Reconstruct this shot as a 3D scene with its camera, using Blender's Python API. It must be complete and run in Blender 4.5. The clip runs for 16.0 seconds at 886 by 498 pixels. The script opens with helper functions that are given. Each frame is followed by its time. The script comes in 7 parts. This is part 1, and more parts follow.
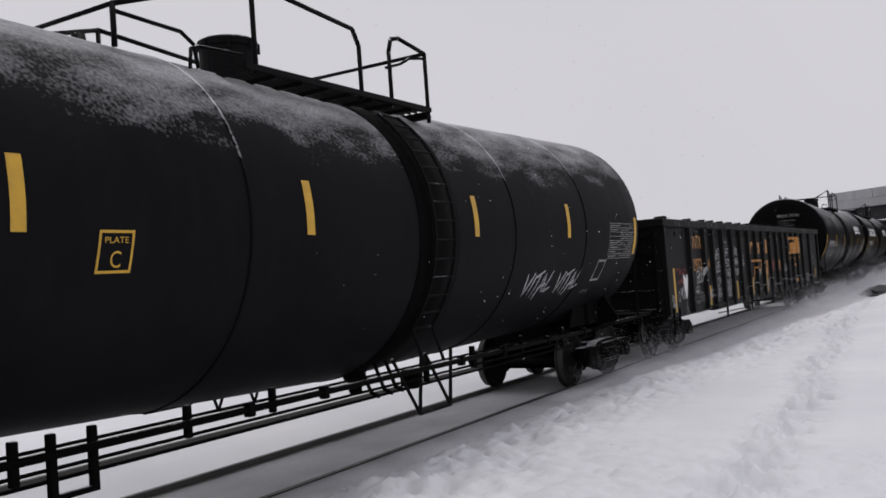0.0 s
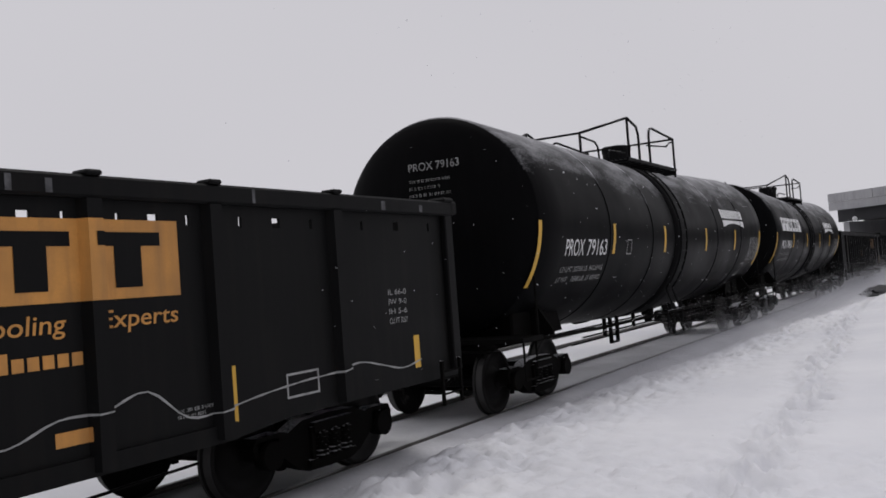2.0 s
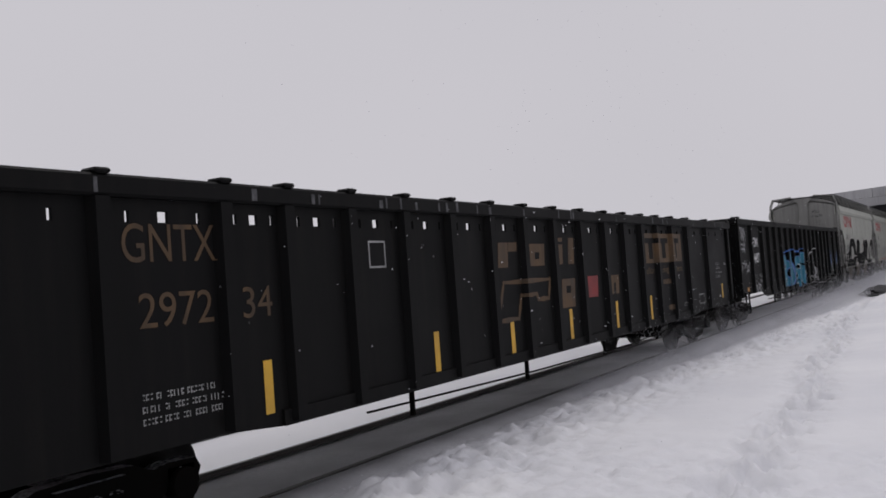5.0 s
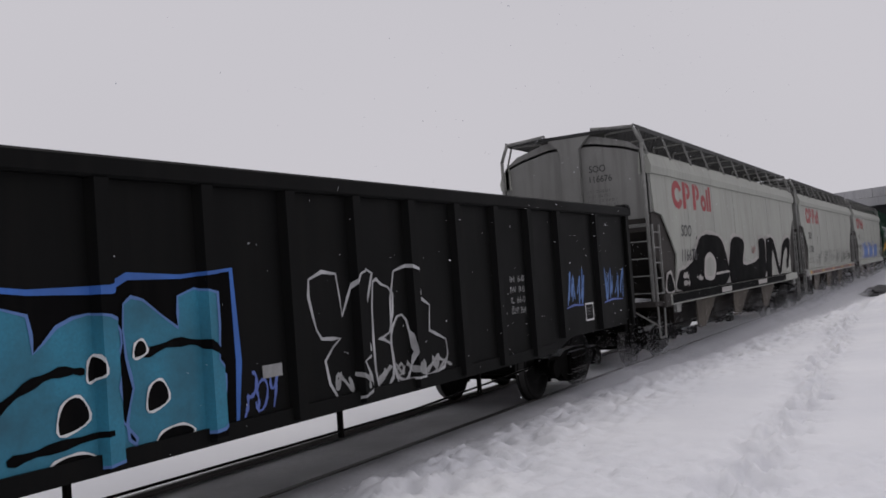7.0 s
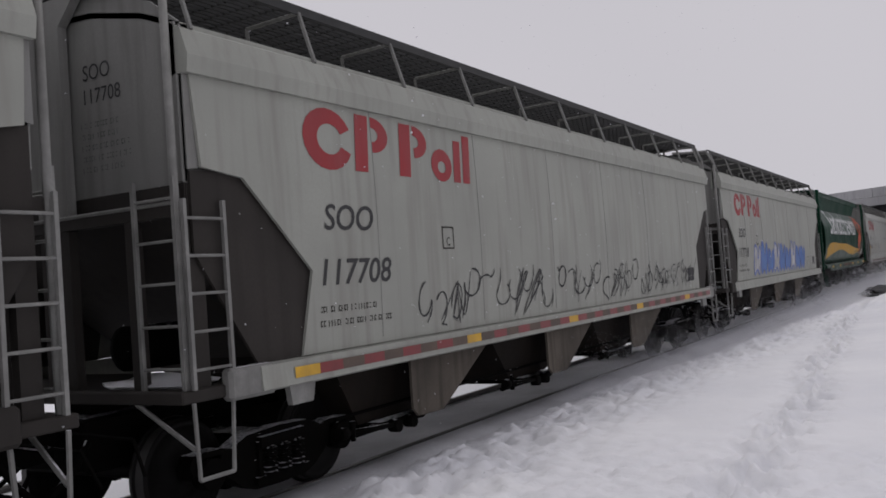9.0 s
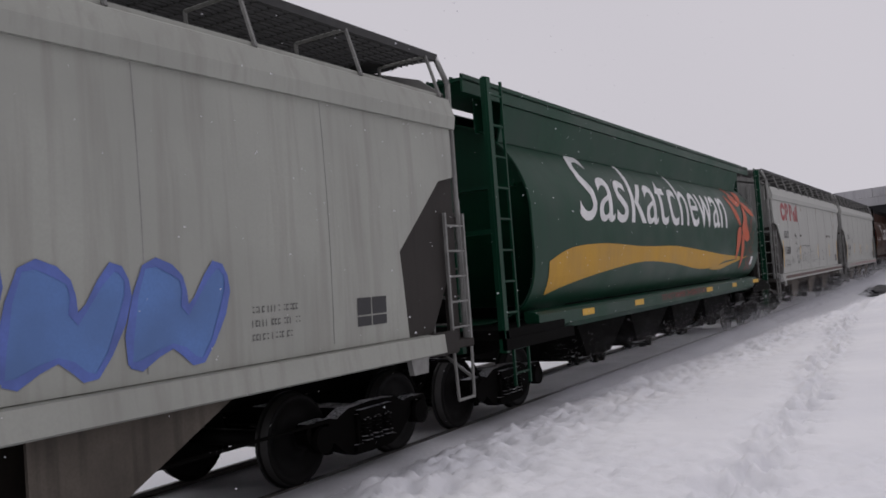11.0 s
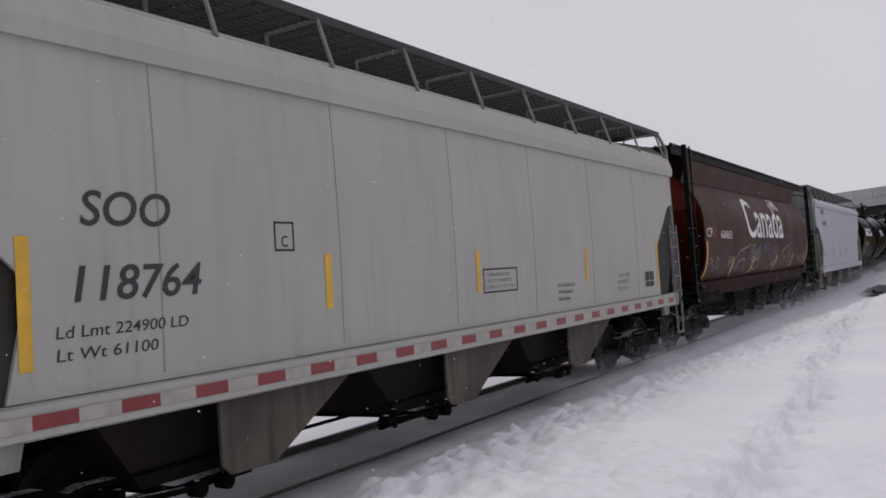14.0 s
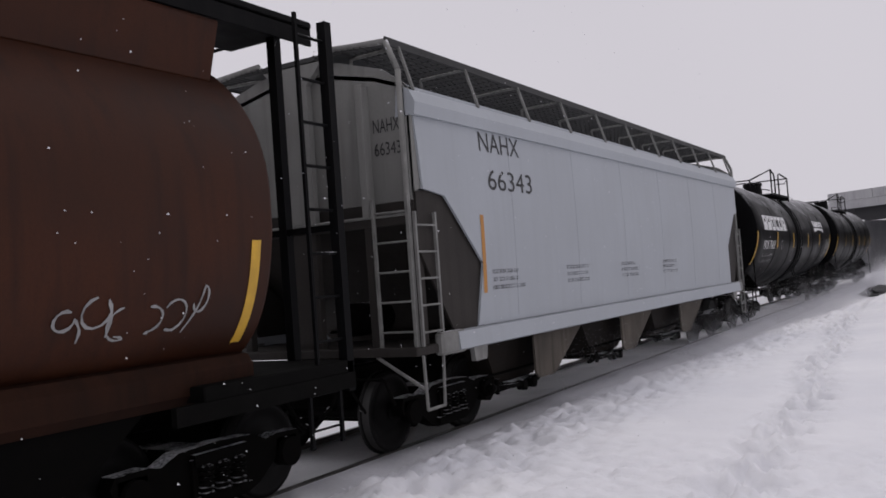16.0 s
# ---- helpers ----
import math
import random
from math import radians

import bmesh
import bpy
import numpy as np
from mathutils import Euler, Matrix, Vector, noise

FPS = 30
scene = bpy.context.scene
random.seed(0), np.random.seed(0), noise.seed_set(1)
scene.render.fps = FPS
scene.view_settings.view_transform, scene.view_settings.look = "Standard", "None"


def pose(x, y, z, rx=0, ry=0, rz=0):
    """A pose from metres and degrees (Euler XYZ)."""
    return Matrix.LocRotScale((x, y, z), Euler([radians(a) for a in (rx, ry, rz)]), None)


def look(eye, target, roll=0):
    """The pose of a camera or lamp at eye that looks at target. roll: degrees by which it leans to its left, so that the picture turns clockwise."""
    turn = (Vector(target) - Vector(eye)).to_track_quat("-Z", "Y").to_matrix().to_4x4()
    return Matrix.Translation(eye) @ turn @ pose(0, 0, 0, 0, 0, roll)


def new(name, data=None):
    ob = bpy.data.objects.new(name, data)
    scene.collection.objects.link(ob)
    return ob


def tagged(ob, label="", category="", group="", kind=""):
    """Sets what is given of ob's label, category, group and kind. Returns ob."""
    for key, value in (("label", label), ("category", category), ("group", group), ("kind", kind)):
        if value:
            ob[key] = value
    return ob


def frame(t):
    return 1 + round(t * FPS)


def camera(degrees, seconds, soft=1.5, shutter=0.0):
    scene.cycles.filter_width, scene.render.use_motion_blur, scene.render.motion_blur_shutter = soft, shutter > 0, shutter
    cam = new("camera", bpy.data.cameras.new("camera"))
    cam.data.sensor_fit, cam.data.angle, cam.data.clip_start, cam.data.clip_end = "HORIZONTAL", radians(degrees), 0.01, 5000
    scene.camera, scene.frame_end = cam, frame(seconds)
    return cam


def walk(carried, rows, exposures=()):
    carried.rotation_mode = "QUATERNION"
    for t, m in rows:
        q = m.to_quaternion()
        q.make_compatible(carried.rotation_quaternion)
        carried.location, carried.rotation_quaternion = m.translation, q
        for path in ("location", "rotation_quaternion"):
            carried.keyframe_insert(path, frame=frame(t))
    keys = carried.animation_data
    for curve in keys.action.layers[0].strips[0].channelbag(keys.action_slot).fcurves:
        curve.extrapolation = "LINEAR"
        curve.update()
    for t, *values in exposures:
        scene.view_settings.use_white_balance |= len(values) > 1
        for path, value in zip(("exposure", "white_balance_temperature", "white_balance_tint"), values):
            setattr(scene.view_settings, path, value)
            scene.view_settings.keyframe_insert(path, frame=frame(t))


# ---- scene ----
# A still camera beside a railway in snow; a freight train rolls past towards -x.
RAIL_Y = 6.75          # middle of the track the train runs on
cam = camera(53.1, 16.0, soft=1.7)
EYE = pose(0, 0, 1.94, 92.04, 4.22, -59.2)
walk(cam, [(0.0, EYE), (16.0, EYE)],
     exposures=[(0.0, 0.10, 6500, 9), (1.4, 0.04, 6500, 9), (3.5, -0.03, 6500, 10), (9.0, -0.06, 6500, 11), (12.0, 0.0, 6500, 13), (16.0, 0.06, 6500, 13)])

# ---- light ----
world = bpy.data.worlds.new("overcast")
scene.world = world
world.use_nodes = True
wn, wl = world.node_tree.nodes, world.node_tree.links
wn.clear()
w_out = wn.new("ShaderNodeOutputWorld")
w_bg = wn.new("ShaderNodeBackground")
w_tc = wn.new("ShaderNodeTexCoord")
w_no = wn.new("ShaderNodeTexNoise")
w_no.inputs["Scale"].default_value = 1.3
w_no.inputs["Detail"].default_value = 2.0
w_rp = wn.new("ShaderNodeValToRGB")
w_rp.color_ramp.elements[0].position, w_rp.color_ramp.elements[0].color = 0.25, (0.555, 0.545, 0.585, 1)
w_rp.color_ramp.elements[1].position, w_rp.color_ramp.elements[1].color = 0.75, (0.615, 0.600, 0.640, 1)
wl.new(w_tc.outputs["Generated"], w_no.inputs["Vector"])
wl.new(w_no.outputs["Fac"], w_rp.inputs["Fac"])
wl.new(w_rp.outputs["Color"], w_bg.inputs["Color"])
wl.new(w_bg.outputs["Background"], w_out.inputs["Surface"])
w_bg.inputs["Strength"].default_value = 1.0
sun_data = bpy.data.lights.new("sun", "SUN")
sun_data.energy, sun_data.angle, sun_data.color = 0.75, radians(20), (1.0, 0.97, 0.95)
sun_lamp = new("sun", sun_data)
sun_lamp.matrix_world = look((0, 0, 40), (-16, -10, 0))


# ---- materials ----
def material(name, color, rough=0.6, metal=0.0, vary=0.25, scale=3.0, bump=0.15, fine=40.0, streak=0.0,
             dirt=None, snow=0.0, spec=0.5, soft=0.0, thick=0.9):
    """Paint or surface: two scales of variation, streaks down the side, snow or frost lying on top."""
    m = bpy.data.materials.new(name)
    m.use_nodes = True
    n, l = m.node_tree.nodes, m.node_tree.links
    b = n["Principled BSDF"]
    b.inputs["Metallic"].default_value = metal
    b.inputs["Specular IOR Level"].default_value = spec
    tc = n.new("ShaderNodeTexCoord")

    def noise_tex(sc, detail, vec=None):
        t = n.new("ShaderNodeTexNoise")
        t.inputs["Scale"].default_value, t.inputs["Detail"].default_value = sc, detail
        l.new(vec or tc.outputs["Object"], t.inputs["Vector"])
        return t.outputs["Fac"]

    def ramp(fac, a, c, lo=0.0, hi=1.0):
        r = n.new("ShaderNodeMapRange")
        r.inputs["From Min"].default_value, r.inputs["From Max"].default_value = a, c
        r.inputs["To Min"].default_value, r.inputs["To Max"].default_value = lo, hi
        l.new(fac, r.inputs["Value"])
        return r.outputs["Result"]

    def mix(fac, a, c):
        x = n.new("ShaderNodeMix")
        x.data_type = "RGBA"
        for sock, val in ((x.inputs[0], fac), (x.inputs[6], a), (x.inputs[7], c)):
            if isinstance(val, tuple):
                sock.default_value = (*val, 1)
            elif isinstance(val, float):
                sock.default_value = val
            else:
                l.new(val, sock)
        return x.outputs[2]

    big, small = noise_tex(scale, 4.0), noise_tex(fine, 3.0)
    dark = tuple(c * (1 - vary) for c in color)
    light = tuple(min(1.0, c * (1 + vary * 0.8)) for c in color)
    col = mix(ramp(big, 0.3, 0.7), dark, light)
    col = mix(ramp(small, 0.35, 0.75, 0.0, 0.35), col, dark)
    if streak:
        mp = n.new("ShaderNodeMapping")
        mp.inputs["Scale"].default_value = (5.0, 5.0, 0.35)
        l.new(tc.outputs["Object"], mp.inputs["Vector"])
        st = noise_tex(1.6, 5.0, mp.outputs["Vector"])
        col = mix(ramp(st, 0.48, 0.75, 0.0, streak), col, dirt or dark)
    rgh = ramp(big, 0.2, 0.8, max(0.05, rough - 0.1), min(1.0, rough + 0.12))
    if snow:
        ge = n.new("ShaderNodeNewGeometry")
        sz = n.new("ShaderNodeSeparateXYZ")
        l.new(ge.outputs["Normal"], sz.inputs["Vector"])
        mp2 = n.new("ShaderNodeMapping")
        mp2.inputs["Scale"].default_value = (0.9, 2.0, 2.0)
        l.new(tc.outputs["Object"], mp2.inputs["Vector"])
        pn = noise_tex(1.5, 8.0, mp2.outputs["Vector"])
        a1 = n.new("ShaderNodeMath")
        a1.operation = "MULTIPLY_ADD"
        l.new(pn, a1.inputs[0])
        a1.inputs[1].default_value = 0.9
        l.new(sz.outputs["Z"], a1.inputs[2])
        a2 = n.new("ShaderNodeMath")
        a2.operation = "MULTIPLY_ADD"
        l.new(noise_tex(30.0, 2.0), a2.inputs[0])
        a2.inputs[1].default_value = 0.5
        l.new(a1.outputs[0], a2.inputs[2])
        cover = ramp(a2.outputs[0], 1.62 - snow - soft, 1.82 - snow + soft, 0.0, thick)
        col = mix(cover, col, (0.80, 0.80, 0.83))
        rm = n.new("ShaderNodeMix")
        l.new(cover, rm.inputs[0])
        l.new(rgh, rm.inputs[2])
        rm.inputs[3].default_value = 0.9
        rgh = rm.outputs[0]
    l.new(col, b.inputs["Base Color"])
    l.new(rgh, b.inputs["Roughness"])
    if bump:
        bp = n.new("ShaderNodeBump")
        bp.inputs["Strength"].default_value, bp.inputs["Distance"].default_value = bump, 0.02
        mx = n.new("ShaderNodeMath")
        mx.operation = "MULTIPLY_ADD"
        l.new(small, mx.inputs[0])
        mx.inputs[1].default_value = 0.4
        l.new(big, mx.inputs[2])
        l.new(mx.outputs[0], bp.inputs["Height"])
        l.new(bp.outputs["Normal"], b.inputs["Normal"])
    return m


GRIME = (0.10, 0.085, 0.07)
M = {
    "tank": material("tank_black_paint", (0.0024, 0.0024, 0.0028), 0.36, vary=0.3, scale=0.9, streak=0.3,
                     dirt=(0.008, 0.0075, 0.007), snow=0.22, soft=0.22, thick=0.58, bump=0.05, spec=0.02),
    "tank_head": material("tank_head_black", (0.0025, 0.0025, 0.0028), 0.6, vary=0.3, scale=1.2, streak=0.2, dirt=(0.008, 0.008, 0.008), bump=0.05, spec=0.03),
    "tank_blue": material("tank_frosted_black_paint", (0.0085, 0.0088, 0.0102), 0.5, vary=0.35, scale=0.9, streak=0.4,
                          dirt=(0.012, 0.012, 0.013), snow=0.22, soft=0.22, thick=0.6, bump=0.06, spec=0.03),
    "seam": material("frosted_weld", (0.004, 0.004, 0.0045), 0.6, vary=0.3, scale=2.0, snow=0.52, soft=0.08, thick=0.75, bump=0.05, spec=0.03),
    "brown_sill": material("grimy_brown_sill", (0.026, 0.0105, 0.0060), 0.75, vary=0.4, scale=1.5, streak=0.5, dirt=(0.005, 0.004, 0.003), bump=0.12, spec=0.1),
    "black": material("black_iron", (0.005, 0.005, 0.0055), 0.55, vary=0.3, scale=4.0, dirt=(0.012, 0.011, 0.010), streak=0.3, snow=0.12, spec=0.06),
    "gon": material("gondola_black_paint", (0.0036, 0.0036, 0.0038), 0.6, vary=0.35, scale=0.8, streak=0.5, dirt=(0.009, 0.008, 0.007), bump=0.12, spec=0.12),
    "gon2": material("gondola_dark_paint", (0.0036, 0.0037, 0.0036), 0.62, vary=0.3, scale=0.9, streak=0.45, dirt=(0.008, 0.0075, 0.0065), bump=0.12, spec=0.10),
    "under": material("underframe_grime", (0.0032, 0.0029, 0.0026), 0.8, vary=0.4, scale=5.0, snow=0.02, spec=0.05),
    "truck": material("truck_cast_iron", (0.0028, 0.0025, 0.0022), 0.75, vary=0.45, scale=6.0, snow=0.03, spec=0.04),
    "wheel": material("wheel_steel_dark", (0.005, 0.0045, 0.0044), 0.6, vary=0.4, scale=8.0, spec=0.12),
    "tread": material("wheel_tread_worn", (0.035, 0.034, 0.033), 0.5, metal=0.6, vary=0.2, scale=8.0),
    "rail": material("rail_steel", (0.10, 0.095, 0.09), 0.45, metal=0.7, vary=0.3, scale=5.0),
    "yellow": material("yellow_reflector", (0.62, 0.36, 0.03), 0.5, vary=0.2, scale=5.0, streak=0.25, dirt=(0.3, 0.19, 0.05), bump=0.02),
    "orange": material("orange_lettering", (0.50, 0.23, 0.05), 0.6, vary=0.25, scale=2.5, streak=0.55, dirt=(0.22, 0.11, 0.04), bump=0.02),
    "dim_orange": material("dark_orange_lettering", (0.085, 0.048, 0.020), 0.7, vary=0.45, scale=2.5, streak=0.7, dirt=(0.02, 0.013, 0.008), bump=0.02),
    "white": material("white_lettering", (0.70, 0.70, 0.70), 0.6, vary=0.15, scale=4.0, streak=0.35, dirt=(0.4, 0.4, 0.4), bump=0.02),
    "faded": material("faded_white_lettering", (0.30, 0.30, 0.30), 0.7, vary=0.35, scale=6.0, bump=0.02),
    "spray_white": material("white_spray_paint", (0.42, 0.42, 0.43), 0.7, vary=0.35, scale=4.0, bump=0.02),
    "spray_blue": material("blue_spray_paint", (0.09, 0.14, 0.42), 0.6, vary=0.25, scale=4.0, bump=0.02),
    "royal": material("royal_blue_spray", (0.03, 0.12, 0.42), 0.6, vary=0.25, scale=3.0, bump=0.02),
    "teal": material("teal_spray_paint", (0.020, 0.17, 0.26), 0.6, vary=0.45, scale=2.0, bump=0.02),
    "peri": material("periwinkle_spray_paint", (0.09, 0.18, 0.42), 0.6, vary=0.2, scale=2.0, bump=0.02),
    "spray_black": material("black_spray_paint", (0.0042, 0.0042, 0.0044), 0.7, vary=0.35, scale=2.0, streak=0.4, dirt=(0.012, 0.011, 0.010), bump=0.06, spec=0.03),
    "spray_red": material("red_spray_paint", (0.22, 0.03, 0.03), 0.7, vary=0.3, scale=3.0, bump=0.02),
    "hopper": material("pale_grey_hopper_paint", (0.325, 0.333, 0.300), 0.6, vary=0.12, scale=0.7, streak=0.5, dirt=(0.20, 0.19, 0.17), bump=0.10, spec=0.3),
    "hopper2": material("cool_grey_hopper_paint", (0.365, 0.370, 0.345), 0.6, vary=0.08, scale=0.7, streak=0.35, dirt=(0.27, 0.255, 0.24), bump=0.10, spec=0.3),
    "hopper3": material("blue_grey_hopper_paint", (0.375, 0.40, 0.43), 0.55, vary=0.07, scale=0.7, streak=0.2, dirt=(0.30, 0.31, 0.33), bump=0.08),
    # dark grey that holds both the dirt and the shade of the hopper's lower end
    "slope": material("shaded_dirty_slope_sheet", (0.038, 0.034, 0.031), 0.75, vary=0.3, scale=1.0, streak=0.5, dirt=(0.022, 0.020, 0.018), bump=0.12, spec=0.2),
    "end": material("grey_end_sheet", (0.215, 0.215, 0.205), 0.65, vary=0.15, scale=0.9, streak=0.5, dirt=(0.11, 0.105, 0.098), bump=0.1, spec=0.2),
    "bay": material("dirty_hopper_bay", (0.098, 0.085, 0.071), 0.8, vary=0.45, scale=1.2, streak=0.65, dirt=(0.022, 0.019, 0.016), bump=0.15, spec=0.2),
    # bay slopes: shading and dirt together in one dark brown
    "slope_dark": material("shaded_dirty_bay_slope", (0.016, 0.0125, 0.010), 0.8, vary=0.45, scale=1.5, streak=0.5, dirt=(0.006, 0.005, 0.004), bump=0.12, spec=0.15),
    "galv": material("grey_painted_steel", (0.215, 0.215, 0.205), 0.6, vary=0.25, scale=6.0, streak=0.4, dirt=(0.06, 0.055, 0.05), snow=0.1, spec=0.3),
    "grate": material("running_board_grating", (0.045, 0.045, 0.045), 0.6, vary=0.3, scale=6.0, spec=0.2),
    "cpred": material("red_lettering", (0.28, 0.020, 0.026), 0.55, vary=0.12, scale=3.0, streak=0.3, dirt=(0.28, 0.07, 0.07), bump=0.02),
    "reflect_red": material("red_reflector", (0.20, 0.024, 0.026), 0.4, vary=0.2, scale=6.0, bump=0.02),
    "reflect_white": material("white_reflector", (0.34, 0.32, 0.30), 0.4, vary=0.2, scale=6.0, bump=0.02),
    "letter_black": material("black_lettering", (0.025, 0.025, 0.027), 0.6, vary=0.3, scale=4.0, bump=0.02),
    "green": material("dark_green_hopper_paint", (0.003, 0.038, 0.019), 0.42, vary=0.22, scale=0.8, streak=0.4, dirt=(0.004, 0.022, 0.013), bump=0.06, spec=0.2),
    "gold": material("golden_yellow_paint", (0.46, 0.25, 0.012), 0.55, vary=0.15, scale=1.5, streak=0.4, dirt=(0.32, 0.17, 0.012), bump=0.03),
    "lily": material("orange_red_paint", (0.46, 0.075, 0.022), 0.55, vary=0.15, scale=2.0, bump=0.03),
    "brown": material("red_brown_hopper_paint", (0.040, 0.0120, 0.0048), 0.55, vary=0.36, scale=0.8, streak=0.55, dirt=(0.014, 0.006, 0.004), bump=0.08, spec=0.2),
    "brown_end": material("red_brown_end_paint", (0.105, 0.014, 0.008), 0.5, vary=0.3, scale=1.0, streak=0.5, dirt=(0.03, 0.007, 0.005), bump=0.08, spec=0.2),
    "leaf_red": material("dark_red_leaf_paint", (0.22, 0.05, 0.035), 0.6, vary=0.2, scale=5.0, bump=0.02),
    "sheet_line": material("sheet_joint_sealant", (0.25, 0.25, 0.235), 0.7, vary=0.3, scale=2.0, bump=0.02),
    "platform": material("black_platform_steel", (0.005, 0.0048, 0.0045), 0.75, vary=0.4, scale=5.0, bump=0.2, spec=0.04),
    "dull_red": material("dull_red_reflector", (0.085, 0.026, 0.022), 0.6, vary=0.35, scale=3.0, streak=0.5, dirt=(0.06, 0.045, 0.036), bump=0.03),
    "dull_tan": material("grimy_reflector", (0.105, 0.074, 0.056), 0.6, vary=0.35, scale=3.0, streak=0.5, dirt=(0.06, 0.045, 0.036), bump=0.03),
    "stencil": material("grey_stencil", (0.12, 0.12, 0.115), 0.7, vary=0.4, scale=9.0, bump=0.02),
    "snow": None,
}


def snow_material():
    m = bpy.data.materials.new("packed_snow")
    m.use_nodes = True
    n, l = m.node_tree.nodes, m.node_tree.links
    b = n["Principled BSDF"]
    b.inputs["Roughness"].default_value = 0.85
    b.inputs["Specular IOR Level"].default_value = 0.2
    tc = n.new("ShaderNodeTexCoord")
    heights = []
    for sc, dt in ((0.35, 4.0), (3.5, 6.0), (22.0, 4.0)):
        t = n.new("ShaderNodeTexNoise")
        t.inputs["Scale"].default_value, t.inputs["Detail"].default_value = sc, dt
        l.new(tc.outputs["Object"], t.inputs["Vector"])
        heights.append(t.outputs["Fac"])
    r = n.new("ShaderNodeValToRGB")
    r.color_ramp.elements[0].position, r.color_ramp.elements[0].color = 0.3, (0.71, 0.715, 0.755, 1)
    r.color_ramp.elements[1].position, r.color_ramp.elements[1].color = 0.7, (0.81, 0.81, 0.835, 1)
    l.new(heights[0], r.inputs["Fac"])
    l.new(r.outputs["Color"], b.inputs["Base Color"])
    a = n.new("ShaderNodeMath")
    a.operation = "MULTIPLY_ADD"
    l.new(heights[2], a.inputs[0])
    a.inputs[1].default_value = 0.35
    l.new(heights[1], a.inputs[2])
    bp = n.new("ShaderNodeBump")
    bp.inputs["Strength"].default_value, bp.inputs["Distance"].default_value = 0.35, 0.05
    l.new(a.outputs[0], bp.inputs["Height"])
    l.new(bp.outputs["Normal"], b.inputs["Normal"])
    return m


M["snow"] = snow_material()
M["bed"] = material("wind_swept_ballast", (0.70, 0.70, 0.715), 0.85, vary=0.22, scale=0.9, fine=18.0, bump=0.4)
M["crust"] = material("grey_snow_crust", (0.62, 0.62, 0.65), 0.85, vary=0.25, scale=1.0, fine=20.0, bump=0.4)
M["concrete"] = material("weathered_concrete", (0.36, 0.36, 0.37), 0.85, vary=0.15, scale=0.6, streak=0.4, dirt=(0.18, 0.18, 0.18), bump=0.1)
M["girder"] = material("dark_bridge_girder", (0.03, 0.03, 0.033), 0.8, vary=0.3, scale=1.0)
M["rust"] = material("rust_stain", (0.035, 0.018, 0.012), 0.8, vary=0.4, scale=6.0, bump=0.1, spec=0.2)
M["rust_tan"] = material("faint_rust", (0.25, 0.20, 0.135), 0.8, vary=0.4, scale=9.0, bump=0.05, spec=0.2)
M["scuff"] = material("pale_scuff", (0.10, 0.10, 0.105), 0.8, vary=0.5, scale=12.0, bump=0.03, spec=0.1)
M["twig"] = material("frosted_twigs", (0.36, 0.345, 0.335), 0.9, vary=0.4, scale=4.0)
M["globe"] = material("white_lamp_globe", (0.7, 0.7, 0.7), 0.4, vary=0.05)


# ---- mesh helpers ----
def box(bm, x0, x1, y0, y1, z0, z1, bevel=0.0):
    vs = [bm.verts.new((x, y, z)) for x in (x0, x1) for y in (y0, y1) for z in (z0, z1)]
    fs = [bm.faces.new([vs[i] for i in f]) for f in ((0, 1, 3, 2), (4, 6, 7, 5), (0, 4, 5, 1), (2, 3, 7, 6), (0, 2, 6, 4), (1, 5, 7, 3))]
    if bevel:
        es = list({e for f in fs for e in f.edges})
        bmesh.ops.bevel(bm, geom=es, offset=bevel, segments=1, affect="EDGES")
    return bm


def tube(bm, a, b, r, n=8, r2=None, caps=True):
    a, b = Vector(a), Vector(b)
    d = (b - a).normalized()
    u = d.orthogonal().normalized()
    v = d.cross(u)
    r2 = r if r2 is None else r2
    ra = [bm.verts.new(a + (u * math.cos(k * math.tau / n) + v * math.sin(k * math.tau / n)) * r) for k in range(n)]
    rb = [bm.verts.new(b + (u * math.cos(k * math.tau / n) + v * math.sin(k * math.tau / n)) * r2) for k in range(n)]
    for k in range(n):
        f = bm.faces.new((ra[k], ra[(k + 1) % n], rb[(k + 1) % n], rb[k]))
        f.smooth = n > 6
    if caps:
        bm.faces.new(ra[::-1]), bm.faces.new(rb)
    return bm


def pipe(bm, pts, r, n=7):
    for a, b in zip(pts, pts[1:]):
        tube(bm, a, b, r, n)
    return bm


def slab(bm, poly, y0, y1, axis="y"):
    """A plate: a polygon in (x, z) given thickness along y; axis 'x': polygon in (y, z), thickness along x."""
    def at(p, w):
        return (p[0], w, p[1]) if axis == "y" else (w, p[0], p[1])
    a = [bm.verts.new(at(p, y0)) for p in poly]
    b = [bm.verts.new(at(p, y1)) for p in poly]
    n = len(poly)
    bm.faces.new(a), bm.faces.new(b[::-1])
    for k in range(n):
        bm.faces.new((a[k], b[k], b[(k + 1) % n], a[(k + 1) % n]))
    bmesh.ops.recalc_face_normals(bm, faces=bm.faces[-n - 2:])
    return bm


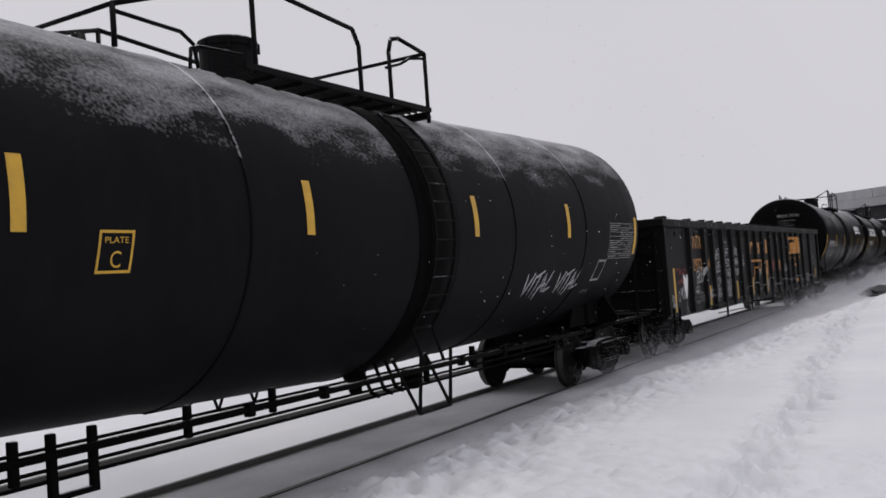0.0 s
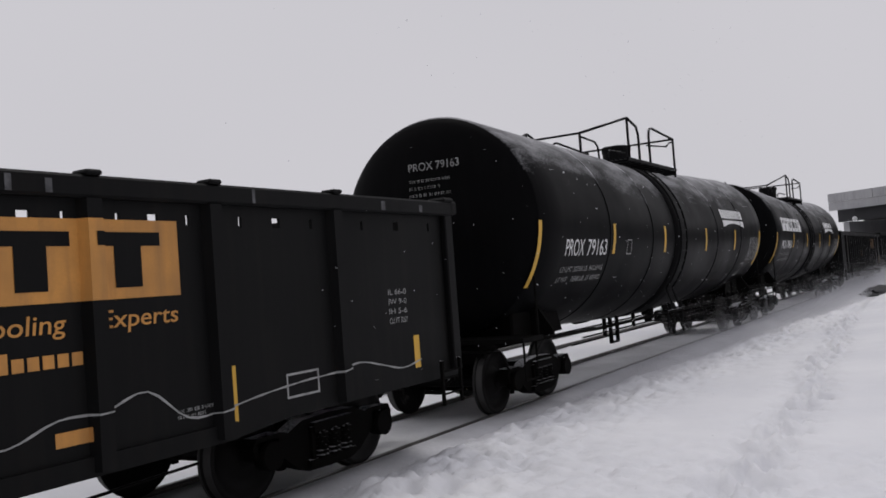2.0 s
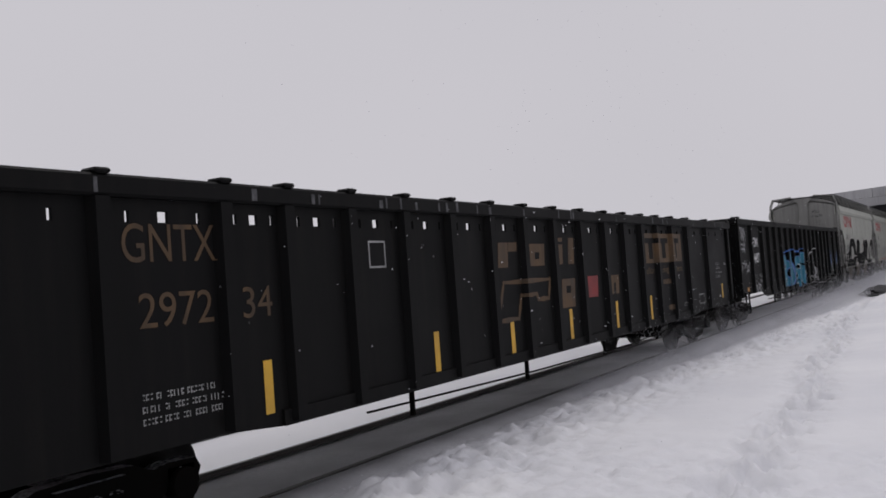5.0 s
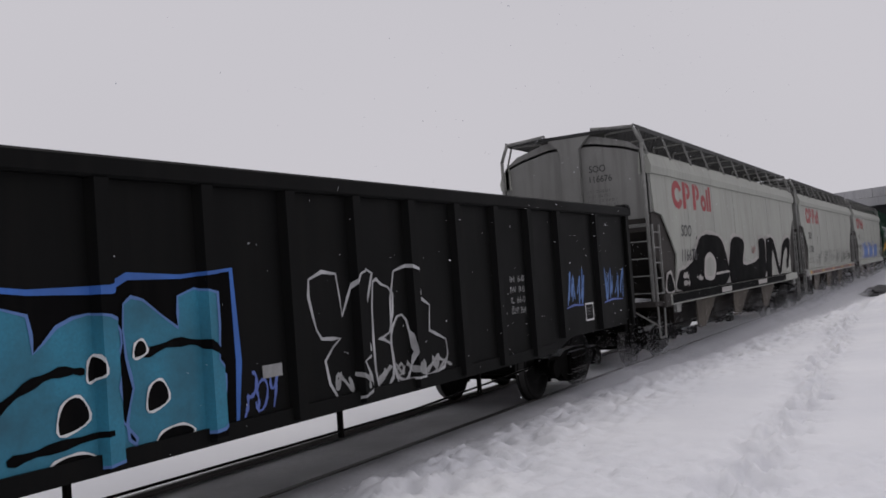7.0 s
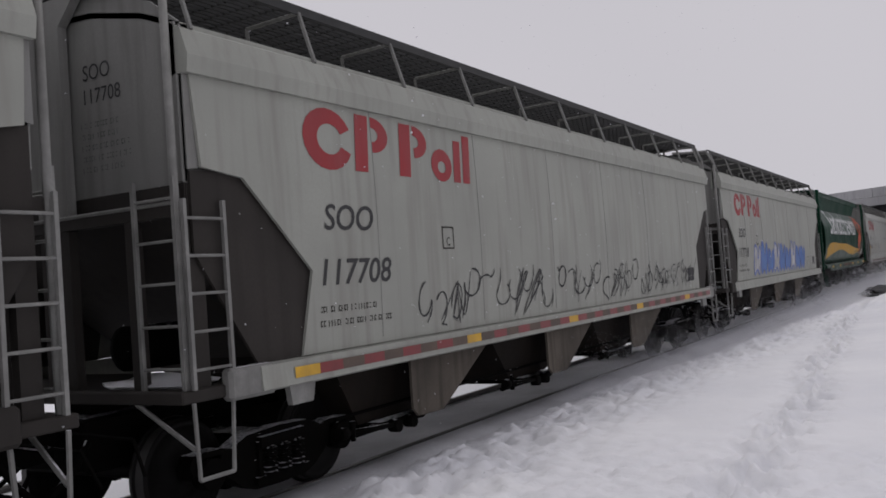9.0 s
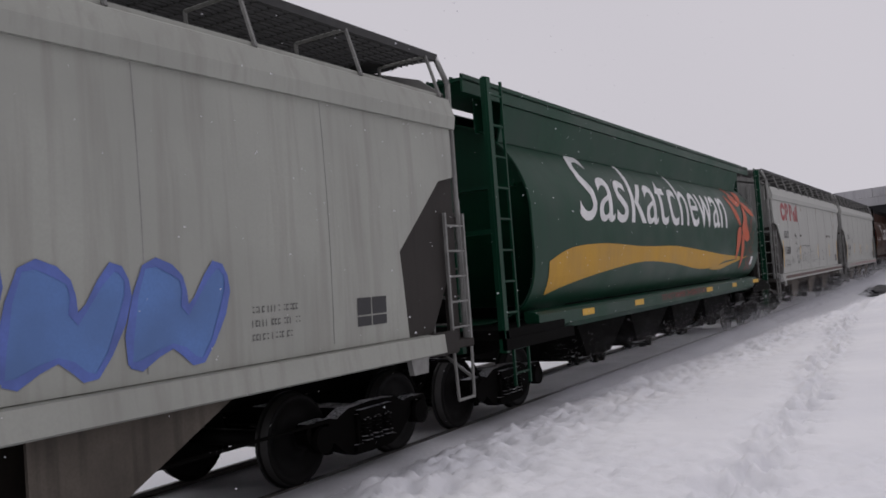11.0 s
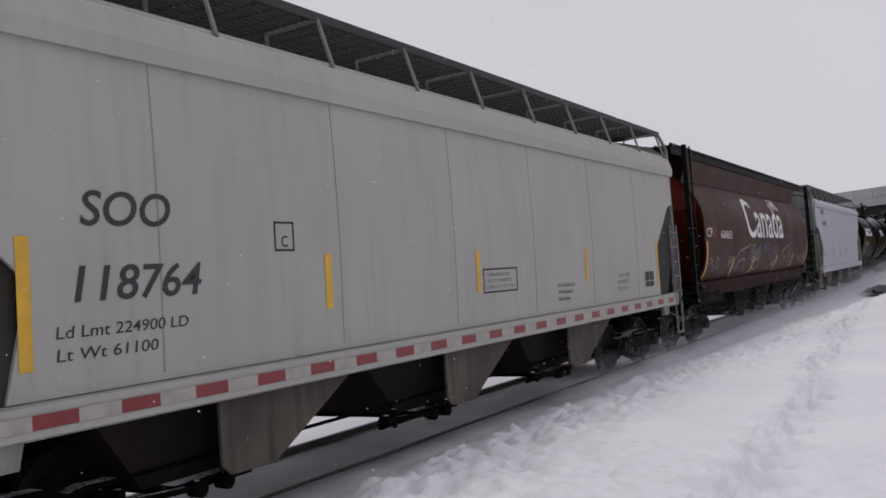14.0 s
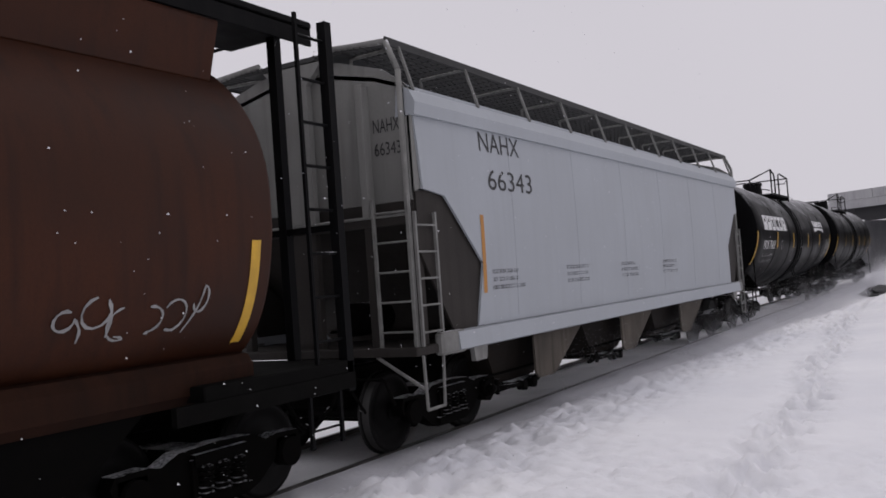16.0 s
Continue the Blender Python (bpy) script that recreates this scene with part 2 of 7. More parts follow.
def lathe(bm, profile, n=32, axis="x", smooth=True, squash=1.0, low=2.0, squash_low=None):
    """Rings of (along, radius) about an axis."""
    rings = []
    for h, r in profile:
        ring = []
        for k in range(n):
            c, s_ = math.cos(k * math.tau / n) * r, math.sin(k * math.tau / n) * r
            if low != 2.0 and s_ < 0 and r > 0:
                c = math.copysign(r * max(0.0, 1 - abs(s_ / r) ** low) ** (1 / low), c)
            p = {"x": (h, c, s_ * (squash if s_ > 0 or squash_low is None else squash_low)), "y": (c, h, s_), "z": (c, s_, h)}[axis]
            ring.append(bm.verts.new(p))
        rings.append(ring)
    for r0, r1 in zip(rings, rings[1:]):
        for k in range(n):
            f = bm.faces.new((r0[k], r0[(k + 1) % n], r1[(k + 1) % n], r1[k]))
            f.smooth = smooth
    bm.faces.new(rings[0]), bm.faces.new(rings[-1][::-1])
    bmesh.ops.recalc_face_normals(bm, faces=bm.faces[:])
    return bm


MESHES = {}


def mesh_of(name, bm, mat):
    me = bpy.data.meshes.new(name)
    bm.to_mesh(me)
    bm.free()
    for m in (mat if isinstance(mat, (list, tuple)) else [mat]):
        me.materials.append(m)
    return me


def part(name, bm, mat, parent, label="", at=None):
    ob = new(name, mesh_of(name, bm, mat) if isinstance(bm, bmesh.types.BMesh) else bm)
    ob.parent = parent
    if at is not None:
        ob.matrix_basis = at
    if label:
        ob["label"] = label
    return ob


def thing(name, bm, mat, label, category, group="", kind="", at=None):
    ob = new(name, mesh_of(name, bm, mat) if bm else None)
    if at is not None:
        ob.matrix_basis = at
    return tagged(ob, label, category, group, kind)


# ---- lettering and spray paint, laid 4 mm proud of the sheet they are on ----
def flat(y):
    return lambda u, v: (u, y, v)


RIB_CUTS = {}


def ribbed(posts, off=0.004):
    """Onto a sheet with upright posts that stand proud of it."""
    def f(u, v):
        near = min(abs(u - p) for p in posts)
        return (u, -1.5 - off - 0.085 * max(0.0, min(1.0, (0.0895 - near) / 0.027)), v)
    RIB_CUTS[f] = posts
    return f


def on_end(x):
    return lambda u, v: (x, -u, v)


def lay(bm, surf, strips=True):
    if strips:
        zs = [v.co.z for v in bm.verts]
        z = math.floor(min(zs) * 8) / 8
        while z < max(zs):
            z += 0.125
            bmesh.ops.bisect_plane(bm, geom=bm.verts[:] + bm.edges[:] + bm.faces[:], plane_co=(0, 0, z), plane_no=(0, 0, 1))
    for p in RIB_CUTS.get(surf, ()):
        for d in (-0.09, -0.062, 0.062, 0.09):
            bmesh.ops.bisect_plane(bm, geom=bm.verts[:] + bm.edges[:] + bm.faces[:], plane_co=(p + d, 0, 0), plane_no=(1, 0, 0))
    for k, v in enumerate(bm.verts):
        v.co = Vector(surf(v.co.x, v.co.z)) + Vector((0, v.co.y, 0))
    return bm


TEXTS = {}


def text_bm(body, x, z, w, h, shear=0.0, bold=0.0, bm=None):
    """The word's outline in (x, z), its left foot at x, z, scaled to w by h (height of capitals)."""
    key = (body, shear, bold)
    if key not in TEXTS:
        cu = bpy.data.curves.new("lettering", "FONT")
        cu.body, cu.shear, cu.offset = body, shear, bold
        cu.resolution_u = 4
        ob = new("lettering", cu)
        me = bpy.data.meshes.new_from_object(ob.evaluated_get(bpy.context.evaluated_depsgraph_get()))
        bpy.data.objects.remove(ob)
        co = [v.co.to_tuple() for v in me.vertices]
        fa = [tuple(p.vertices) for p in me.polygons]
        bpy.data.meshes.remove(me)
        TEXTS[key] = (co, fa)
    co, fa = TEXTS[key]
    xs = [c[0] for c in co]
    x0, x1 = min(xs), max(xs)
    ys = 0.72 if body.upper() == body or len(body) > 2 else max(c[1] for c in co)
    bm = bm or bmesh.new()
    vs = [bm.verts.new((x + (c[0] - x0) / (x1 - x0) * w, 0, z + c[1] / ys * h)) for c in co]
    for f in fa:
        try:
            bm.faces.new([vs[i] for i in f])
        except ValueError:
            pass
    return bm


def poly_bm(polys, bm=None):
    bm = bm or bmesh.new()
    for p in polys:
        bm.faces.new([bm.verts.new((x, 0, z)) for x, z in p])
    return bm


def rects(rows, bm=None):
    return poly_bm([((x0, z0), (x1, z0), (x1, z1), (x0, z1)) for x0, x1, z0, z1 in rows], bm)


def smooth_line(pts, n=5, closed=False):
    out, k = [], len(pts)
    for i in range(k if closed else k - 1):
        p = [pts[(i + j) % k] if closed else pts[max(0, min(k - 1, i + j))] for j in (-1, 0, 1, 2)]
        for s in range(n):
            t = s / n
            out.append(tuple(0.5 * (2 * p[1][c] + (p[2][c] - p[0][c]) * t + (2 * p[0][c] - 5 * p[1][c] + 4 * p[2][c] - p[3][c]) * t * t
                                    + (3 * p[1][c] - p[0][c] - 3 * p[2][c] + p[3][c]) * t ** 3) for c in (0, 1)))
    return out if closed else out + [pts[-1]]


def ribbon(bm, pts, w, lift=0.0):
    """A stroke of width w through points (x, z)."""
    prev = None
    for k, p in enumerate(pts):
        a, b = pts[max(0, k - 1)], pts[min(len(pts) - 1, k + 1)]
        d = Vector((b[0] - a[0], b[1] - a[1]))
        d = d.normalized() if d.length > 1e-6 else Vector((1, 0))
        ww = w * (0.55 if k in (0, len(pts) - 1) else 0.85 + 0.3 * math.sin(k * 1.7))
        n = Vector((-d.y, d.x)) * ww / 2
        y = -lift - 0.00003 * k
        cur = (bm.verts.new((p[0] + n.x, y, p[1] + n.y)), bm.verts.new((p[0] - n.x, y, p[1] - n.y)))
        if prev:
            bm.faces.new((prev[0], prev[1], cur[1], cur[0]))
        prev = cur
    return bm


def scrawl(x, z, w, h, n, seed, width=0.025, slant=0.15):
    """An unreadable tag: n jagged looping strokes in a row."""
    rnd = random.Random(seed)
    bm = bmesh.new()
    for i in range(n):
        gx = x + w * i / n
        gw = w / n * 1.15
        k = rnd.randint(4, 7)
        pts = []
        for j in range(k):
            fx = rnd.uniform(0, 1)
            fz = (j % 2) * 0.8 + rnd.uniform(-0.1, 0.3)
            pts.append((gx + gw * fx + slant * h * fz, z + h * fz))
        ribbon(bm, smooth_line(pts, 5), width * rnd.uniform(0.7, 1.2), 0.0006 * i)
    return bm


def curly(x, z, w, h, n, seed, width=0.022, slant=0.2):
    """A flowing tag: n thin hooked strokes, each an arc with a tail."""
    rnd = random.Random(seed)
    bm = bmesh.new()
    for i in range(n):
        gx, gw = x + w * i / n, w / n
        a0 = rnd.choice((200, 150, 100, 60))
        span = rnd.choice((-1, 1)) * rnd.uniform(150, 330)
        rx, rz = gw * rnd.uniform(0.3, 0.6), h * rnd.uniform(0.16, 0.34)
        cx, cz = gx + gw * 0.5, z + h * rnd.uniform(0.3, 0.75)
        pts = []
        for j in range(12):
            a = math.radians(a0 + span * j / 11)
            pts.append((cx + rx * math.cos(a), cz + rz * math.sin(a)))
        tail = (pts[-1][0] + gw * rnd.uniform(-0.5, 0.5), z + h * rnd.choice((rnd.uniform(-0.05, 0.1), rnd.uniform(0.9, 1.1))))
        mid = ((pts[-1][0] + tail[0]) / 2 + gw * 0.12, (pts[-1][1] + tail[1]) / 2)
        pts = pts + smooth_line([pts[-1], mid, tail], 4)[1:]
        ribbon(bm, [(u + slant * (v - z), v) for u, v in pts], width * rnd.uniform(0.7, 1.2), 0.0006 * (i % 6))
    return bm


# single-stroke capitals for hand-sprayed words: strokes of grid points, five wide and seven high
STROKES = {"A": "002640 1232", "B": "000636453303 0333413000", "C": "4536160401103041", "D": "00063645413000", "E": "46060040 0333", "F": "460600 0333",
           "G": "45361604011030414323", "H": "0006 0343 4046", "I": "2026 1636 1030", "K": "0006 0246 1340", "L": "060040", "M": "0006234640",
           "N": "00064046", "O": "163645413010010516", "P": "00063645443303", "R": "00063645443303 2340", "S": "45361605143341301001", "T": "2026 0646",
           "U": "060110304146", "W": "0610243046", "X": "0046 0640", "Y": "062346 2320", "Z": "06460040", "2": "05163645340040", "!": "2622 2120"}


def hand_word(word, x, z, w, h, seed, width=0.03, rise=0.0, slant=0.1):
    """A word in shaky sprayed strokes, its foot line rising to the right."""
    rnd = random.Random(seed)
    bm = bmesh.new()
    lw = w / len(word)
    for i, ch in enumerate(word):
        grow = rnd.uniform(0.85, 1.2)
        drop = rnd.uniform(-0.1, 0.08) * h
        for st in STROKES[ch].split():
            grid = [(int(st[k]) + rnd.uniform(-0.35, 0.35), int(st[k + 1]) + rnd.uniform(-0.4, 0.4)) for k in range(0, len(st), 2)]
            pts = []
            for gx, gz in grid:
                u, v = (i + 0.05 + gx / 4 * 0.85) * lw, gz / 6 * h * grow + drop
                pts.append((x + u + slant * v, z + v + rise * u))
            ribbon(bm, smooth_line(pts, 3), width * rnd.uniform(0.85, 1.15), 0.0004 * i)
    return bm


def small_print(x, z, w, rows, h, seed, gap=1.8):
    """Lines of lettering too small to read, as bars."""
    rnd = random.Random(seed)
    out = []
    for r in range(rows):
        zz, xx = z - r * h * gap, x
        end = x + w * rnd.uniform(0.75, 1.0)
        while xx < end:
            for _ in range(rnd.randint(2, 5)):
                c = rnd.randint(0, 2)
                if c != 1:
                    out.append((xx, xx + h * 0.17, zz, zz + h))
                if c != 0:
                    out.append((xx + h * 0.18, xx + h * 0.55, zz + h * 0.8, zz + h))
                    out.append((xx + h * 0.18, xx + h * 0.50, zz + h * 0.1, zz + h * 0.3))
                xx += h * 0.72
            xx += h * 0.5
    return rects(out)


def blotch(x, z, w, h, n, seed, size=0.05):
    """Scattered irregular flecks of paint or rust within a patch."""
    rnd = random.Random(seed)
    out = []
    for _ in range(n):
        cx, cz, r = x + w * rnd.random(), z + h * rnd.random(), size * rnd.uniform(0.25, 1.0)
        out.append([(cx + r * math.cos(a * math.tau / 8) * rnd.uniform(0.5, 1.4), cz + 0.7 * r * math.sin(a * math.tau / 8) * rnd.uniform(0.5, 1.3)) for a in range(8)])
    return poly_bm(out)


def block(x, z, w, h, lean=0.0, hole=None):
    """A plain leaning block, with a rectangular eye where hole gives its share of the size."""
    def q(u, v):
        return (x + u * w + lean * v * h, z + v * h)
    if not hole:
        return [[q(0, 0), q(1, 0), q(1, 1), q(0, 1)]]
    a0, a1, b0, b1 = hole
    return [[q(0, 0), q(1, 0), q(1, b0), q(0, b0)], [q(0, b1), q(1, b1), q(1, 1), q(0, 1)],
            [q(0, b0), q(a0, b0), q(a0, b1), q(0, b1)], [q(a1, b0), q(1, b0), q(1, b1), q(a1, b1)]]


def decal(name, bm, mat, parent, surf, label="", strips=None):
    return part(name, lay(bm, surf, strips if strips is not None else abs(surf(0, 2)[1] - surf(0, 3)[1]) > 1e-6), mat, parent, label)


# ---- ground, track, bridge, brush ----
def bank_edge(x):
    """How far the snow bank by the camera reaches towards the track."""
    pts = ((-99.0, 5.5), (12.0, 5.5), (15.3, 5.4), (18.0, 5.1), (26.0, 4.8), (31.5, 4.3), (41.0, 3.5), (70.0, 2.6), (2000.0, 2.6))
    for (xa, ya), (xb, yb) in zip(pts, pts[1:]):
        if x <= xb:
            return ya + (yb - ya) * (x - xa) / (xb - xa)
    return 2.4


def ground_height(x, y):
    e = bank_edge(x) + 0.40 + 0.16 * noise.noise((x * 0.9, 3.1, 0)) + 0.08 * noise.noise((x * 3.1, 8.0, 0))
    t = max(0.0, min(1.0, (e + 0.15 - y) / 1.15))
    z = -0.20 + 0.22 * t * t * (3 - 2 * t)
    if y < e:
        z += 0.12 * max(0.0, min(1.0, (e - y) / 4.0))
        rough = 0.9 * math.exp(-((y - e + 1.25) / 0.95) ** 2)
        z += (0.02 + 0.06 * rough) * noise.noise((x * 1.7, y * 2.2, 1.0)) + (0.004 + 0.075 * rough) * noise.noise((x * 4.3, y * 6.5, 2.0)) + (0.004 + 0.05 * rough) * noise.noise((x * 9.0, y * 12.0, 3.0))
        z += max(0.0, 1 - ((x - 7.4) / 2.2) ** 2) * (0.06 * noise.noise((x * 4.0, y * 4.0, 6.0)) + 0.04 * noise.noise((x * 10.0, y * 10.0, 7.0)))
        clod = noise.voronoi((x * 3.6 + 0.5 * noise.noise((x * 3, y * 3, 1.5)), y * 4.4, 0.0))[0][0]
        z += rough * (0.11 * (0.42 - clod) + 0.03 * noise.noise((x * 17.0, y * 20.0, 4.0)))
        trail = 1.72 + 0.075 * max(0.0, x - 8.5) + 0.10 * math.sin(x * 0.9)
        d = (y - trail) / 0.30
        if d * d < 6:
            step = math.sin(x * 8.0 + (1.5 if y > trail else 0.0))
            z -= 1.15 * math.exp(-d * d) * (0.07 + 0.08 * step + 0.11 * noise.noise((x * 5.0, y * 7.0, 5.0)) + 0.10 * noise.noise((x * 11.0, y * 12.0, 9.0)))
    elif y > 8.3:
        z += 0.12 * min(1.0, (y - 8.3) / 1.0) + 0.03 * noise.noise((x * 0.7, y * 0.7, 0))
        if 9.2 < y < 11.8:
            z -= 0.04
    return z


def axis_steps(fine0, fine1, step, far):
    out, s = [], fine0
    while s < fine1:
        out.append(s)
        s += step
    g, s = step, fine1
    while s < far:
        out.append(s)
        g *= 1.25
        s += g
    out.append(far)
    g, s, low = step, fine0, []
    while s > -far:
        g *= 1.35
        s -= g
        low.append(max(s, -far))
    return low[::-1] + out


def build_ground():
    xs, ys = axis_steps(5.0, 28.0, 0.05, 1500.0), axis_steps(0.3, 6.2, 0.05, 1500.0)
    verts = [(x, y, ground_height(x, y)) for x in xs for y in ys]
    n = len(ys)
    faces = [(i * n + j, (i + 1) * n + j, (i + 1) * n + j + 1, i * n + j + 1) for i in range(len(xs) - 1) for j in range(n - 1)]
    me = bpy.data.meshes.new("ground")
    me.from_pydata(verts, [], faces)
    me.polygons.foreach_set("use_smooth", [True] * len(faces))
    me.materials.append(M["snow"])
    tagged(new("ground", me), "white trodden snow field with footprints beside the track", "snow", kind="structure")
    # the bed that the passing wheels sweep
    bm = bmesh.new()
    prof = [(5.2, -0.30), (5.6, -0.075), (5.955, -0.016), (5.975, -0.03), (6.04, -0.065), (7.6, -0.075), (7.9, -0.11), (8.5, -0.25)]
    cols = [-60 + k * 2.0 for k in range(180)]
    rows = [[bm.verts.new((x, y, z + (0.006 if 5.7 < y < 6.0 else 0.02) * noise.noise((x * 1.3, y * 3, 4)))) for y, z in prof] for x in cols]
    for a, b in zip(rows, rows[1:]):
        for j in range(len(prof) - 1):
            f = bm.faces.new((a[j], b[j], b[j + 1], a[j + 1]))
            f.smooth, f.material_index = True, 1 if j < 2 else 0
    thing("track_bed", bm, [M["bed"], M["crust"]], "grey ballast swept by wind, dusted with snow", "track bed", kind="structure")


def rail_bm(x0, x1):
    prof = [(-0.07, -0.17), (0.07, -0.17), (0.07, -0.155), (0.012, -0.135), (0.012, -0.045), (0.036, -0.035), (0.036, -0.004),
            (0.03, 0.0), (-0.03, 0.0), (-0.036, -0.004), (-0.036, -0.035), (-0.012, -0.045), (-0.012, -0.135), (-0.07, -0.155)]
    bm = bmesh.new()
    return slab(bm, prof, x0, x1, "x")


def build_rails():
    for name, y0, z in (("main_track", RAIL_Y, 0.0), ("second_track", 10.47, -0.03)):
        track = tagged(new(name), "two steel rails half sunk in snow", "railway track", kind="structure")
        track.matrix_basis = pose(0, y0, z)
        me = mesh_of("rail", rail_bm(-60, 300), M["rail"])
        for side in (-0.7525, 0.7525):
            part("rail", me, None, track, at=pose(0, side, 0))


def build_bridge():
    bridge = tagged(new("road_bridge"), "grey concrete overpass with panelled parapet crossing the tracks", "bridge", kind="structure")
    a, b = Vector((83.0, 10.2, 0)), Vector((63.0, -18.64, 0))
    bridge.matrix_basis = Matrix.Translation(a) @ pose(0, 0, 0, 0, 0, math.degrees(math.atan2(b.y - a.y, b.x - a.x)))
    ln = (b - a).length
    # deck, girders and piers run far back, unseen, to block sky light underneath
    part("deck", box(bmesh.new(), 0, ln, 0.2, 46, 6.0, 6.18), M["concrete"], bridge)
    part("fascia", box(bmesh.new(), 0, ln, 0, 0.18, 5.46, 6.14), M["concrete"], bridge)
    k = 0.0
    bm0 = mesh_of("parapet_panel", box(bmesh.new(), 0.02, 4.53, -0.05, 0.14, 6.18, 6.92, 0.015), M["concrete"])
    while k + 4.55 <= ln:
        part("parapet_panel", bm0, None, bridge, at=pose(k, 0, 0))
        k += 4.55
    for n in range(14):
        part("girder", box(bmesh.new(), 0.1, ln, 0.9 + 3.2 * n, 1.25 + 3.2 * n, 4.45, 5.99), M["girder"], bridge)
    part("pier", box(bmesh.new(), 0.0, 0.6, 1.6, 45.5, -0.5, 4.44), M["concrete"], bridge)
    part("pier", box(bmesh.new(), 15.5, 16.2, 0.4, 45.3, -0.5, 4.44), M["concrete"], bridge)
    lamp = part("lamp", tube(bmesh.new(), (2.5, 0.1, 5.48), (2.5, 0.1, 4.77), 0.035), M["girder"], bridge)
    part("globe", lathe(bmesh.new(), [(4.14, 0.03), (4.18, 0.15), (4.33, 0.23), (4.47, 0.17), (4.54, 0.04)], 14, "z"), M["globe"], lamp,
         "white round lamp globe", at=pose(2.5, 0.1, 0.24))


def build_brush():
    """Frosted bushes on the far side, seen below and between the cars."""
    rnd = random.Random(4)
    meshes = []
    for v in range(4):
        bm = bmesh.new()
        for _ in range(46):
            x, y = rnd.gauss(0, 0.7), rnd.gauss(0, 0.5)
            h = rnd.uniform(0.9, 2.6)
            p0 = Vector((x * 0.5, y * 0.5, -0.1))
            p1 = Vector((x * 1.1, y * 1.1, h * 0.6)) + Vector((rnd.uniform(-.2, .2), rnd.uniform(-.2, .2), 0))
            p2 = p1 + Vector((rnd.uniform(-.35, .35), rnd.uniform(-.35, .35), h * 0.4))
            tube(bm, p0, p1, 0.018, 4, 0.012, False)
            tube(bm, p1, p2, 0.012, 4, 0.004, False)
            for _ in range(5):
                f = rnd.uniform(0.3, 1.0)
                s0 = p0.lerp(p1, f)
                tube(bm, s0, s0 + Vector((rnd.uniform(-.4, .4), rnd.uniform(-.4, .4), rnd.uniform(.15, .5))), 0.008, 3, 0.003, False)
        meshes.append(mesh_of("bush", bm, M["twig"]))
    for k in range(130):
        x = -30 + k * 1.25 + rnd.uniform(-1, 1)
        y = rnd.uniform(21, 40)
        ob = new("bush", meshes[k % 4])
        ob.matrix_basis = pose(x, y, ground_height(x, y), 0, 0, rnd.uniform(0, 360)) @ Matrix.Scale(rnd.uniform(0.8, 1.8), 4)
        tagged(ob, "bare bush white with hoarfrost in the snow", "bush", group="bushes behind the track")


def build_heap():
    """A dark heap half buried at the edge of the bank, far down the line."""
    bm = bmesh.new()
    bmesh.ops.create_icosphere(bm, subdivisions=3, radius=1.0)
    for v in bm.verts:
        k = 1 + 0.35 * noise.noise(v.co * 2.1) + 0.15 * noise.noise(v.co * 6.0)
        v.co = Vector((v.co.x * 2.0 * k, v.co.y * 0.9 * k, v.co.z * 0.26 * k))
    thing("dark_heap", bm, M["girder"], "low dark heap half buried in the snow", "heap", at=pose(46.0, 3.6, -0.05))


build_ground()
build_heap()
build_rails()
build_bridge()
build_brush()

# ---- running gear shared by all cars ----
WHEEL_R = 0.457
KEYED, WHEELS = [], []


def wheelset_mesh():
    bm = bmesh.new()
    for sgn in (-1, 1):
        y = 0.7525 * sgn
        prof = [(y - 0.09 * sgn, 0.12), (y - 0.085 * sgn, 0.40), (y - 0.075 * sgn, 0.485), (y - 0.045 * sgn, 0.482), (y - 0.035 * sgn, WHEEL_R),
                (y + 0.055 * sgn, WHEEL_R - 0.004), (y + 0.06 * sgn, 0.40), (y + 0.02 * sgn, 0.37), (y - 0.005 * sgn, 0.20), (y + 0.07 * sgn, 0.15), (y + 0.075 * sgn, 0.10)]
        n0 = len(bm.faces)
        lathe(bm, prof, 32, "y")
        bm.faces.ensure_lookup_table()
        for f in bm.faces[n0:]:
            c = f.calc_center_median()
            if abs(math.hypot(c.x, c.z)) > WHEEL_R - 0.03 and abs(f.normal.y) < 0.4:
                f.material_index = 1
    tube(bm, (0, -1.0, 0), (0, 1.0, 0), 0.085, 14)
    for sgn in (-1, 1):
        tube(bm, (0, 1.0 * sgn, 0), (0, 1.12 * sgn, 0), 0.10, 14)
        for k in range(3):
            a = k * math.tau / 3
            box(bm, math.cos(a) * .055 - .018, math.cos(a) * .055 + .018, 1.12 * sgn - 0.012, 1.12 * sgn + 0.012, math.sin(a) * .055 - .018, math.sin(a) * .055 + .018)
    return mesh_of("wheelset", bm, [M["wheel"], M["tread"]])


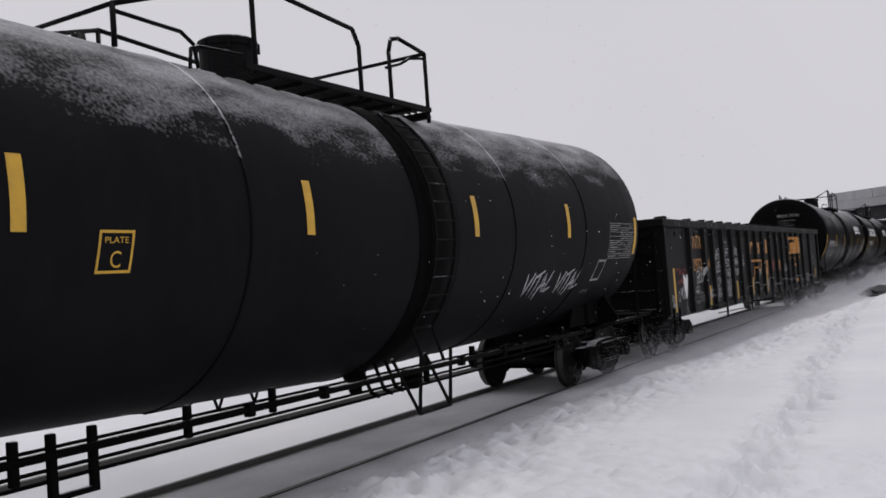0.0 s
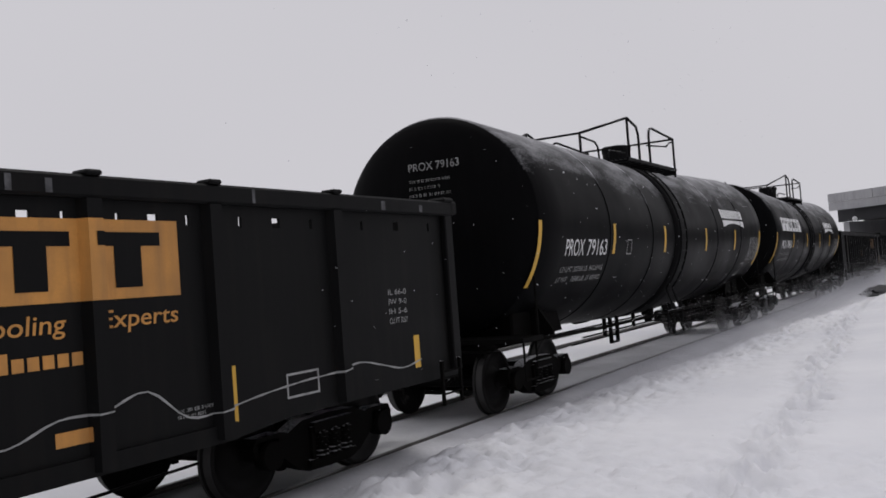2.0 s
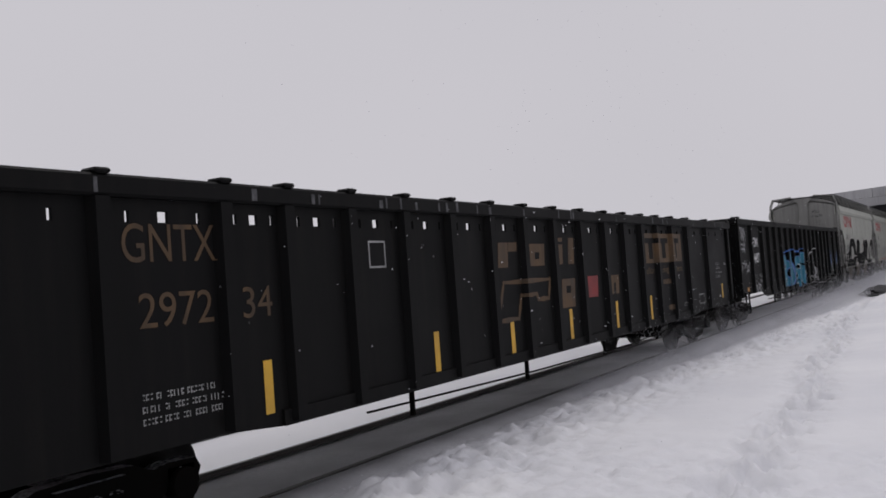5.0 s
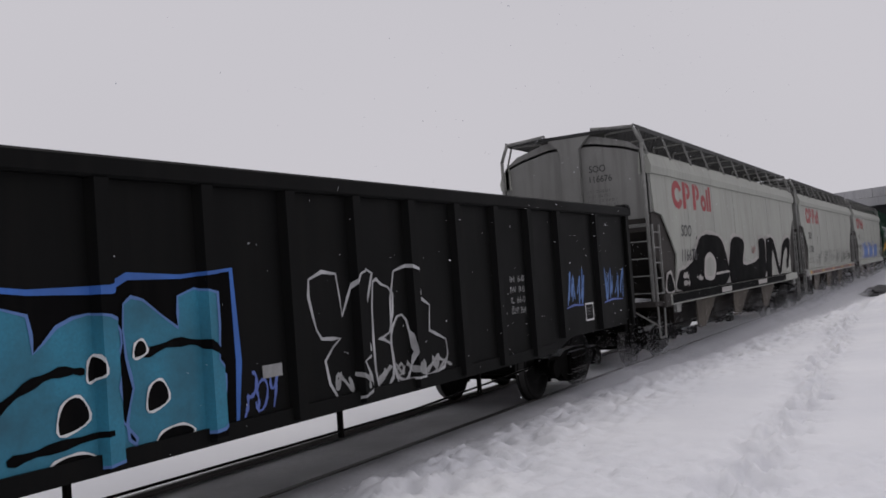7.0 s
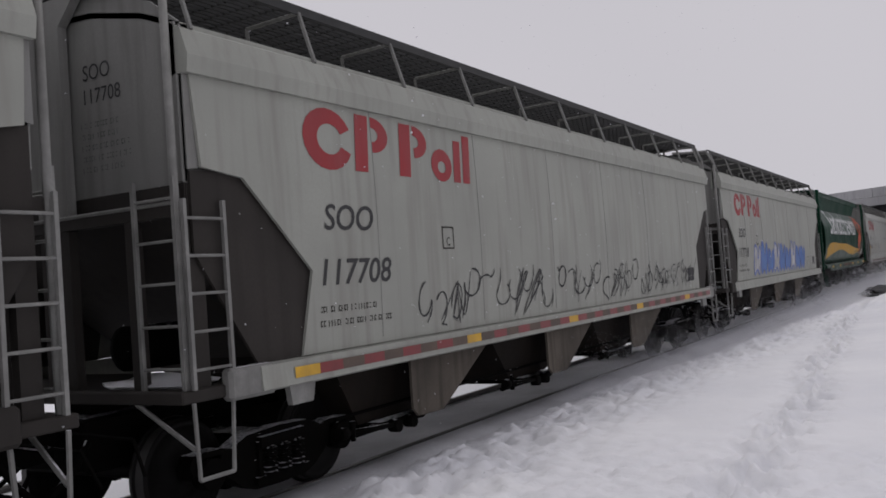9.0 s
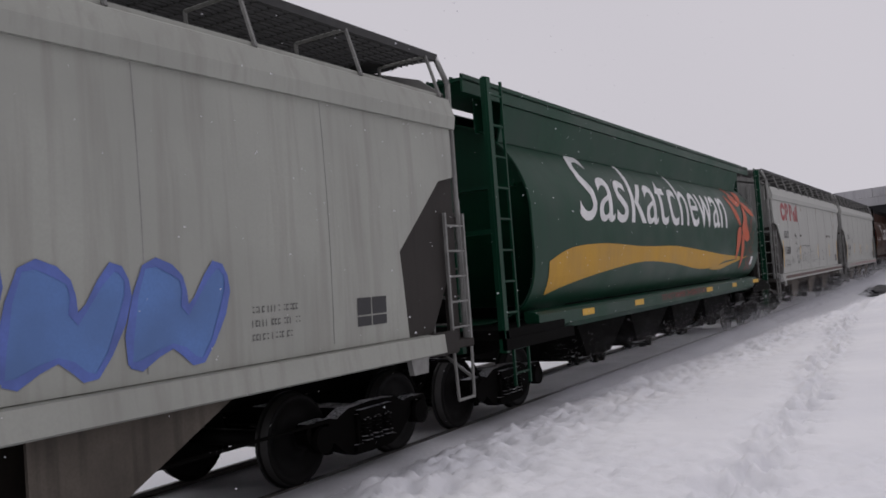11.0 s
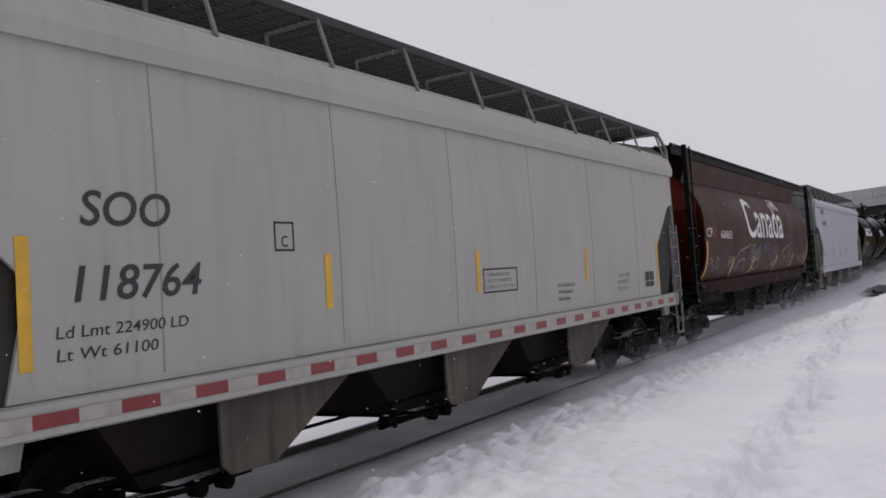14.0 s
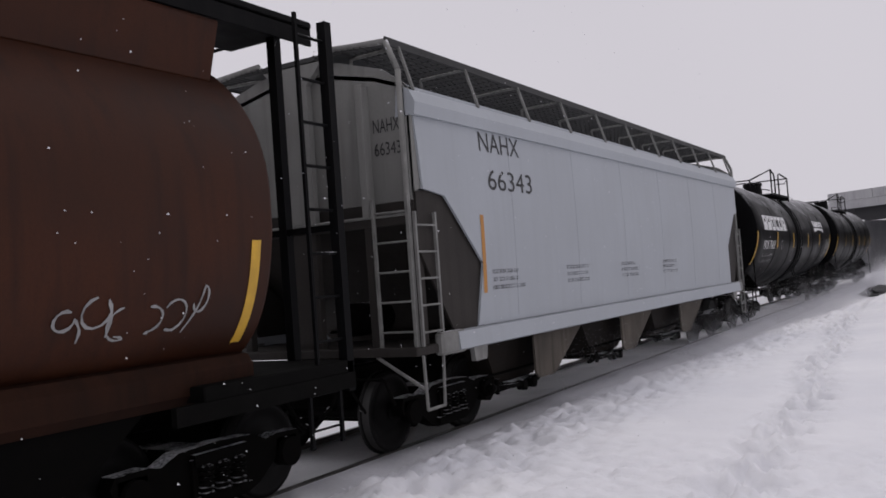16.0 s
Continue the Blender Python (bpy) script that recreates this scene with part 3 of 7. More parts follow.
def side_frame_mesh():
    bm = bmesh.new()
    h = WHEEL_R
    half = [(0.0, h + 0.26), (0.42, h + 0.24), (0.62, h + 0.16), (0.74, h + 0.19), (1.05, h + 0.18), (1.10, h + 0.10), (1.06, h - 0.02),
            (0.98, h + 0.10), (0.80, h + 0.10), (0.72, h - 0.04), (0.50, h - 0.20), (0.34, h - 0.26), (0.0, h - 0.27)]
    slab(bm, half + [(-x, z) for x, z in half[-2:0:-1]], -0.10, 0.06)
    # window for the springs
    hole = [(-0.30, h - 0.14), (0.30, h - 0.14), (0.30, h + 0.12), (-0.30, h + 0.12)]
    for x0, x1 in ((-0.32, -0.27), (0.27, 0.32)):
        box(bm, x0, x1, -0.14, -0.09, h - 0.18, h + 0.16)
    box(bm, -0.36, 0.36, -0.15, -0.09, h - 0.22, h - 0.15)
    box(bm, -0.30, 0.30, -0.16, -0.09, h + 0.10, h + 0.20)
    for s in (-1, 1):
        tube(bm, (0.889 * s, -0.16, h), (0.889 * s, -0.02, h), 0.135, 16)
        box(bm, 0.889 * s - 0.14, 0.889 * s + 0.14, -0.10, 0.0, h - 0.03, h + 0.14)
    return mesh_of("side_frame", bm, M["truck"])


def spring_mesh():
    prof = [(WHEEL_R - 0.15, 0.05)]
    for k in range(6):
        z = WHEEL_R - 0.15 + k * 0.043
        prof += [(z + 0.004, 0.075), (z + 0.026, 0.075), (z + 0.032, 0.052), (z + 0.04, 0.052)]
    return mesh_of("spring", lathe(bmesh.new(), prof, 10, "z", False), M["truck"])


def bolster_mesh():
    bm = bmesh.new()
    box(bm, -0.2, 0.2, -1.15, 1.15, WHEEL_R - 0.02, WHEEL_R + 0.2, 0.03)
    for s in (-1, 1):
        box(bm, 0.3 * s - 0.06, 0.3 * s + 0.06, -0.95, 0.95, 0.24, 0.34)
        for y in (-0.75, 0.75):
            box(bm, 0.38 * s - 0.04, 0.38 * s + 0.04, y - 0.05, y + 0.05, 0.2, 0.56)
    tube(bm, (0, 0, WHEEL_R + 0.18), (0, 0, WHEEL_R + 0.32), 0.22, 18)
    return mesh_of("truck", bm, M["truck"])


GEAR = {"wheelset": wheelset_mesh(), "frame": side_frame_mesh(), "spring": spring_mesh(), "truck": bolster_mesh()}


def add_truck(car, x):
    t = part("truck", GEAR["truck"], None, car, at=pose(x, 0, 0))
    for s in (-1, 1):
        part("side_frame", GEAR["frame"], None, t, at=pose(0, 1.0 * s, 0, 0, 0, 0 if s < 0 else 180))
        for x in (-0.19, 0.0, 0.19):
            part("spring", GEAR["spring"], None, t, at=pose(x, 1.14 * s, 0))
        w = part("wheelset", GEAR["wheelset"], None, t, at=pose(0.889 * s, 0, WHEEL_R))
        WHEELS.append((w, 0.889 * s))
    return t


def coupler_mesh():
    bm = bmesh.new()
    box(bm, 0, 0.55, -0.09, 0.09, 0.76, 0.94, 0.02)
    slab(bm, [(0.5, 0.70), (0.78, 0.68), (0.86, 0.74), (0.86, 0.98), (0.76, 1.02), (0.5, 1.0)], -0.16, 0.12)
    tube(bm, (0.72, -0.05, 0.66), (0.72, -0.05, 1.05), 0.05, 10)
    pipe(bm, [(0.1, -0.5, 0.86), (0.4, -0.45, 0.62), (0.75, -0.3, 0.5), (0.95, -0.15, 0.62)], 0.022, 6)
    pipe(bm, [(0.0, -0.2, 1.0), (0.3, -0.35, 1.02), (0.34, -1.2, 0.98)], 0.014, 5)
    return mesh_of("coupler", bm, M["truck"])


GEAR["coupler"] = coupler_mesh()


def add_ends(car, half, reach):
    """Couplers that stick out reach metres past the body's ends."""
    for s in (-1, 1):
        part("draft_gear", box(bmesh.new(), min((half - 0.9) * s, (half + 0.02) * s), max((half - 0.9) * s, (half + 0.02) * s), -0.42, 0.42, 0.56, 1.02, 0.03), M["under"], car)
        part("uncoupling_lever", pipe(bmesh.new(), [((half + 0.06) * s, -0.2, 0.98), ((half + 0.22) * s, -0.35, 0.95), ((half + 0.22) * s, -1.25, 0.92), ((half + 0.26) * s, -1.4, 0.66)], 0.016, 6), M["under"], car)
        part("air_hose", pipe(bmesh.new(), [((half + 0.05) * s, -0.5, 0.85), ((half + 0.22) * s, -0.5, 0.62), ((half + 0.45) * s, -0.42, 0.42), ((half + reach - 0.02) * s, -0.3, 0.46)], 0.028, 7), M["under"], car)
        part("coupler", GEAR["coupler"], None, car, at=pose((half + reach - 0.86) * s, 0, 0, 0, 0, 0 if s > 0 else 180))


def new_car(name, xc, label, category):
    car = tagged(new(name), label, category, group="cars of the freight train")
    KEYED.append((car, xc))
    return car


def ladder(car, x, y, z0, z1, n, w=0.42, along="x", mat="black", r=0.013, name="ladder"):
    bm = bmesh.new()
    e = Vector((w / 2, 0, 0)) if along == "x" else Vector((0, w / 2, 0))
    c = Vector((x, y, 0))
    for s in (-1, 1):
        p = c + e * s
        box(bm, p.x - 0.017, p.x + 0.017, p.y - 0.017, p.y + 0.017, z0, z1)
    for k in range(n):
        z = z0 + (z1 - z0) * (k + 0.5) / n
        tube(bm, c - e + Vector((0, 0, z)), c + e + Vector((0, 0, z)), r, 6)
    return part(name, bm, M[mat], car)


# ---- gondola ----
def gondola(name, xc, half, top, label, mat, posts, holes, caps=False, end_low=0.95):
    car = new_car(name, xc, label, "gondola car")
    m = M[mat]
    low, y_out = 0.78, 1.50
    tk = 8.35                                   # truck centres
    for s in (-1, 1):
        bm = bmesh.new()
        poly = [(-half, end_low), (-tk + 1.0, end_low), (-tk + 1.7, low), (tk - 1.7, low), (tk - 1.0, end_low), (half, end_low)]
        zt = top - (0.34 if holes else 0.14)
        slab(bm, [*poly, (half, zt), (-half, zt)], y_out * s, (y_out - 0.03) * s)
        part("side_sheet", bm, m, car)
        if holes:                               # slots under the top chord
            bm = bmesh.new()
            xs = [-half]
            edges = [-half, *posts, half]
            for pa, pb in zip(edges, edges[1:]):
                for f, w in ((0.22, 0.04), (0.5, 0.10), (0.80, 0.04)):
                    xs += [pa + (pb - pa) * f - w / 2, pa + (pb - pa) * f + w / 2]
            xs.append(half)
            for a, b in zip(xs[::2], xs[1::2]):
                box(bm, a, b, (y_out - 0.03) * s, y_out * s, top - 0.34, top - 0.25)
            box(bm, -half, half, (y_out - 0.03) * s, y_out * s, top - 0.25, top - 0.14)
            part("slotted_strip", bm, m, car)
        part("top_chord", box(bmesh.new(), -half, half, (y_out - 0.08) * s, (y_out + 0.09) * s, top - 0.16, top, 0.02), m, car)
        part("side_sill", slab(bmesh.new(), [(-tk + 1.7, low - 0.0), (tk - 1.7, low), (tk - 1.7, low + 0.14), (-tk + 1.7, low + 0.14)], (y_out + 0.002) * s, (y_out + 0.03) * s), m, car)
    pm = {}
    for p in posts:
        lo = low + 0.03 if abs(p) < tk - 1.5 else end_low + 0.02
        if lo not in pm:
            pm[lo] = mesh_of("side_post", slab(bmesh.new(), [(-0.09, 0.0), (0.09, 0.0), (0.062, 0.085), (-0.062, 0.085)], lo, top - 0.16, "x"), m)
            # turned upright: the section lies in x, y and the length along z
            for v in pm[lo].vertices:
                v.co = Vector((v.co.y, -v.co.z, v.co.x))
        for s in (-1, 1):
            part("side_post", pm[lo], None, car, at=pose(p, -y_out if s < 0 else y_out, 0, 0, 0, 0 if s < 0 else 180))
    if caps:
        rnd = random.Random(71)
        for k in range(26):
            x = rnd.uniform(-half + 0.4, half - 0.4)
            w = rnd.uniform(0.02, 0.07)
            part("scuff", box(bmesh.new(), x, x + w, -y_out - 0.0935, -y_out - 0.0905, top - 0.14, top - rnd.uniform(0.02, 0.06)), M["scuff"], car, "pale grey scuff")
        cap = mesh_of("chord_cap", box(bmesh.new(), -0.07, 0.07, -0.11, 0.06, 0.0, 0.04, 0.015), m)
        for p in posts:
            part("chord_cap", cap, None, car, at=pose(p, -y_out, top - 0.002))
    for s in (-1, 1):
        x = half * s
        part("end_sheet", box(bmesh.new(), min(x, x - .04 * s), max(x, x - .04 * s), -y_out + .03, y_out - .03, 0.95, top - 0.12), m, car)
        part("end_chord", box(bmesh.new(), min(x - .06 * s, x + .10 * s), max(x - .06 * s, x + .10 * s), -y_out - .09, y_out + .09, top - 0.15, top + 0.012, 0.02), m, car)
        for z in (1.35, 1.75, 2.15, 2.5):
            part("end_rib", box(bmesh.new(), min(x, x + .07 * s), max(x, x + .07 * s), -y_out + 0.1, y_out - 0.1, z, z + 0.09, 0.015), M["black"], car)
        part("corner_post", box(bmesh.new(), min(x, x - .16 * s), max(x, x - .16 * s), -y_out - .07, -y_out + 0.0, 0.9, top - 0.15, 0.012), m, car)
        part("corner_cap", box(bmesh.new(), min(x + .03 * s, x - .2 * s), max(x + .03 * s, x - .2 * s), -y_out - .10, -y_out + 0.12, top - 0.01, top + 0.05, 0.025), m, car)
        ladder(car, x + 0.12 * s, -y_out + 0.35, 0.75, top - 0.25, 6, 0.42, "y", "under")
        part("end_sill", box(bmesh.new(), min(x - .3 * s, x + .12 * s), max(x - .3 * s, x + .12 * s), -1.45, 1.45, 0.80, 1.06, 0.02), M["under"], car)
        ladder(car, x - 0.32 * s, -y_out - 0.10, 0.55, 1.05, 2, 0.40, "x", "under", name="step")
    part("floor", box(bmesh.new(), -half + .05, half - .05, -y_out + .035, y_out - .035, 1.02, 1.1), M["under"], car)
    part("centre_sill", box(bmesh.new(), -half, half, -0.2, 0.2, 0.72, 1.01), M["under"], car)
    bm = bmesh.new()
    pipe(bm, [(-5.0, -1.2, 0.62), (-1.0, -1.25, 0.55), (3.2, -1.25, 0.52), (6.5, -1.2, 0.6)], 0.014, 5)
    for x in (-4.2, -1.2, 1.9, 4.8):
        box(bm, x - 0.02, x + 0.02, -1.27, -1.22, 0.46, 0.82)
    part("brake_rod", bm, M["under"], car)
    for s in (-1, 1):
        add_truck(car, tk * s)
    add_ends(car, half, 0.72)
    return car




def railgon_lettering(car, c, full, posts):
    SIDE = ribbed(posts)
    L = lambda x: x - c
    # the second gondola's lettering takes the darker orange
    o = M["orange" if full else "dim_orange"]
    # big makers' name as plain leaning blocks
    decal("lettering", poly_bm(block(L(25.60), 2.05, 0.28, 0.33, 0.12) + block(L(25.92), 2.26, 0.25, 0.12, 0.12)), o, car, SIDE, "orange lettering block")
    decal("lettering", poly_bm(block(L(26.55), 2.05, 0.50, 0.31, 0.12, (0.35, 0.65, 0.3, 0.62))), o, car, SIDE, "orange lettering block")
    decal("lettering", poly_bm(block(L(27.47), 2.05, 0.24, 0.30, 0.12) + block(L(27.53), 2.39, 0.22, 0.06, 0.12)), o, car, SIDE, "orange lettering block")
    decal("lettering", poly_bm(block(L(27.93), 2.05, 0.22, 0.40, 0.12)), o, car, SIDE, "orange lettering block")
    decal("lettering", poly_bm(block(L(27.58), 1.40, 0.50, 0.43, 0.14, (0.32, 0.68, 0.5, 0.75))), o, car, SIDE, "orange lettering block")
    decal("lettering", poly_bm(block(L(28.62), 1.50, 0.45, 0.34, 0.12)), M["spray_red"], car, SIDE, "orange block sprayed over in red")
    decal("lettering", poly_bm(block(L(29.66), 1.50, 0.42, 0.32, 0.12, (0.40, 0.62, 0.0001, 0.6))), o, car, SIDE, "orange lettering block")
    bm = bmesh.new()
    ring = [(25.50, 1.36), (26.10, 1.36), (26.22, 1.66), (26.72, 1.66), (26.76, 1.58), (27.12, 1.58), (27.20, 1.85), (25.72, 1.85), (25.50, 1.36)]
    ring = [(L(x), z) for x, z in ring]
    for a, b in zip(ring, ring[1:]):
        d = Vector((b[0] - a[0], b[1] - a[1])).normalized() * 0.03
        ribbon(bm, [(a[0] - d.x, a[1] - d.y), ((a[0] + b[0]) / 2, (a[1] + b[1]) / 2), (b[0] + d.x, b[1] + d.y)], 0.065)
    decal("outline_emblem", bm, o, car, SIDE, "orange outlined emblem")
    # orange panel with three dark blocks
    panel = decal("emblem_panel", rects([(L(31.50), L(34.10), 1.98, 2.55)]), o, car, SIDE, "orange rectangular emblem")
    for k, x in enumerate((31.68, 32.52, 33.30)):
        decal("emblem_block", poly_bm(block(L(x), 2.36, 0.62, 0.10) + block(L(x) + 0.20, 2.06, 0.24, 0.30)), M["gon"], panel, ribbed(posts, 0.008))
    for word, x, w in (("Railcar", 31.55, 0.62), ("Pooling", 32.42, 0.66), ("Experts", 33.36, 0.70)):
        decal("lettering", text_bm(word, L(x), 1.78, w, 0.13, 0.1, 0.006), o, car, SIDE, "orange lettering")
    decal("small_lettering", rects([(L(32.45) + 0.11 * k, L(32.45) + 0.11 * k + 0.085, 1.55, 1.55 + (0.13 if k in (0, 1) else 0.09)) for k in range(7)]), o, car, SIDE)
    for k, (s1, s2) in enumerate((("IL", "66-0"), ("IW", "9-0"), ("IH", "5-6"), ("CU FT", "3267"))):
        decal("lettering", text_bm(s1 + " " + s2, L(36.92), 1.83 - k * 0.10, 0.34, 0.06), M["faded"], car, SIDE)
    decal("plate_box", ring_box(L(35.25), 1.0, 0.45, 0.22, 0.02), M["faded"], car, SIDE)
    decal("placard", rects([(L(32.95), L(33.22), 1.02, 1.12)]), o, car, SIDE)
    decal("small_lettering", small_print(L(34.0), 1.08, 0.35, 2, 0.025, 77), M["faded"], car, SIDE)
    decal("reporting_mark", text_bm("GNTX", L(19.70), 2.24, 0.92, 0.30), o, car, SIDE, "orange stencilled letters")
    decal("car_number", text_bm("2972", L(19.82), 1.75, 0.74, 0.27), o, car, SIDE, "orange stencilled number")
    decal("car_number", text_bm("34", L(20.90), 1.75, 0.36, 0.27), o, car, SIDE, "orange stencilled number")
    for x in (18.31, 21.15, 23.95, 25.88, 27.88, 29.91, 31.80, 34.58, 37.4):
        zb, zt = (0.94, 1.84) if x < 19 else (1.02 if x > 35 or x < 21 else 0.91, 1.37)
        decal("reflector", rects([(L(x) - 0.055, L(x) + 0.055, zb, zt)]), M["yellow"], car, SIDE, "yellow reflector strip")
    decal("capacity_print", small_print(L(19.8), 1.22, 0.85, 3, 0.05, 3), M["faded"], car, SIDE)
    decal("plate_box", ring_box(L(22.75), 2.12, 0.30, 0.28, 0.02), M["faded"], car, SIDE)
    if not full:
        return
    w = M["spray_white"]
    decal("graffiti", hand_word("BEGM", L(20.02), 1.46, 0.74, 0.25, 280, 0.034, 0.12, 0.25), w, car, SIDE, "white sprayed tag")
    heart = smooth_line([(0, -0.34), (-0.13, -0.10), (-0.2, 0.1), (-0.12, 0.2), (0, 0.12), (0.12, 0.2), (0.2, 0.1), (0.13, -0.10)], 5, True)
    decal("graffiti", poly_bm([[(L(19.12) + x * 0.95, 1.50 + z) for x, z in heart]]), M["white"], car, SIDE, "white sprayed heart")
    bm = ribbon(bmesh.new(), [(L(19.12), 1.13), (L(19.11), 0.95), (L(19.02), 0.72)], 0.02)
    decal("graffiti", ribbon(bm, [(L(19.115), 1.0), (L(19.25), 0.85)], 0.02, 0.001), w, car, SIDE)
    decal("graffiti", curly(L(18.45), 1.70, 0.75, 0.14, 7, 11, 0.025), M["spray_red"], car, SIDE, "red sprayed tag")
    decal("graffiti", curly(L(18.50), 1.50, 0.50, 0.12, 5, 12, 0.022), M["spray_red"], car, SIDE, "red sprayed tag")
    decal("graffiti", curly(L(18.5), 1.13, 0.5, 0.32, 4, 13, 0.03, 0.3), w, car, SIDE, "white sprayed tag")
    decal("graffiti", curly(L(18.0), 0.98, 0.30, 0.35, 3, 14, 0.03), w, car, SIDE, "white sprayed tag")
    decal("graffiti", curly(L(19.7), 1.22, 0.45, 0.26, 3, 15, 0.035), w, car, SIDE, "white sprayed tag")
    decal("graffiti", curly(L(20.95), 1.05, 0.40, 0.40, 3, 16, 0.03), w, car, SIDE, "white sprayed tag")
    for k, (word, x, z, ww, h, rise) in enumerate((("ERNER", 21.50, 1.92, 0.72, 0.27, 0.10), ("ERASE", 21.52, 1.60, 0.70, 0.26, 0.14), ("SECA", 21.58, 1.30, 0.62, 0.26, 0.10),
                                                   ("BOSTEL", 21.48, 0.97, 0.76, 0.25, 0.22), ("NIGHT", 22.52, 2.02, 0.66, 0.21, 0.06), ("ARE2", 22.52, 1.77, 0.66, 0.21, 0.04),
                                                   ("METWO", 22.52, 1.50, 0.72, 0.23, 0.06), ("WESTO", 22.56, 1.24, 0.70, 0.20, 0.05), ("RATOES", 22.50, 1.01, 0.74, 0.19, 0.06),
                                                   ("ZEARO", 23.52, 2.02, 0.62, 0.21, 0.06), ("FRANK", 23.52, 1.74, 0.68, 0.23, 0.08), ("IROK", 23.54, 1.49, 0.66, 0.21, 0.10),
                                                   ("HOLE", 24.42, 1.74, 0.52, 0.23, 0.14))):
        decal("graffiti", hand_word(word, L(x), z, ww, h * 0.78, 300 + k, 0.028, rise), w, car, SIDE, "white hand-sprayed word")
    decal("graffiti", curly(L(26.55), 1.36, 0.5, 0.24, 4, 21, 0.035), w, car, SIDE, "white sprayed tag")
    decal("graffiti", curly(L(27.45), 0.95, 0.75, 0.30, 4, 22, 0.035), w, car, SIDE, "white sprayed tag")
    decal("graffiti", curly(L(30.6), 1.42, 0.65, 0.32, 4, 23, 0.03), w, car, SIDE, "white sprayed tag")
    line, rnd = [], random.Random(9)
    for k in range(34):
        x = 25.1 + k * 0.375
        line.append((L(x), 1.12 + 0.10 * math.sin(k * 0.9) + rnd.uniform(-0.07, 0.12) * (2.4 if k in (7, 8, 24, 25) else 1)))
    decal("graffiti", ribbon(bmesh.new(), smooth_line(line, 4), 0.018), M["faded"], car, SIDE, "long wavy white sprayed line")


def ring_box(x, z, w, h, t, slant=0.0):
    def q(u, v):
        return (x + u + slant * v, z + v)
    return poly_bm([[q(0, 0), q(w, 0), q(w, t), q(0, t)], [q(0, h - t), q(w, h - t), q(w, h), q(0, h)],
                    [q(0, t), q(t, t), q(t, h - t), q(0, h - t)], [q(w - t, t), q(w, t), q(w, h - t), q(w - t, h - t)]])


# ---- tank car ----
TANK_R, TANK_Z = 1.655, 2.715


def sag(x):
    """How far the shell's axis drops towards the bottom outlet amidships."""
    return 0.19 * max(0.0, 1 - abs(x) / 7.7)


def sagged(bm):
    for v in bm.verts:
        v.co.z -= sag(v.co.x)
    return bm


def tank_side(off=0.005):
    def f(u, v):
        k = max(-0.98, min(0.98, (v - TANK_Z + sag(u)) / (TANK_R + off)))
        return (u, -(TANK_R + off) * math.sqrt(1 - k * k), v)
    return f



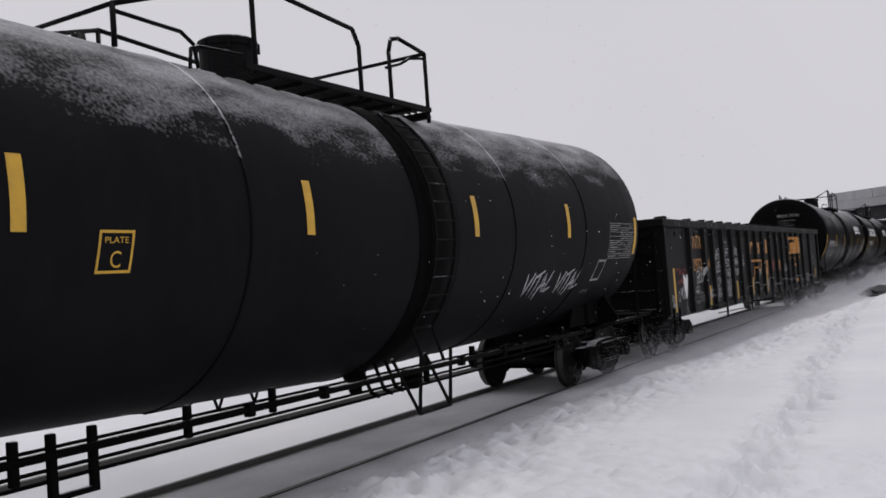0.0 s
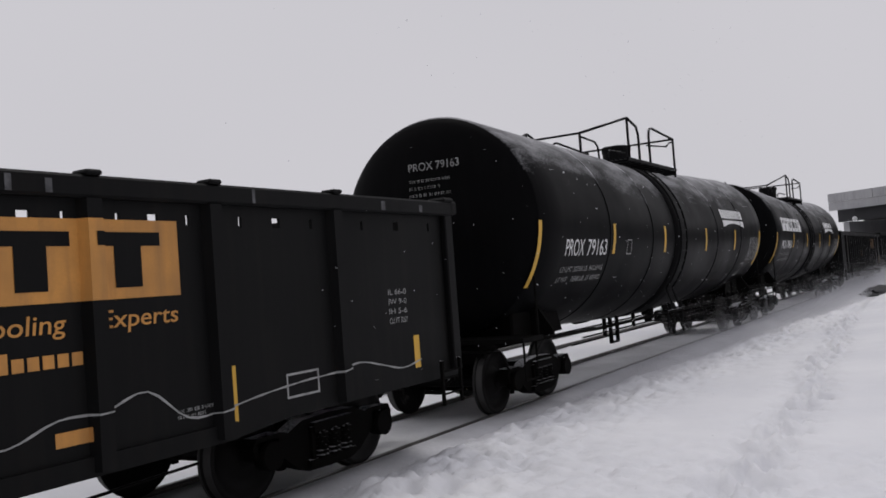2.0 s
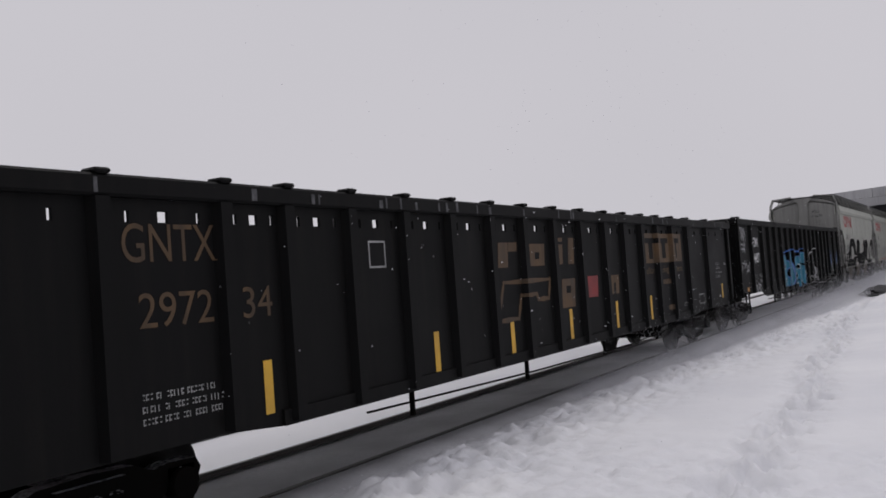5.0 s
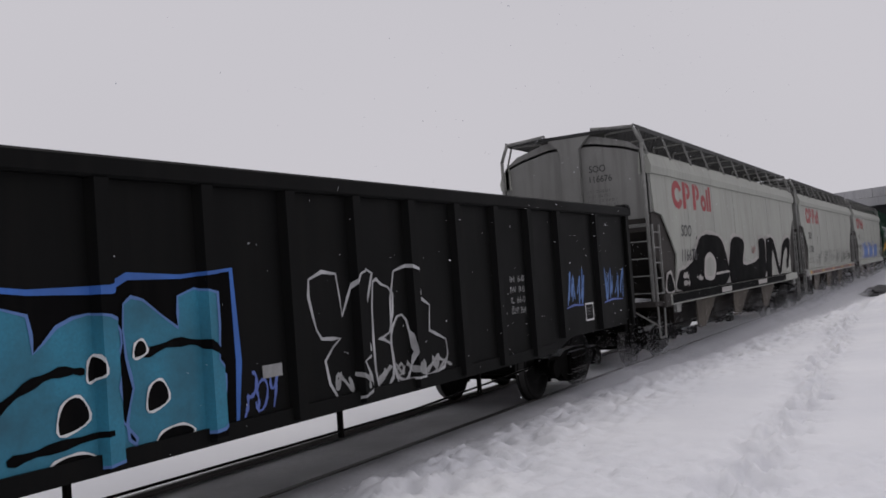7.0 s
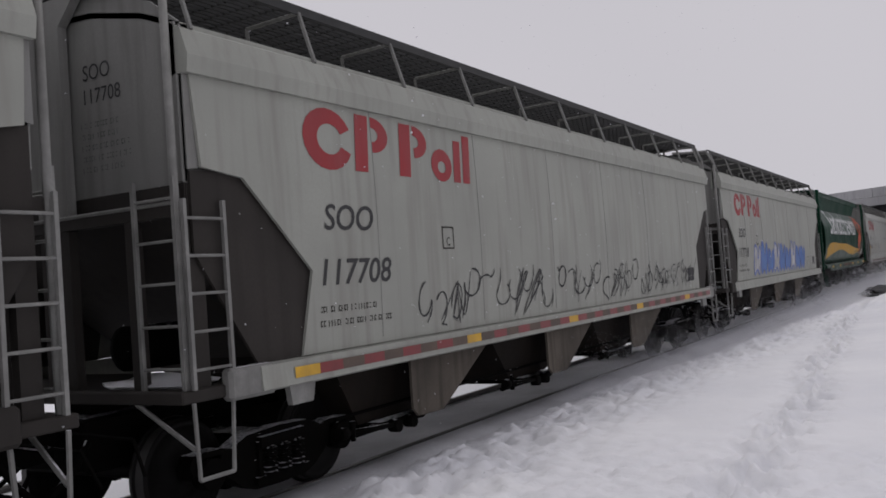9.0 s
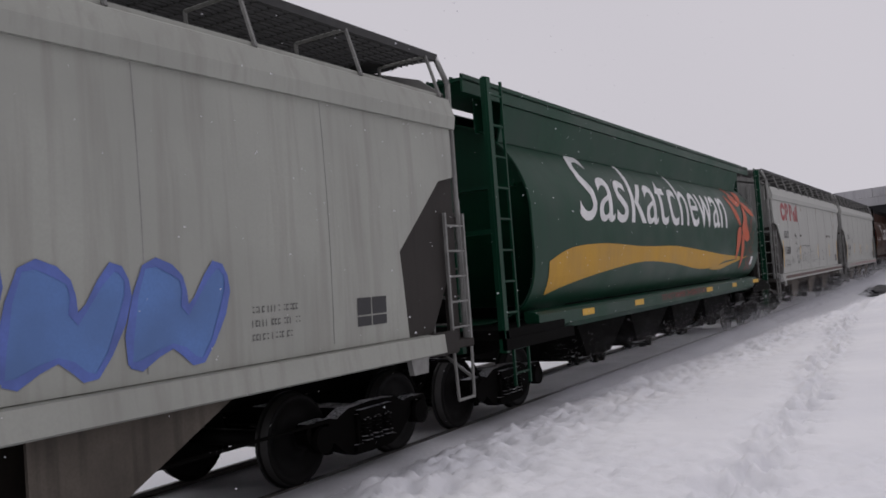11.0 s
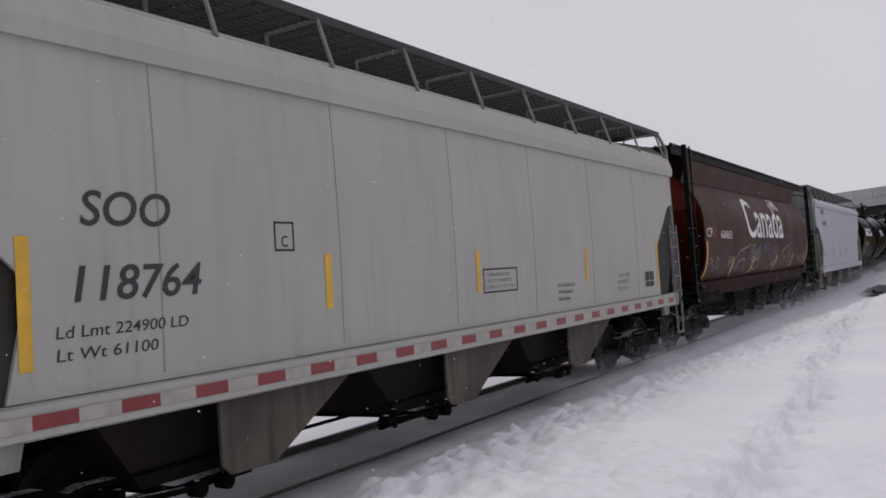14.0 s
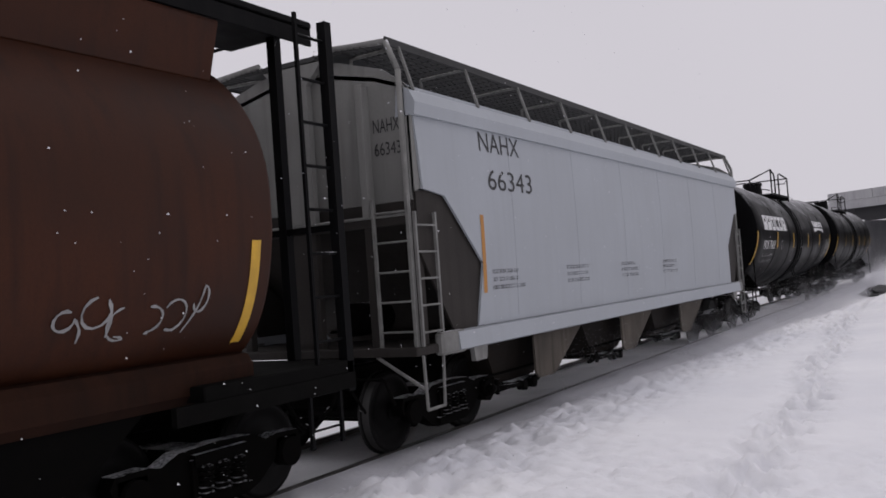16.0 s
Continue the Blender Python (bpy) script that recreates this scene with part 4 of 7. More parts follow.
def tank_car(name, xc, label, dz=0.0, dome=0.45, lad=-0.75, rails=(-3.55, -1.95, -1.3, -0.6, 1.2), paint="tank"):
    car = new_car(name, xc, label, "tank car")
    half = 7.5
    # dished head with a tight knuckle
    prof = [(-half - 0.40, 0.03), (-half - 0.385, 0.4), (-half - 0.34, 0.8), (-half - 0.27, 1.16), (-half - 0.20, 1.37), (-half - 0.12, 1.54), (-half - 0.045, 1.63), (-half, TANK_R)]
    rings = []
    for j in range(1, 24):
        x = -half + 2 * half * j / 24
        if abs(abs(x) - 0.65) > 0.01:
            rings.append((x, TANK_R))
    prof = [(h - 0.2, r) for h, r in prof] + rings + [(-h - 0.1, r) for h, r in prof[::-1]]
    bm = sagged(lathe(bmesh.new(), prof, 64))
    for f in bm.faces:
        if not -half - 0.23 < f.calc_center_median().x < half + 0.03:
            f.material_index = 1
    shell = part("tank_shell", bm, [M[paint], M["tank_head"]], car, "black painted steel shell dusted with snow", at=pose(0, 0, TANK_Z))
    for x in (-4.9, -2.6, 2.4, 4.9):
        part("weld_seam", sagged(lathe(bmesh.new(), [(x - 0.02, TANK_R - 0.01), (x - 0.012, TANK_R + 0.010), (x + 0.012, TANK_R + 0.010), (x + 0.02, TANK_R - 0.01)], 64)), M["seam"], shell)
    # manway, platform and railing on top
    zt, zp = TANK_Z + TANK_R - sag(dome), 4.06
    man = part("manway", lathe(bmesh.new(), [(zt - 0.1, 0.31), (zt + 0.40, 0.31), (zt + 0.41, 0.325), (zt + 0.48, 0.325), (zt + 0.50, 0.30), (zt + 0.52, 0.20)], 26, "z", False), M["black"], car, at=pose(dome, 0, 0))
    bolt = mesh_of("bolt", tube(bmesh.new(), (0, 0, zt + 0.36), (0, 0, zt + 0.47), 0.016, 6), M["black"])
    for k in range(8):
        a = k * math.tau / 8
        part("bolt", bolt, None, man, at=pose(0.33 * math.cos(a), 0.33 * math.sin(a), 0))
    part("valve", lathe(bmesh.new(), [(zt - 0.02, 0.13), (zt + 0.10, 0.13), (zt + 0.11, 0.07), (zt + 0.2, 0.06)], 14, "z"), M["black"], car, at=pose(dome - 1.9, 0.0, 0))
    x0, x1 = rails[1] - 0.15, rails[4]
    for y0, y1 in ((-1.12, -0.55), (0.55, 1.12)):
        bm = bmesh.new()
        for k in range(7):
            yy = y0 + (y1 - y0) * k / 6
            box(bm, x0, x1, yy - 0.012, yy + 0.012, zp - 0.005, zp + 0.03)
        for k in range(9):
            xx = x0 + (x1 - x0) * k / 8
            box(bm, xx - 0.015, xx + 0.015, y0, y1, zp - 0.05, zp - 0.006)
        box(bm, x0 - .02, x1 + .02, -1.14 if y0 < 0 else 1.10, -1.10 if y0 < 0 else 1.14, zp - 0.02, zp + 0.04)
        part("platform", bm, M["black"], car, "black grating walkway")
    part("platform_beam", box(bmesh.new(), x1 - 0.05, x1 + 0.03, -1.12, 1.12, zp - 0.10, zp - 0.052), M["black"], car)
    ra, rb, rc, rd, re = rails
    for y in (-1.1, 1.1):
        part("handrail", pipe(bmesh.new(), [(re, y, zp - 0.15), (re, y, zp + 0.72), (rd + 0.22, y, zp + 0.80), (rd + 0.06, y, zp + 0.76), (rd, y, zp + 0.6), (rd, y, zp - 0.05)], 0.026), M["black"], car)
        part("handrail", pipe(bmesh.new(), [(rc, y, zp - 0.05), (rc, y, zp + 0.55), (rc - 0.1, y, zp + 0.72), (rb, y, zp + 0.84), (ra, y * 0.65, zp + 0.42), (ra, y * 0.65, zp + 0.05)], 0.026), M["black"], car)
        part("handrail", pipe(bmesh.new(), [(rb, y, zp + 0.84), (rb, y, zp - 0.05)], 0.026), M["black"], car)
        part("handrail", pipe(bmesh.new(), [(ra, y * 0.65, zp + 0.36), (ra + 0.75, y * 0.65, zp + 0.33), (ra + 0.90, y * 0.65, zp + 0.24), (ra + 0.94, y * 0.65, zp + 0.02)], 0.02), M["black"], car)
        part("handrail", pipe(bmesh.new(), [(rb - 0.62, y * 0.8, zp - 0.05), (rb - 0.60, y * 0.8, zp + 0.13), (rb - 0.50, y * 0.8, zp + 0.17), (rb - 0.10, y * 0.95, zp + 0.13)], 0.018), M["black"], car)
        part("handrail", pipe(bmesh.new(), [(re, y, zp + 0.66), (re - 0.35, y, zp + 0.60), (re - 0.55, y, zp + 0.50), (rd, y * 0.95, zp + 0.42)], 0.018), M["black"], car)
    part("handrail", pipe(bmesh.new(), [(re, -1.1, zp + 0.72), (re, 1.1, zp + 0.72)], 0.024), M["black"], car)
    part("handrail", pipe(bmesh.new(), [(ra, -0.7, zp + 0.42), (ra, 0.7, zp + 0.42)], 0.022), M["black"], car)
    part("insulation_band", sagged(lathe(bmesh.new(), [(lad - 0.45, TANK_R - 0.02), (lad - 0.43, TANK_R + 0.012), (lad + 0.43, TANK_R + 0.012), (lad + 0.45, TANK_R - 0.02)], 64)), M["tank_head"], shell)
    # ladder that follows the shell
    for sd in (-1, 1):
        bm = bmesh.new()
        path = []
        for k in range(14):
            a = math.radians(52 - k * 92 / 13)
            path.append(((TANK_R + 0.07) * math.cos(a) * sd, TANK_Z - sag(lad) + (TANK_R + 0.07) * math.sin(a)))
        path.append((1.45 * sd, 1.02))
        for dx in (-0.21, 0.21):
            pipe(bm, [(lad + dx, y, z) for y, z in path], 0.02, 6)
        for (ya, za), (yb, zb) in zip(path, path[1:]):
            tube(bm, (lad - 0.21, ya, za), (lad + 0.21, ya, za), 0.013, 6)
        part("ladder", bm, M["black"], car)
        for dx in (-0.5, 0.15):
            part("step_brace", pipe(bmesh.new(), [(lad + dx - 0.3, 1.42 * sd, 1.15), (lad + dx + 0.05, 1.5 * sd, 0.52), (lad + dx + 0.28, 1.42 * sd, 1.15)], 0.022, 6), M["black"], car)
        part("step", pipe(bmesh.new(), [(lad - 0.45, 1.5 * sd, 0.52), (lad + 0.2, 1.5 * sd, 0.52)], 0.022, 6), M["black"], car)
    # under frame: stub sills, side rail, rods
    for s in (-1, 1):
        bm = bmesh.new()
        box(bm, min(5.2 * s, 8.1 * s), max(5.2 * s, 8.1 * s), -0.26, 0.26, 0.80, 1.40, 0.02)
        box(bm, min(6.3 * s, 7.5 * s), max(6.3 * s, 7.5 * s), -1.0, 1.0, 1.0, 1.42, 0.03)
        box(bm, min(7.5 * s, 8.05 * s), max(7.5 * s, 8.05 * s), -0.75, 0.75, 0.72, 1.018, 0.03)
        slab(bm, [(-1.35, 0.98), (1.35, 0.98), (1.35, 1.10), (0.95, 1.72), (0.6, 1.50), (-0.6, 1.50), (-0.95, 1.72), (-1.35, 1.10)], 6.80 * s, 6.88 * s, "x")
        part("stub_sill", bm, M["under"], car)
        bm = bmesh.new()
        box(bm, min(7.55 * s, 8.2 * s), max(7.55 * s, 8.2 * s), -1.5, 1.5, 1.02, 1.08)
        for y in (-1.45, 1.45):
            pipe(bm, [(7.6 * s, y, 1.05), (7.6 * s, y, 2.05), (7.6 * s, y * 0.8, 2.15), (7.6 * s, -y * 0.0, 2.15)], 0.018, 6)
            pipe(bm, [(8.1 * s, y, 0.5), (8.1 * s, y, 1.05)], 0.016, 6)
            pipe(bm, [(7.7 * s, y, 0.5), (7.7 * s, y, 1.05)], 0.016, 6)
            pipe(bm, [(7.7 * s, y, 0.5), (8.1 * s, y, 0.5)], 0.016, 6)
        part("end_platform", bm, M["platform"], car)
    bm = bmesh.new()
    pipe(bm, [(-8.1, -1.46, 1.04), (-5.2, -1.46, 0.98), (5.2, -1.46, 0.98), (8.1, -1.46, 1.04)], 0.03, 7)
    part("side_rail", bm, M["under"], car)
    for y, z in ((-1.30, 0.86), (-1.1, 0.74), (-0.8, 0.92)):
        part("brake_rod", pipe(bmesh.new(), [(-5.6, y, z), (5.6, y, z)], 0.016, 6), M["under"], car)
    for k, x in enumerate((-4.6, -3.1, -2.1, 0.5, 1.6, 3.0, 4.4)):
        part("rod_hanger", box(bmesh.new(), x - 0.03, x + 0.03, -1.33, -1.27, 0.80 + 0.04 * (k % 3), 1.1, 0.008), M["under"], car)
        if k == 0:
            part("rod_hanger", box(bmesh.new(), x + 0.25, x + 0.31, -1.33, -1.27, 0.66, 1.1, 0.008), M["under"], car)
            part("rod_hanger", box(bmesh.new(), x + 0.58, x + 0.64, -1.33, -1.27, 0.66, 1.1, 0.008), M["under"], car)
            part("hanger_foot", box(bmesh.new(), x + 0.25, x + 0.64, -1.32, -1.28, 0.64, 0.68), M["under"], car)
        else:
            part("pipe_clamp", box(bmesh.new(), x + 0.5, x + 0.58, -1.5, -1.42, 0.92, 1.04, 0.01), M["under"], car)
    for x in (-0.35, -0.1, 0.12):
        part("valve_pipe", pipe(bmesh.new(), [(x, -1.0, 1.1), (x, -1.12, 0.80), (x + 0.12, -1.14, 0.74)], 0.022, 6), M["under"], car)
    part("valve_body", box(bmesh.new(), 0.3, 0.52, -1.25, -1.05, 0.74, 0.96, 0.03), M["under"], car)
    for x in (-6.1, 6.1):
        part("sill_gusset", slab(bmesh.new(), [(x - 0.5, 1.0), (x + 0.5, 1.0), (x + 0.25, 1.5), (x - 0.25, 1.5)], -0.95, -0.92), M["under"], car)
    bm = bmesh.new()
    lathe(bm, [(-0.9, 0.1), (-0.85, 0.16), (-0.3, 0.16), (-0.25, 0.1)], 16)
    part("brake_cylinder", bm, M["under"], car, at=pose(-1.4, 0.2, 1.02))
    part("bottom_outlet", lathe(bmesh.new(), [(0.70, 0.05), (0.73, 0.08), (0.84, 0.08), (0.88, 0.13), (1.3, 0.2)], 16, "z", False), M["under"], car, at=pose(0.2, -0.5, 0))
    for s in (-1, 1):
        add_truck(car, 6.85 * s)
    add_ends(car, 8.2, 0.68)
    # reflector strips and stencils
    rnd_side = tank_side()
    for x in (-4.70, -1.83, 1.32, 4.2):
        decal("reflector", rects([(x - 0.055, x + 0.055, 2.18 + dz, 2.68 + dz)]), M["yellow"], car, rnd_side, "yellow reflector strip")
    for x in (-7.70, 7.24):
        decal("reflector", rects([(x - 0.055, x + 0.055, 1.75 + dz * 1.6, 2.68 + dz * 0.5)]), M["yellow"], car, rnd_side, "yellow reflector strip")
    decal("test_chart", chart_bm(5.95, 1.90 + dz * 0.8, 1.18, 0.58), M["faded"], car, rnd_side, "white stencilled inspection chart")
    decal("plate_box", ring_box(5.5, 1.50 + dz, 0.36, 0.33, 0.03, 0.25), M["faded"], car, rnd_side)
    decal("small_lettering", small_print(5.35, 1.32 + dz, 0.35, 1, 0.05, 8), M["faded"], car, rnd_side)
    decal("end_print", small_print(-0.2, 3.38, 0.7, 4, 0.04, 9, 2.6), M["faded"], car, on_end(-half - 0.60), strips=False)
    return car


def chart_bm(x, z, w, h):
    rows = []
    for k in range(9):
        rows.append((x, x + w, z + h * k / 8 - 0.004, z + h * k / 8 + 0.004))
    for u in (0, 0.45, 0.65, 0.82, 1.0):
        for k in range(8):
            rows.append((x + u * w - 0.004, x + u * w + 0.004, z + h * k / 8 + 0.007, z + h * (k + 1) / 8 - 0.007))
    rnd = random.Random(3)
    for k in range(8):
        for a, b in ((0.03, 0.42), (0.48, 0.62), (0.68, 0.79), (0.85, 0.97)):
            if rnd.random() < 0.85:
                rows.append((x + a * w, x + (a + (b - a) * rnd.uniform(0.6, 1)) * w, z + h * (k + 0.4) / 8, z + h * (k + 0.58) / 8))
    return rects(rows)


def tank_letters(car, number, name_block, dark=False):
    side = tank_side()
    if name_block:                              # lessor's name in six white blocks
        for k in range(6):
            hole = ((0.3, 0.7, 0.55, 0.78), (0.3, 0.7, 0.55, 0.78), (0.3, 0.7, 0.25, 0.75), (0.3, 0.98, 0.25, 0.75), (0.3, 0.7, 0.25, 0.75), (0.3, 0.7, 0.55, 0.78))[k]
            decal("lettering", poly_bm(block(-6.70 + k * 0.62, 2.73, 0.54, 0.44, 0.0, hole)), M["white"], car, side, "white lettering block")
    if number:
        decal("reporting_mark", text_bm("PROX", -6.74, 2.17, 0.72, 0.26), M["white"], car, side, "white stencilled letters")
        decal("car_number", text_bm(number, -5.88, 2.17, 0.84, 0.26), M["white"], car, side, "white stencilled number")
        if number == "79163":
            for z, words, w in ((1.93, "LD LMT 207500 LB  94 250 KG", 1.7), (1.78, "LT WT    78500 LB  35 430 KG", 1.7)):
                decal("small_lettering", text_bm(words, -6.75, z, w, 0.08), M["faded"], car, side, "white stencilled line")
        else:
            decal("small_lettering", small_print(-6.75, 1.95, 1.7, 2, 0.07, 4, 2.4), M["faded"], car, side)
        decal("reporting_mark", text_bm("PROX " + number, -0.2, 3.55, 0.85, 0.12), M["faded"], car, on_end(-8.09), strips=False)
        decal("small_lettering", small_print(-1.2, 3.42, 0.75, 3, 0.045, 6), M["faded"], car, side)
        # shipper's name: a white bar over a swoosh
        nm = []
        for k in range(10):
            nm.append((3.05 + k * 0.225, 3.05 + k * 0.225 + 0.185, 2.96 - 0.0 * k, 3.18))
        decal("lettering", rects(nm), M["white"], car, side, "white lettering blocks")
        top = [(3.07 + 2.2 * k / 12, 2.91) for k in range(13)]
        bot = [(3.07 + 2.2 * k / 12, 2.74 + 0.10 * math.sin(math.pi * k / 12)) for k in range(13)]
        decal("swoosh", poly_bm([top + bot[::-1]]), M["white"], car, side, "white curved underline")
    decal("plate_box", ring_box(-4.05, 2.16, 0.24, 0.26, 0.02), M["faded"], car, side)


# ---- covered hopper with flat sides ----
def side_profile(z):
    """Half width of the gently bowed side at height z."""
    return 1.55 + 0.035 * math.sin(max(0, min(1, (z - 1.3) / 2.8)) * math.pi)


def bowed(off):
    def f(u, v):
        return (u, -side_profile(v) - off, v)
    return f


def bay_bm(cx, a0, a1, top, low, wide, foot, half_foot):
    bm = bmesh.new()
    t = [bm.verts.new((cx + dx, dy, top)) for dx, dy in ((-a0, -wide), (a1, -wide), (a1, wide), (-a0, wide))]
    b = [bm.verts.new((cx + dx, dy, low)) for dx, dy in ((-half_foot, -foot), (half_foot, -foot), (half_foot, foot), (-half_foot, foot))]
    for k in range(4):
        bm.faces.new((t[k], t[(k + 1) % 4], b[(k + 1) % 4], b[k]))
    bm.faces.new(b), bm.faces.new(t[::-1])
    bmesh.ops.recalc_face_normals(bm, faces=bm.faces[:])
    return bm


def gate_bm(cx, wide, z):
    """Sliding gate under a bay, with its pinion bars and knobs."""
    bm = box(bmesh.new(), cx - 0.45, cx + 0.45, -wide, wide, z, z + 0.08, 0.02)
    for y, dz in ((-wide - 0.05, 0.10), (-wide + 0.05, 0.02)):
        tube(bm, (cx - 1.15, y, z + dz), (cx - 0.2, y, z + 0.03), 0.028, 7)
    tube(bm, (cx - 1.24, -wide - 0.05, z + 0.10), (cx - 1.13, -wide - 0.05, z + 0.10), 0.062, 10)
    tube(bm, (cx - 1.02, -wide - 0.05, z), (cx - 1.02, -wide - 0.05, z + 0.2), 0.03, 7)
    for x in (-0.25, 0.05):
        tube(bm, (cx + x, -wide - 0.1, z + 0.02), (cx + x, -wide + 0.02, z + 0.02), 0.07, 10)
    return bm


def hopper_car(name, xc, label, body, stripes, half=8.0):
    car = new_car(name, xc, label, "covered hopper")
    m = M[body]
    z0, z1, zc = 1.36, 3.86, 4.10
    outline = [(-half + 0.05, 3.86), (-half + 0.12, 2.98), (-half + 0.58, 2.92), (-half + 1.42, 2.12), (-half + 1.24, 1.36),
               (half - 1.20, 1.36), (half - 1.32, 2.28), (half - 0.42, 3.08), (half - 0.10, 3.14), (half - 0.05, 3.86)]
    for s in (-1, 1):
        bm = poly_bm([outline])
        for x in [k * 1.0 for k in range(-7, 8)]:
            bmesh.ops.bisect_plane(bm, geom=bm.verts[:] + bm.edges[:] + bm.faces[:], plane_co=(x, 0, 0), plane_no=(1, 0, 0))
        lay(bm, bowed(0.0))
        ex = bmesh.ops.extrude_face_region(bm, geom=bm.faces[:])
        for g in ex["geom"]:
            if isinstance(g, bmesh.types.BMVert):
                g.co.y += 0.03
        bmesh.ops.recalc_face_normals(bm, faces=bm.faces[:])
        if s > 0:
            bmesh.ops.scale(bm, vec=(1, -1, 1), verts=bm.verts[:])
            bmesh.ops.reverse_faces(bm, faces=bm.faces[:])
        part("side_sheet", bm, m, car)
        # top side plate: a bulging band along the eaves
        w = 1.56
        bm = bmesh.new()
        zb = 3.80 if body == "hopper3" else 3.72
        slab(bm, [(s * (w + 0.05), zb), (s * (w + 0.07), zb + 0.14), (s * w, 4.08), (s * (w - 0.16), 4.17), (s * (w - 0.2), zb)], -half, half, "x")
        part("top_side_plate", bm, m, car)
    for x in (-5.5, -3.3, -1.1, 1.1, 3.3, 5.5):
        bm = bmesh.new()
        for k in range(8):
            za, zb = 1.42 + k * 0.3, 1.42 + (k + 1) * 0.3
            ya, yb = side_profile(za), side_profile(zb)
            v = [bm.verts.new(p) for p in ((x - 0.008, -ya - 0.001, za), (x, -ya - 0.006, za), (x + 0.008, -ya - 0.001, za), (x - 0.008, -yb - 0.001, zb), (x, -yb - 0.006, zb), (x + 0.008, -yb - 0.001, zb))]
            bm.faces.new((v[0], v[1], v[4], v[3])), bm.faces.new((v[1], v[2], v[5], v[4]))
        part("sheet_seam", bm, M["sheet_line"] if body != "hopper3" else m, car)
    # roof
    bm = bmesh.new()
    prof = [(-1.50, 4.15), (-1.1, 4.30), (-0.5, 4.43), (0, 4.46), (0.5, 4.43), (1.1, 4.30), (1.50, 4.15)]
    slab(bm, prof + [(y, z - 0.05) for y, z in prof[::-1]], -half + 0.02, half - 0.02, "x")
    part("roof", bm, m, car)
    part("hatch_trough", box(bmesh.new(), -half + 0.8, half - 0.8, -0.3, 0.3, 4.42, 4.60, 0.03), m, car)
    # running boards on brackets
    for s in (-1, 1):
        bm = bmesh.new()
        y0, y1 = (0.36 * s, 1.36 * s)
        for k in range(13):
            y = y0 + (y1 - y0) * k / 12
            box(bm, -half - 0.12, half + 0.12, y - 0.010, y + 0.010, 4.625, 4.67)
        for k in range(70):
            x = -half - 0.1 + (2 * half + 0.2) * k / 69
            box(bm, x - 0.008, x + 0.008, min(y0, y1), max(y0, y1), 4.635, 4.655)
        box(bm, -half - 0.12, half + 0.12, min(y1, y1 + .02 * s), max(y1, y1 + .02 * s), 4.60, 4.69)
        part("running_board", bm, M["grate"], car, "dark steel grating walkway")
        me = mesh_of("bracket", pipe(bmesh.new(), [(0, 1.53, 4.10), (0, 1.37, 4.62), (0, 0.7, 4.60), (0, 0.72, 4.28)], 0.022, 5), M["galv"])
        for k in range(11):
            part("bracket", me, None, car, at=pose(-half + 0.15 + (2 * half - 0.3) * k / 10, 0, 0, 0, 0, 0 if s > 0 else 180))
    for s in (-1, 1):
        x = half * s
        e = []
        # end sheet above, slope sheet below it leaning in to the hopper
        gable = [(-1.5, 2.86), (1.5, 2.86), (1.5, 4.16), (1.2, 4.38), (0.6, 4.56), (0.34, 4.605), (-0.34, 4.605), (-0.6, 4.56), (-1.2, 4.38), (-1.5, 4.16)]
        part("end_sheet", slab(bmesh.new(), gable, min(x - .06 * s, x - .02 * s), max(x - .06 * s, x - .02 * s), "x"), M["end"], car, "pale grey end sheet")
        # below the pale sheet, end parts take a grey darkened for shade and grime
        part("lower_end_sheet", box(bmesh.new(), min(x - .06 * s, x - .022 * s), max(x - .06 * s, x - .022 * s), -1.5, 1.5, 2.6, 2.858), M["slope"], car, "grimy grey end sheet, shade in its colour")
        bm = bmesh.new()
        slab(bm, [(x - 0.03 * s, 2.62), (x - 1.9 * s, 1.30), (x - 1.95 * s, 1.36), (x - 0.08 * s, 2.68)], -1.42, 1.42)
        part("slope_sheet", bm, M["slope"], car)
        for sd in (-1, 1):
            bm = bmesh.new()
            up = 0.0 if s < 0 else 0.2
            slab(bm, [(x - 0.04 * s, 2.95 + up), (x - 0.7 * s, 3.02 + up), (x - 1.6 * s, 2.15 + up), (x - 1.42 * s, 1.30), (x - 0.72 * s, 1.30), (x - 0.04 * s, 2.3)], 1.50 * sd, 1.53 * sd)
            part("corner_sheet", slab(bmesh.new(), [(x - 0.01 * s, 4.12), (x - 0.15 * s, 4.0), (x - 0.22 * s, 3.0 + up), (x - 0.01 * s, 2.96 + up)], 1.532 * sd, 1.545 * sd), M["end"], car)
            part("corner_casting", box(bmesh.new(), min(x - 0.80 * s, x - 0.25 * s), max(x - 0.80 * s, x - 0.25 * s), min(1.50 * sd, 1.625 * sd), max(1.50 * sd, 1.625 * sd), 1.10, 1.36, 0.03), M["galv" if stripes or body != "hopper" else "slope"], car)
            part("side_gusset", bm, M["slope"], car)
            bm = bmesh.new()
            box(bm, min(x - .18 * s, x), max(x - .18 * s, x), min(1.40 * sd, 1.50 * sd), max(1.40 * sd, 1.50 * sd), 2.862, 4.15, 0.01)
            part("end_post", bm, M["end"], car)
            # lower length of the same post, its shade put into the darker grey
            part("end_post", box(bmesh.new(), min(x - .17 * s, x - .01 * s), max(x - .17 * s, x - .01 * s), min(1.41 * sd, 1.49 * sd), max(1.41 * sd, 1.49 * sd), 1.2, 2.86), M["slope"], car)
            bm = bmesh.new()
            y = 0.95 * sd
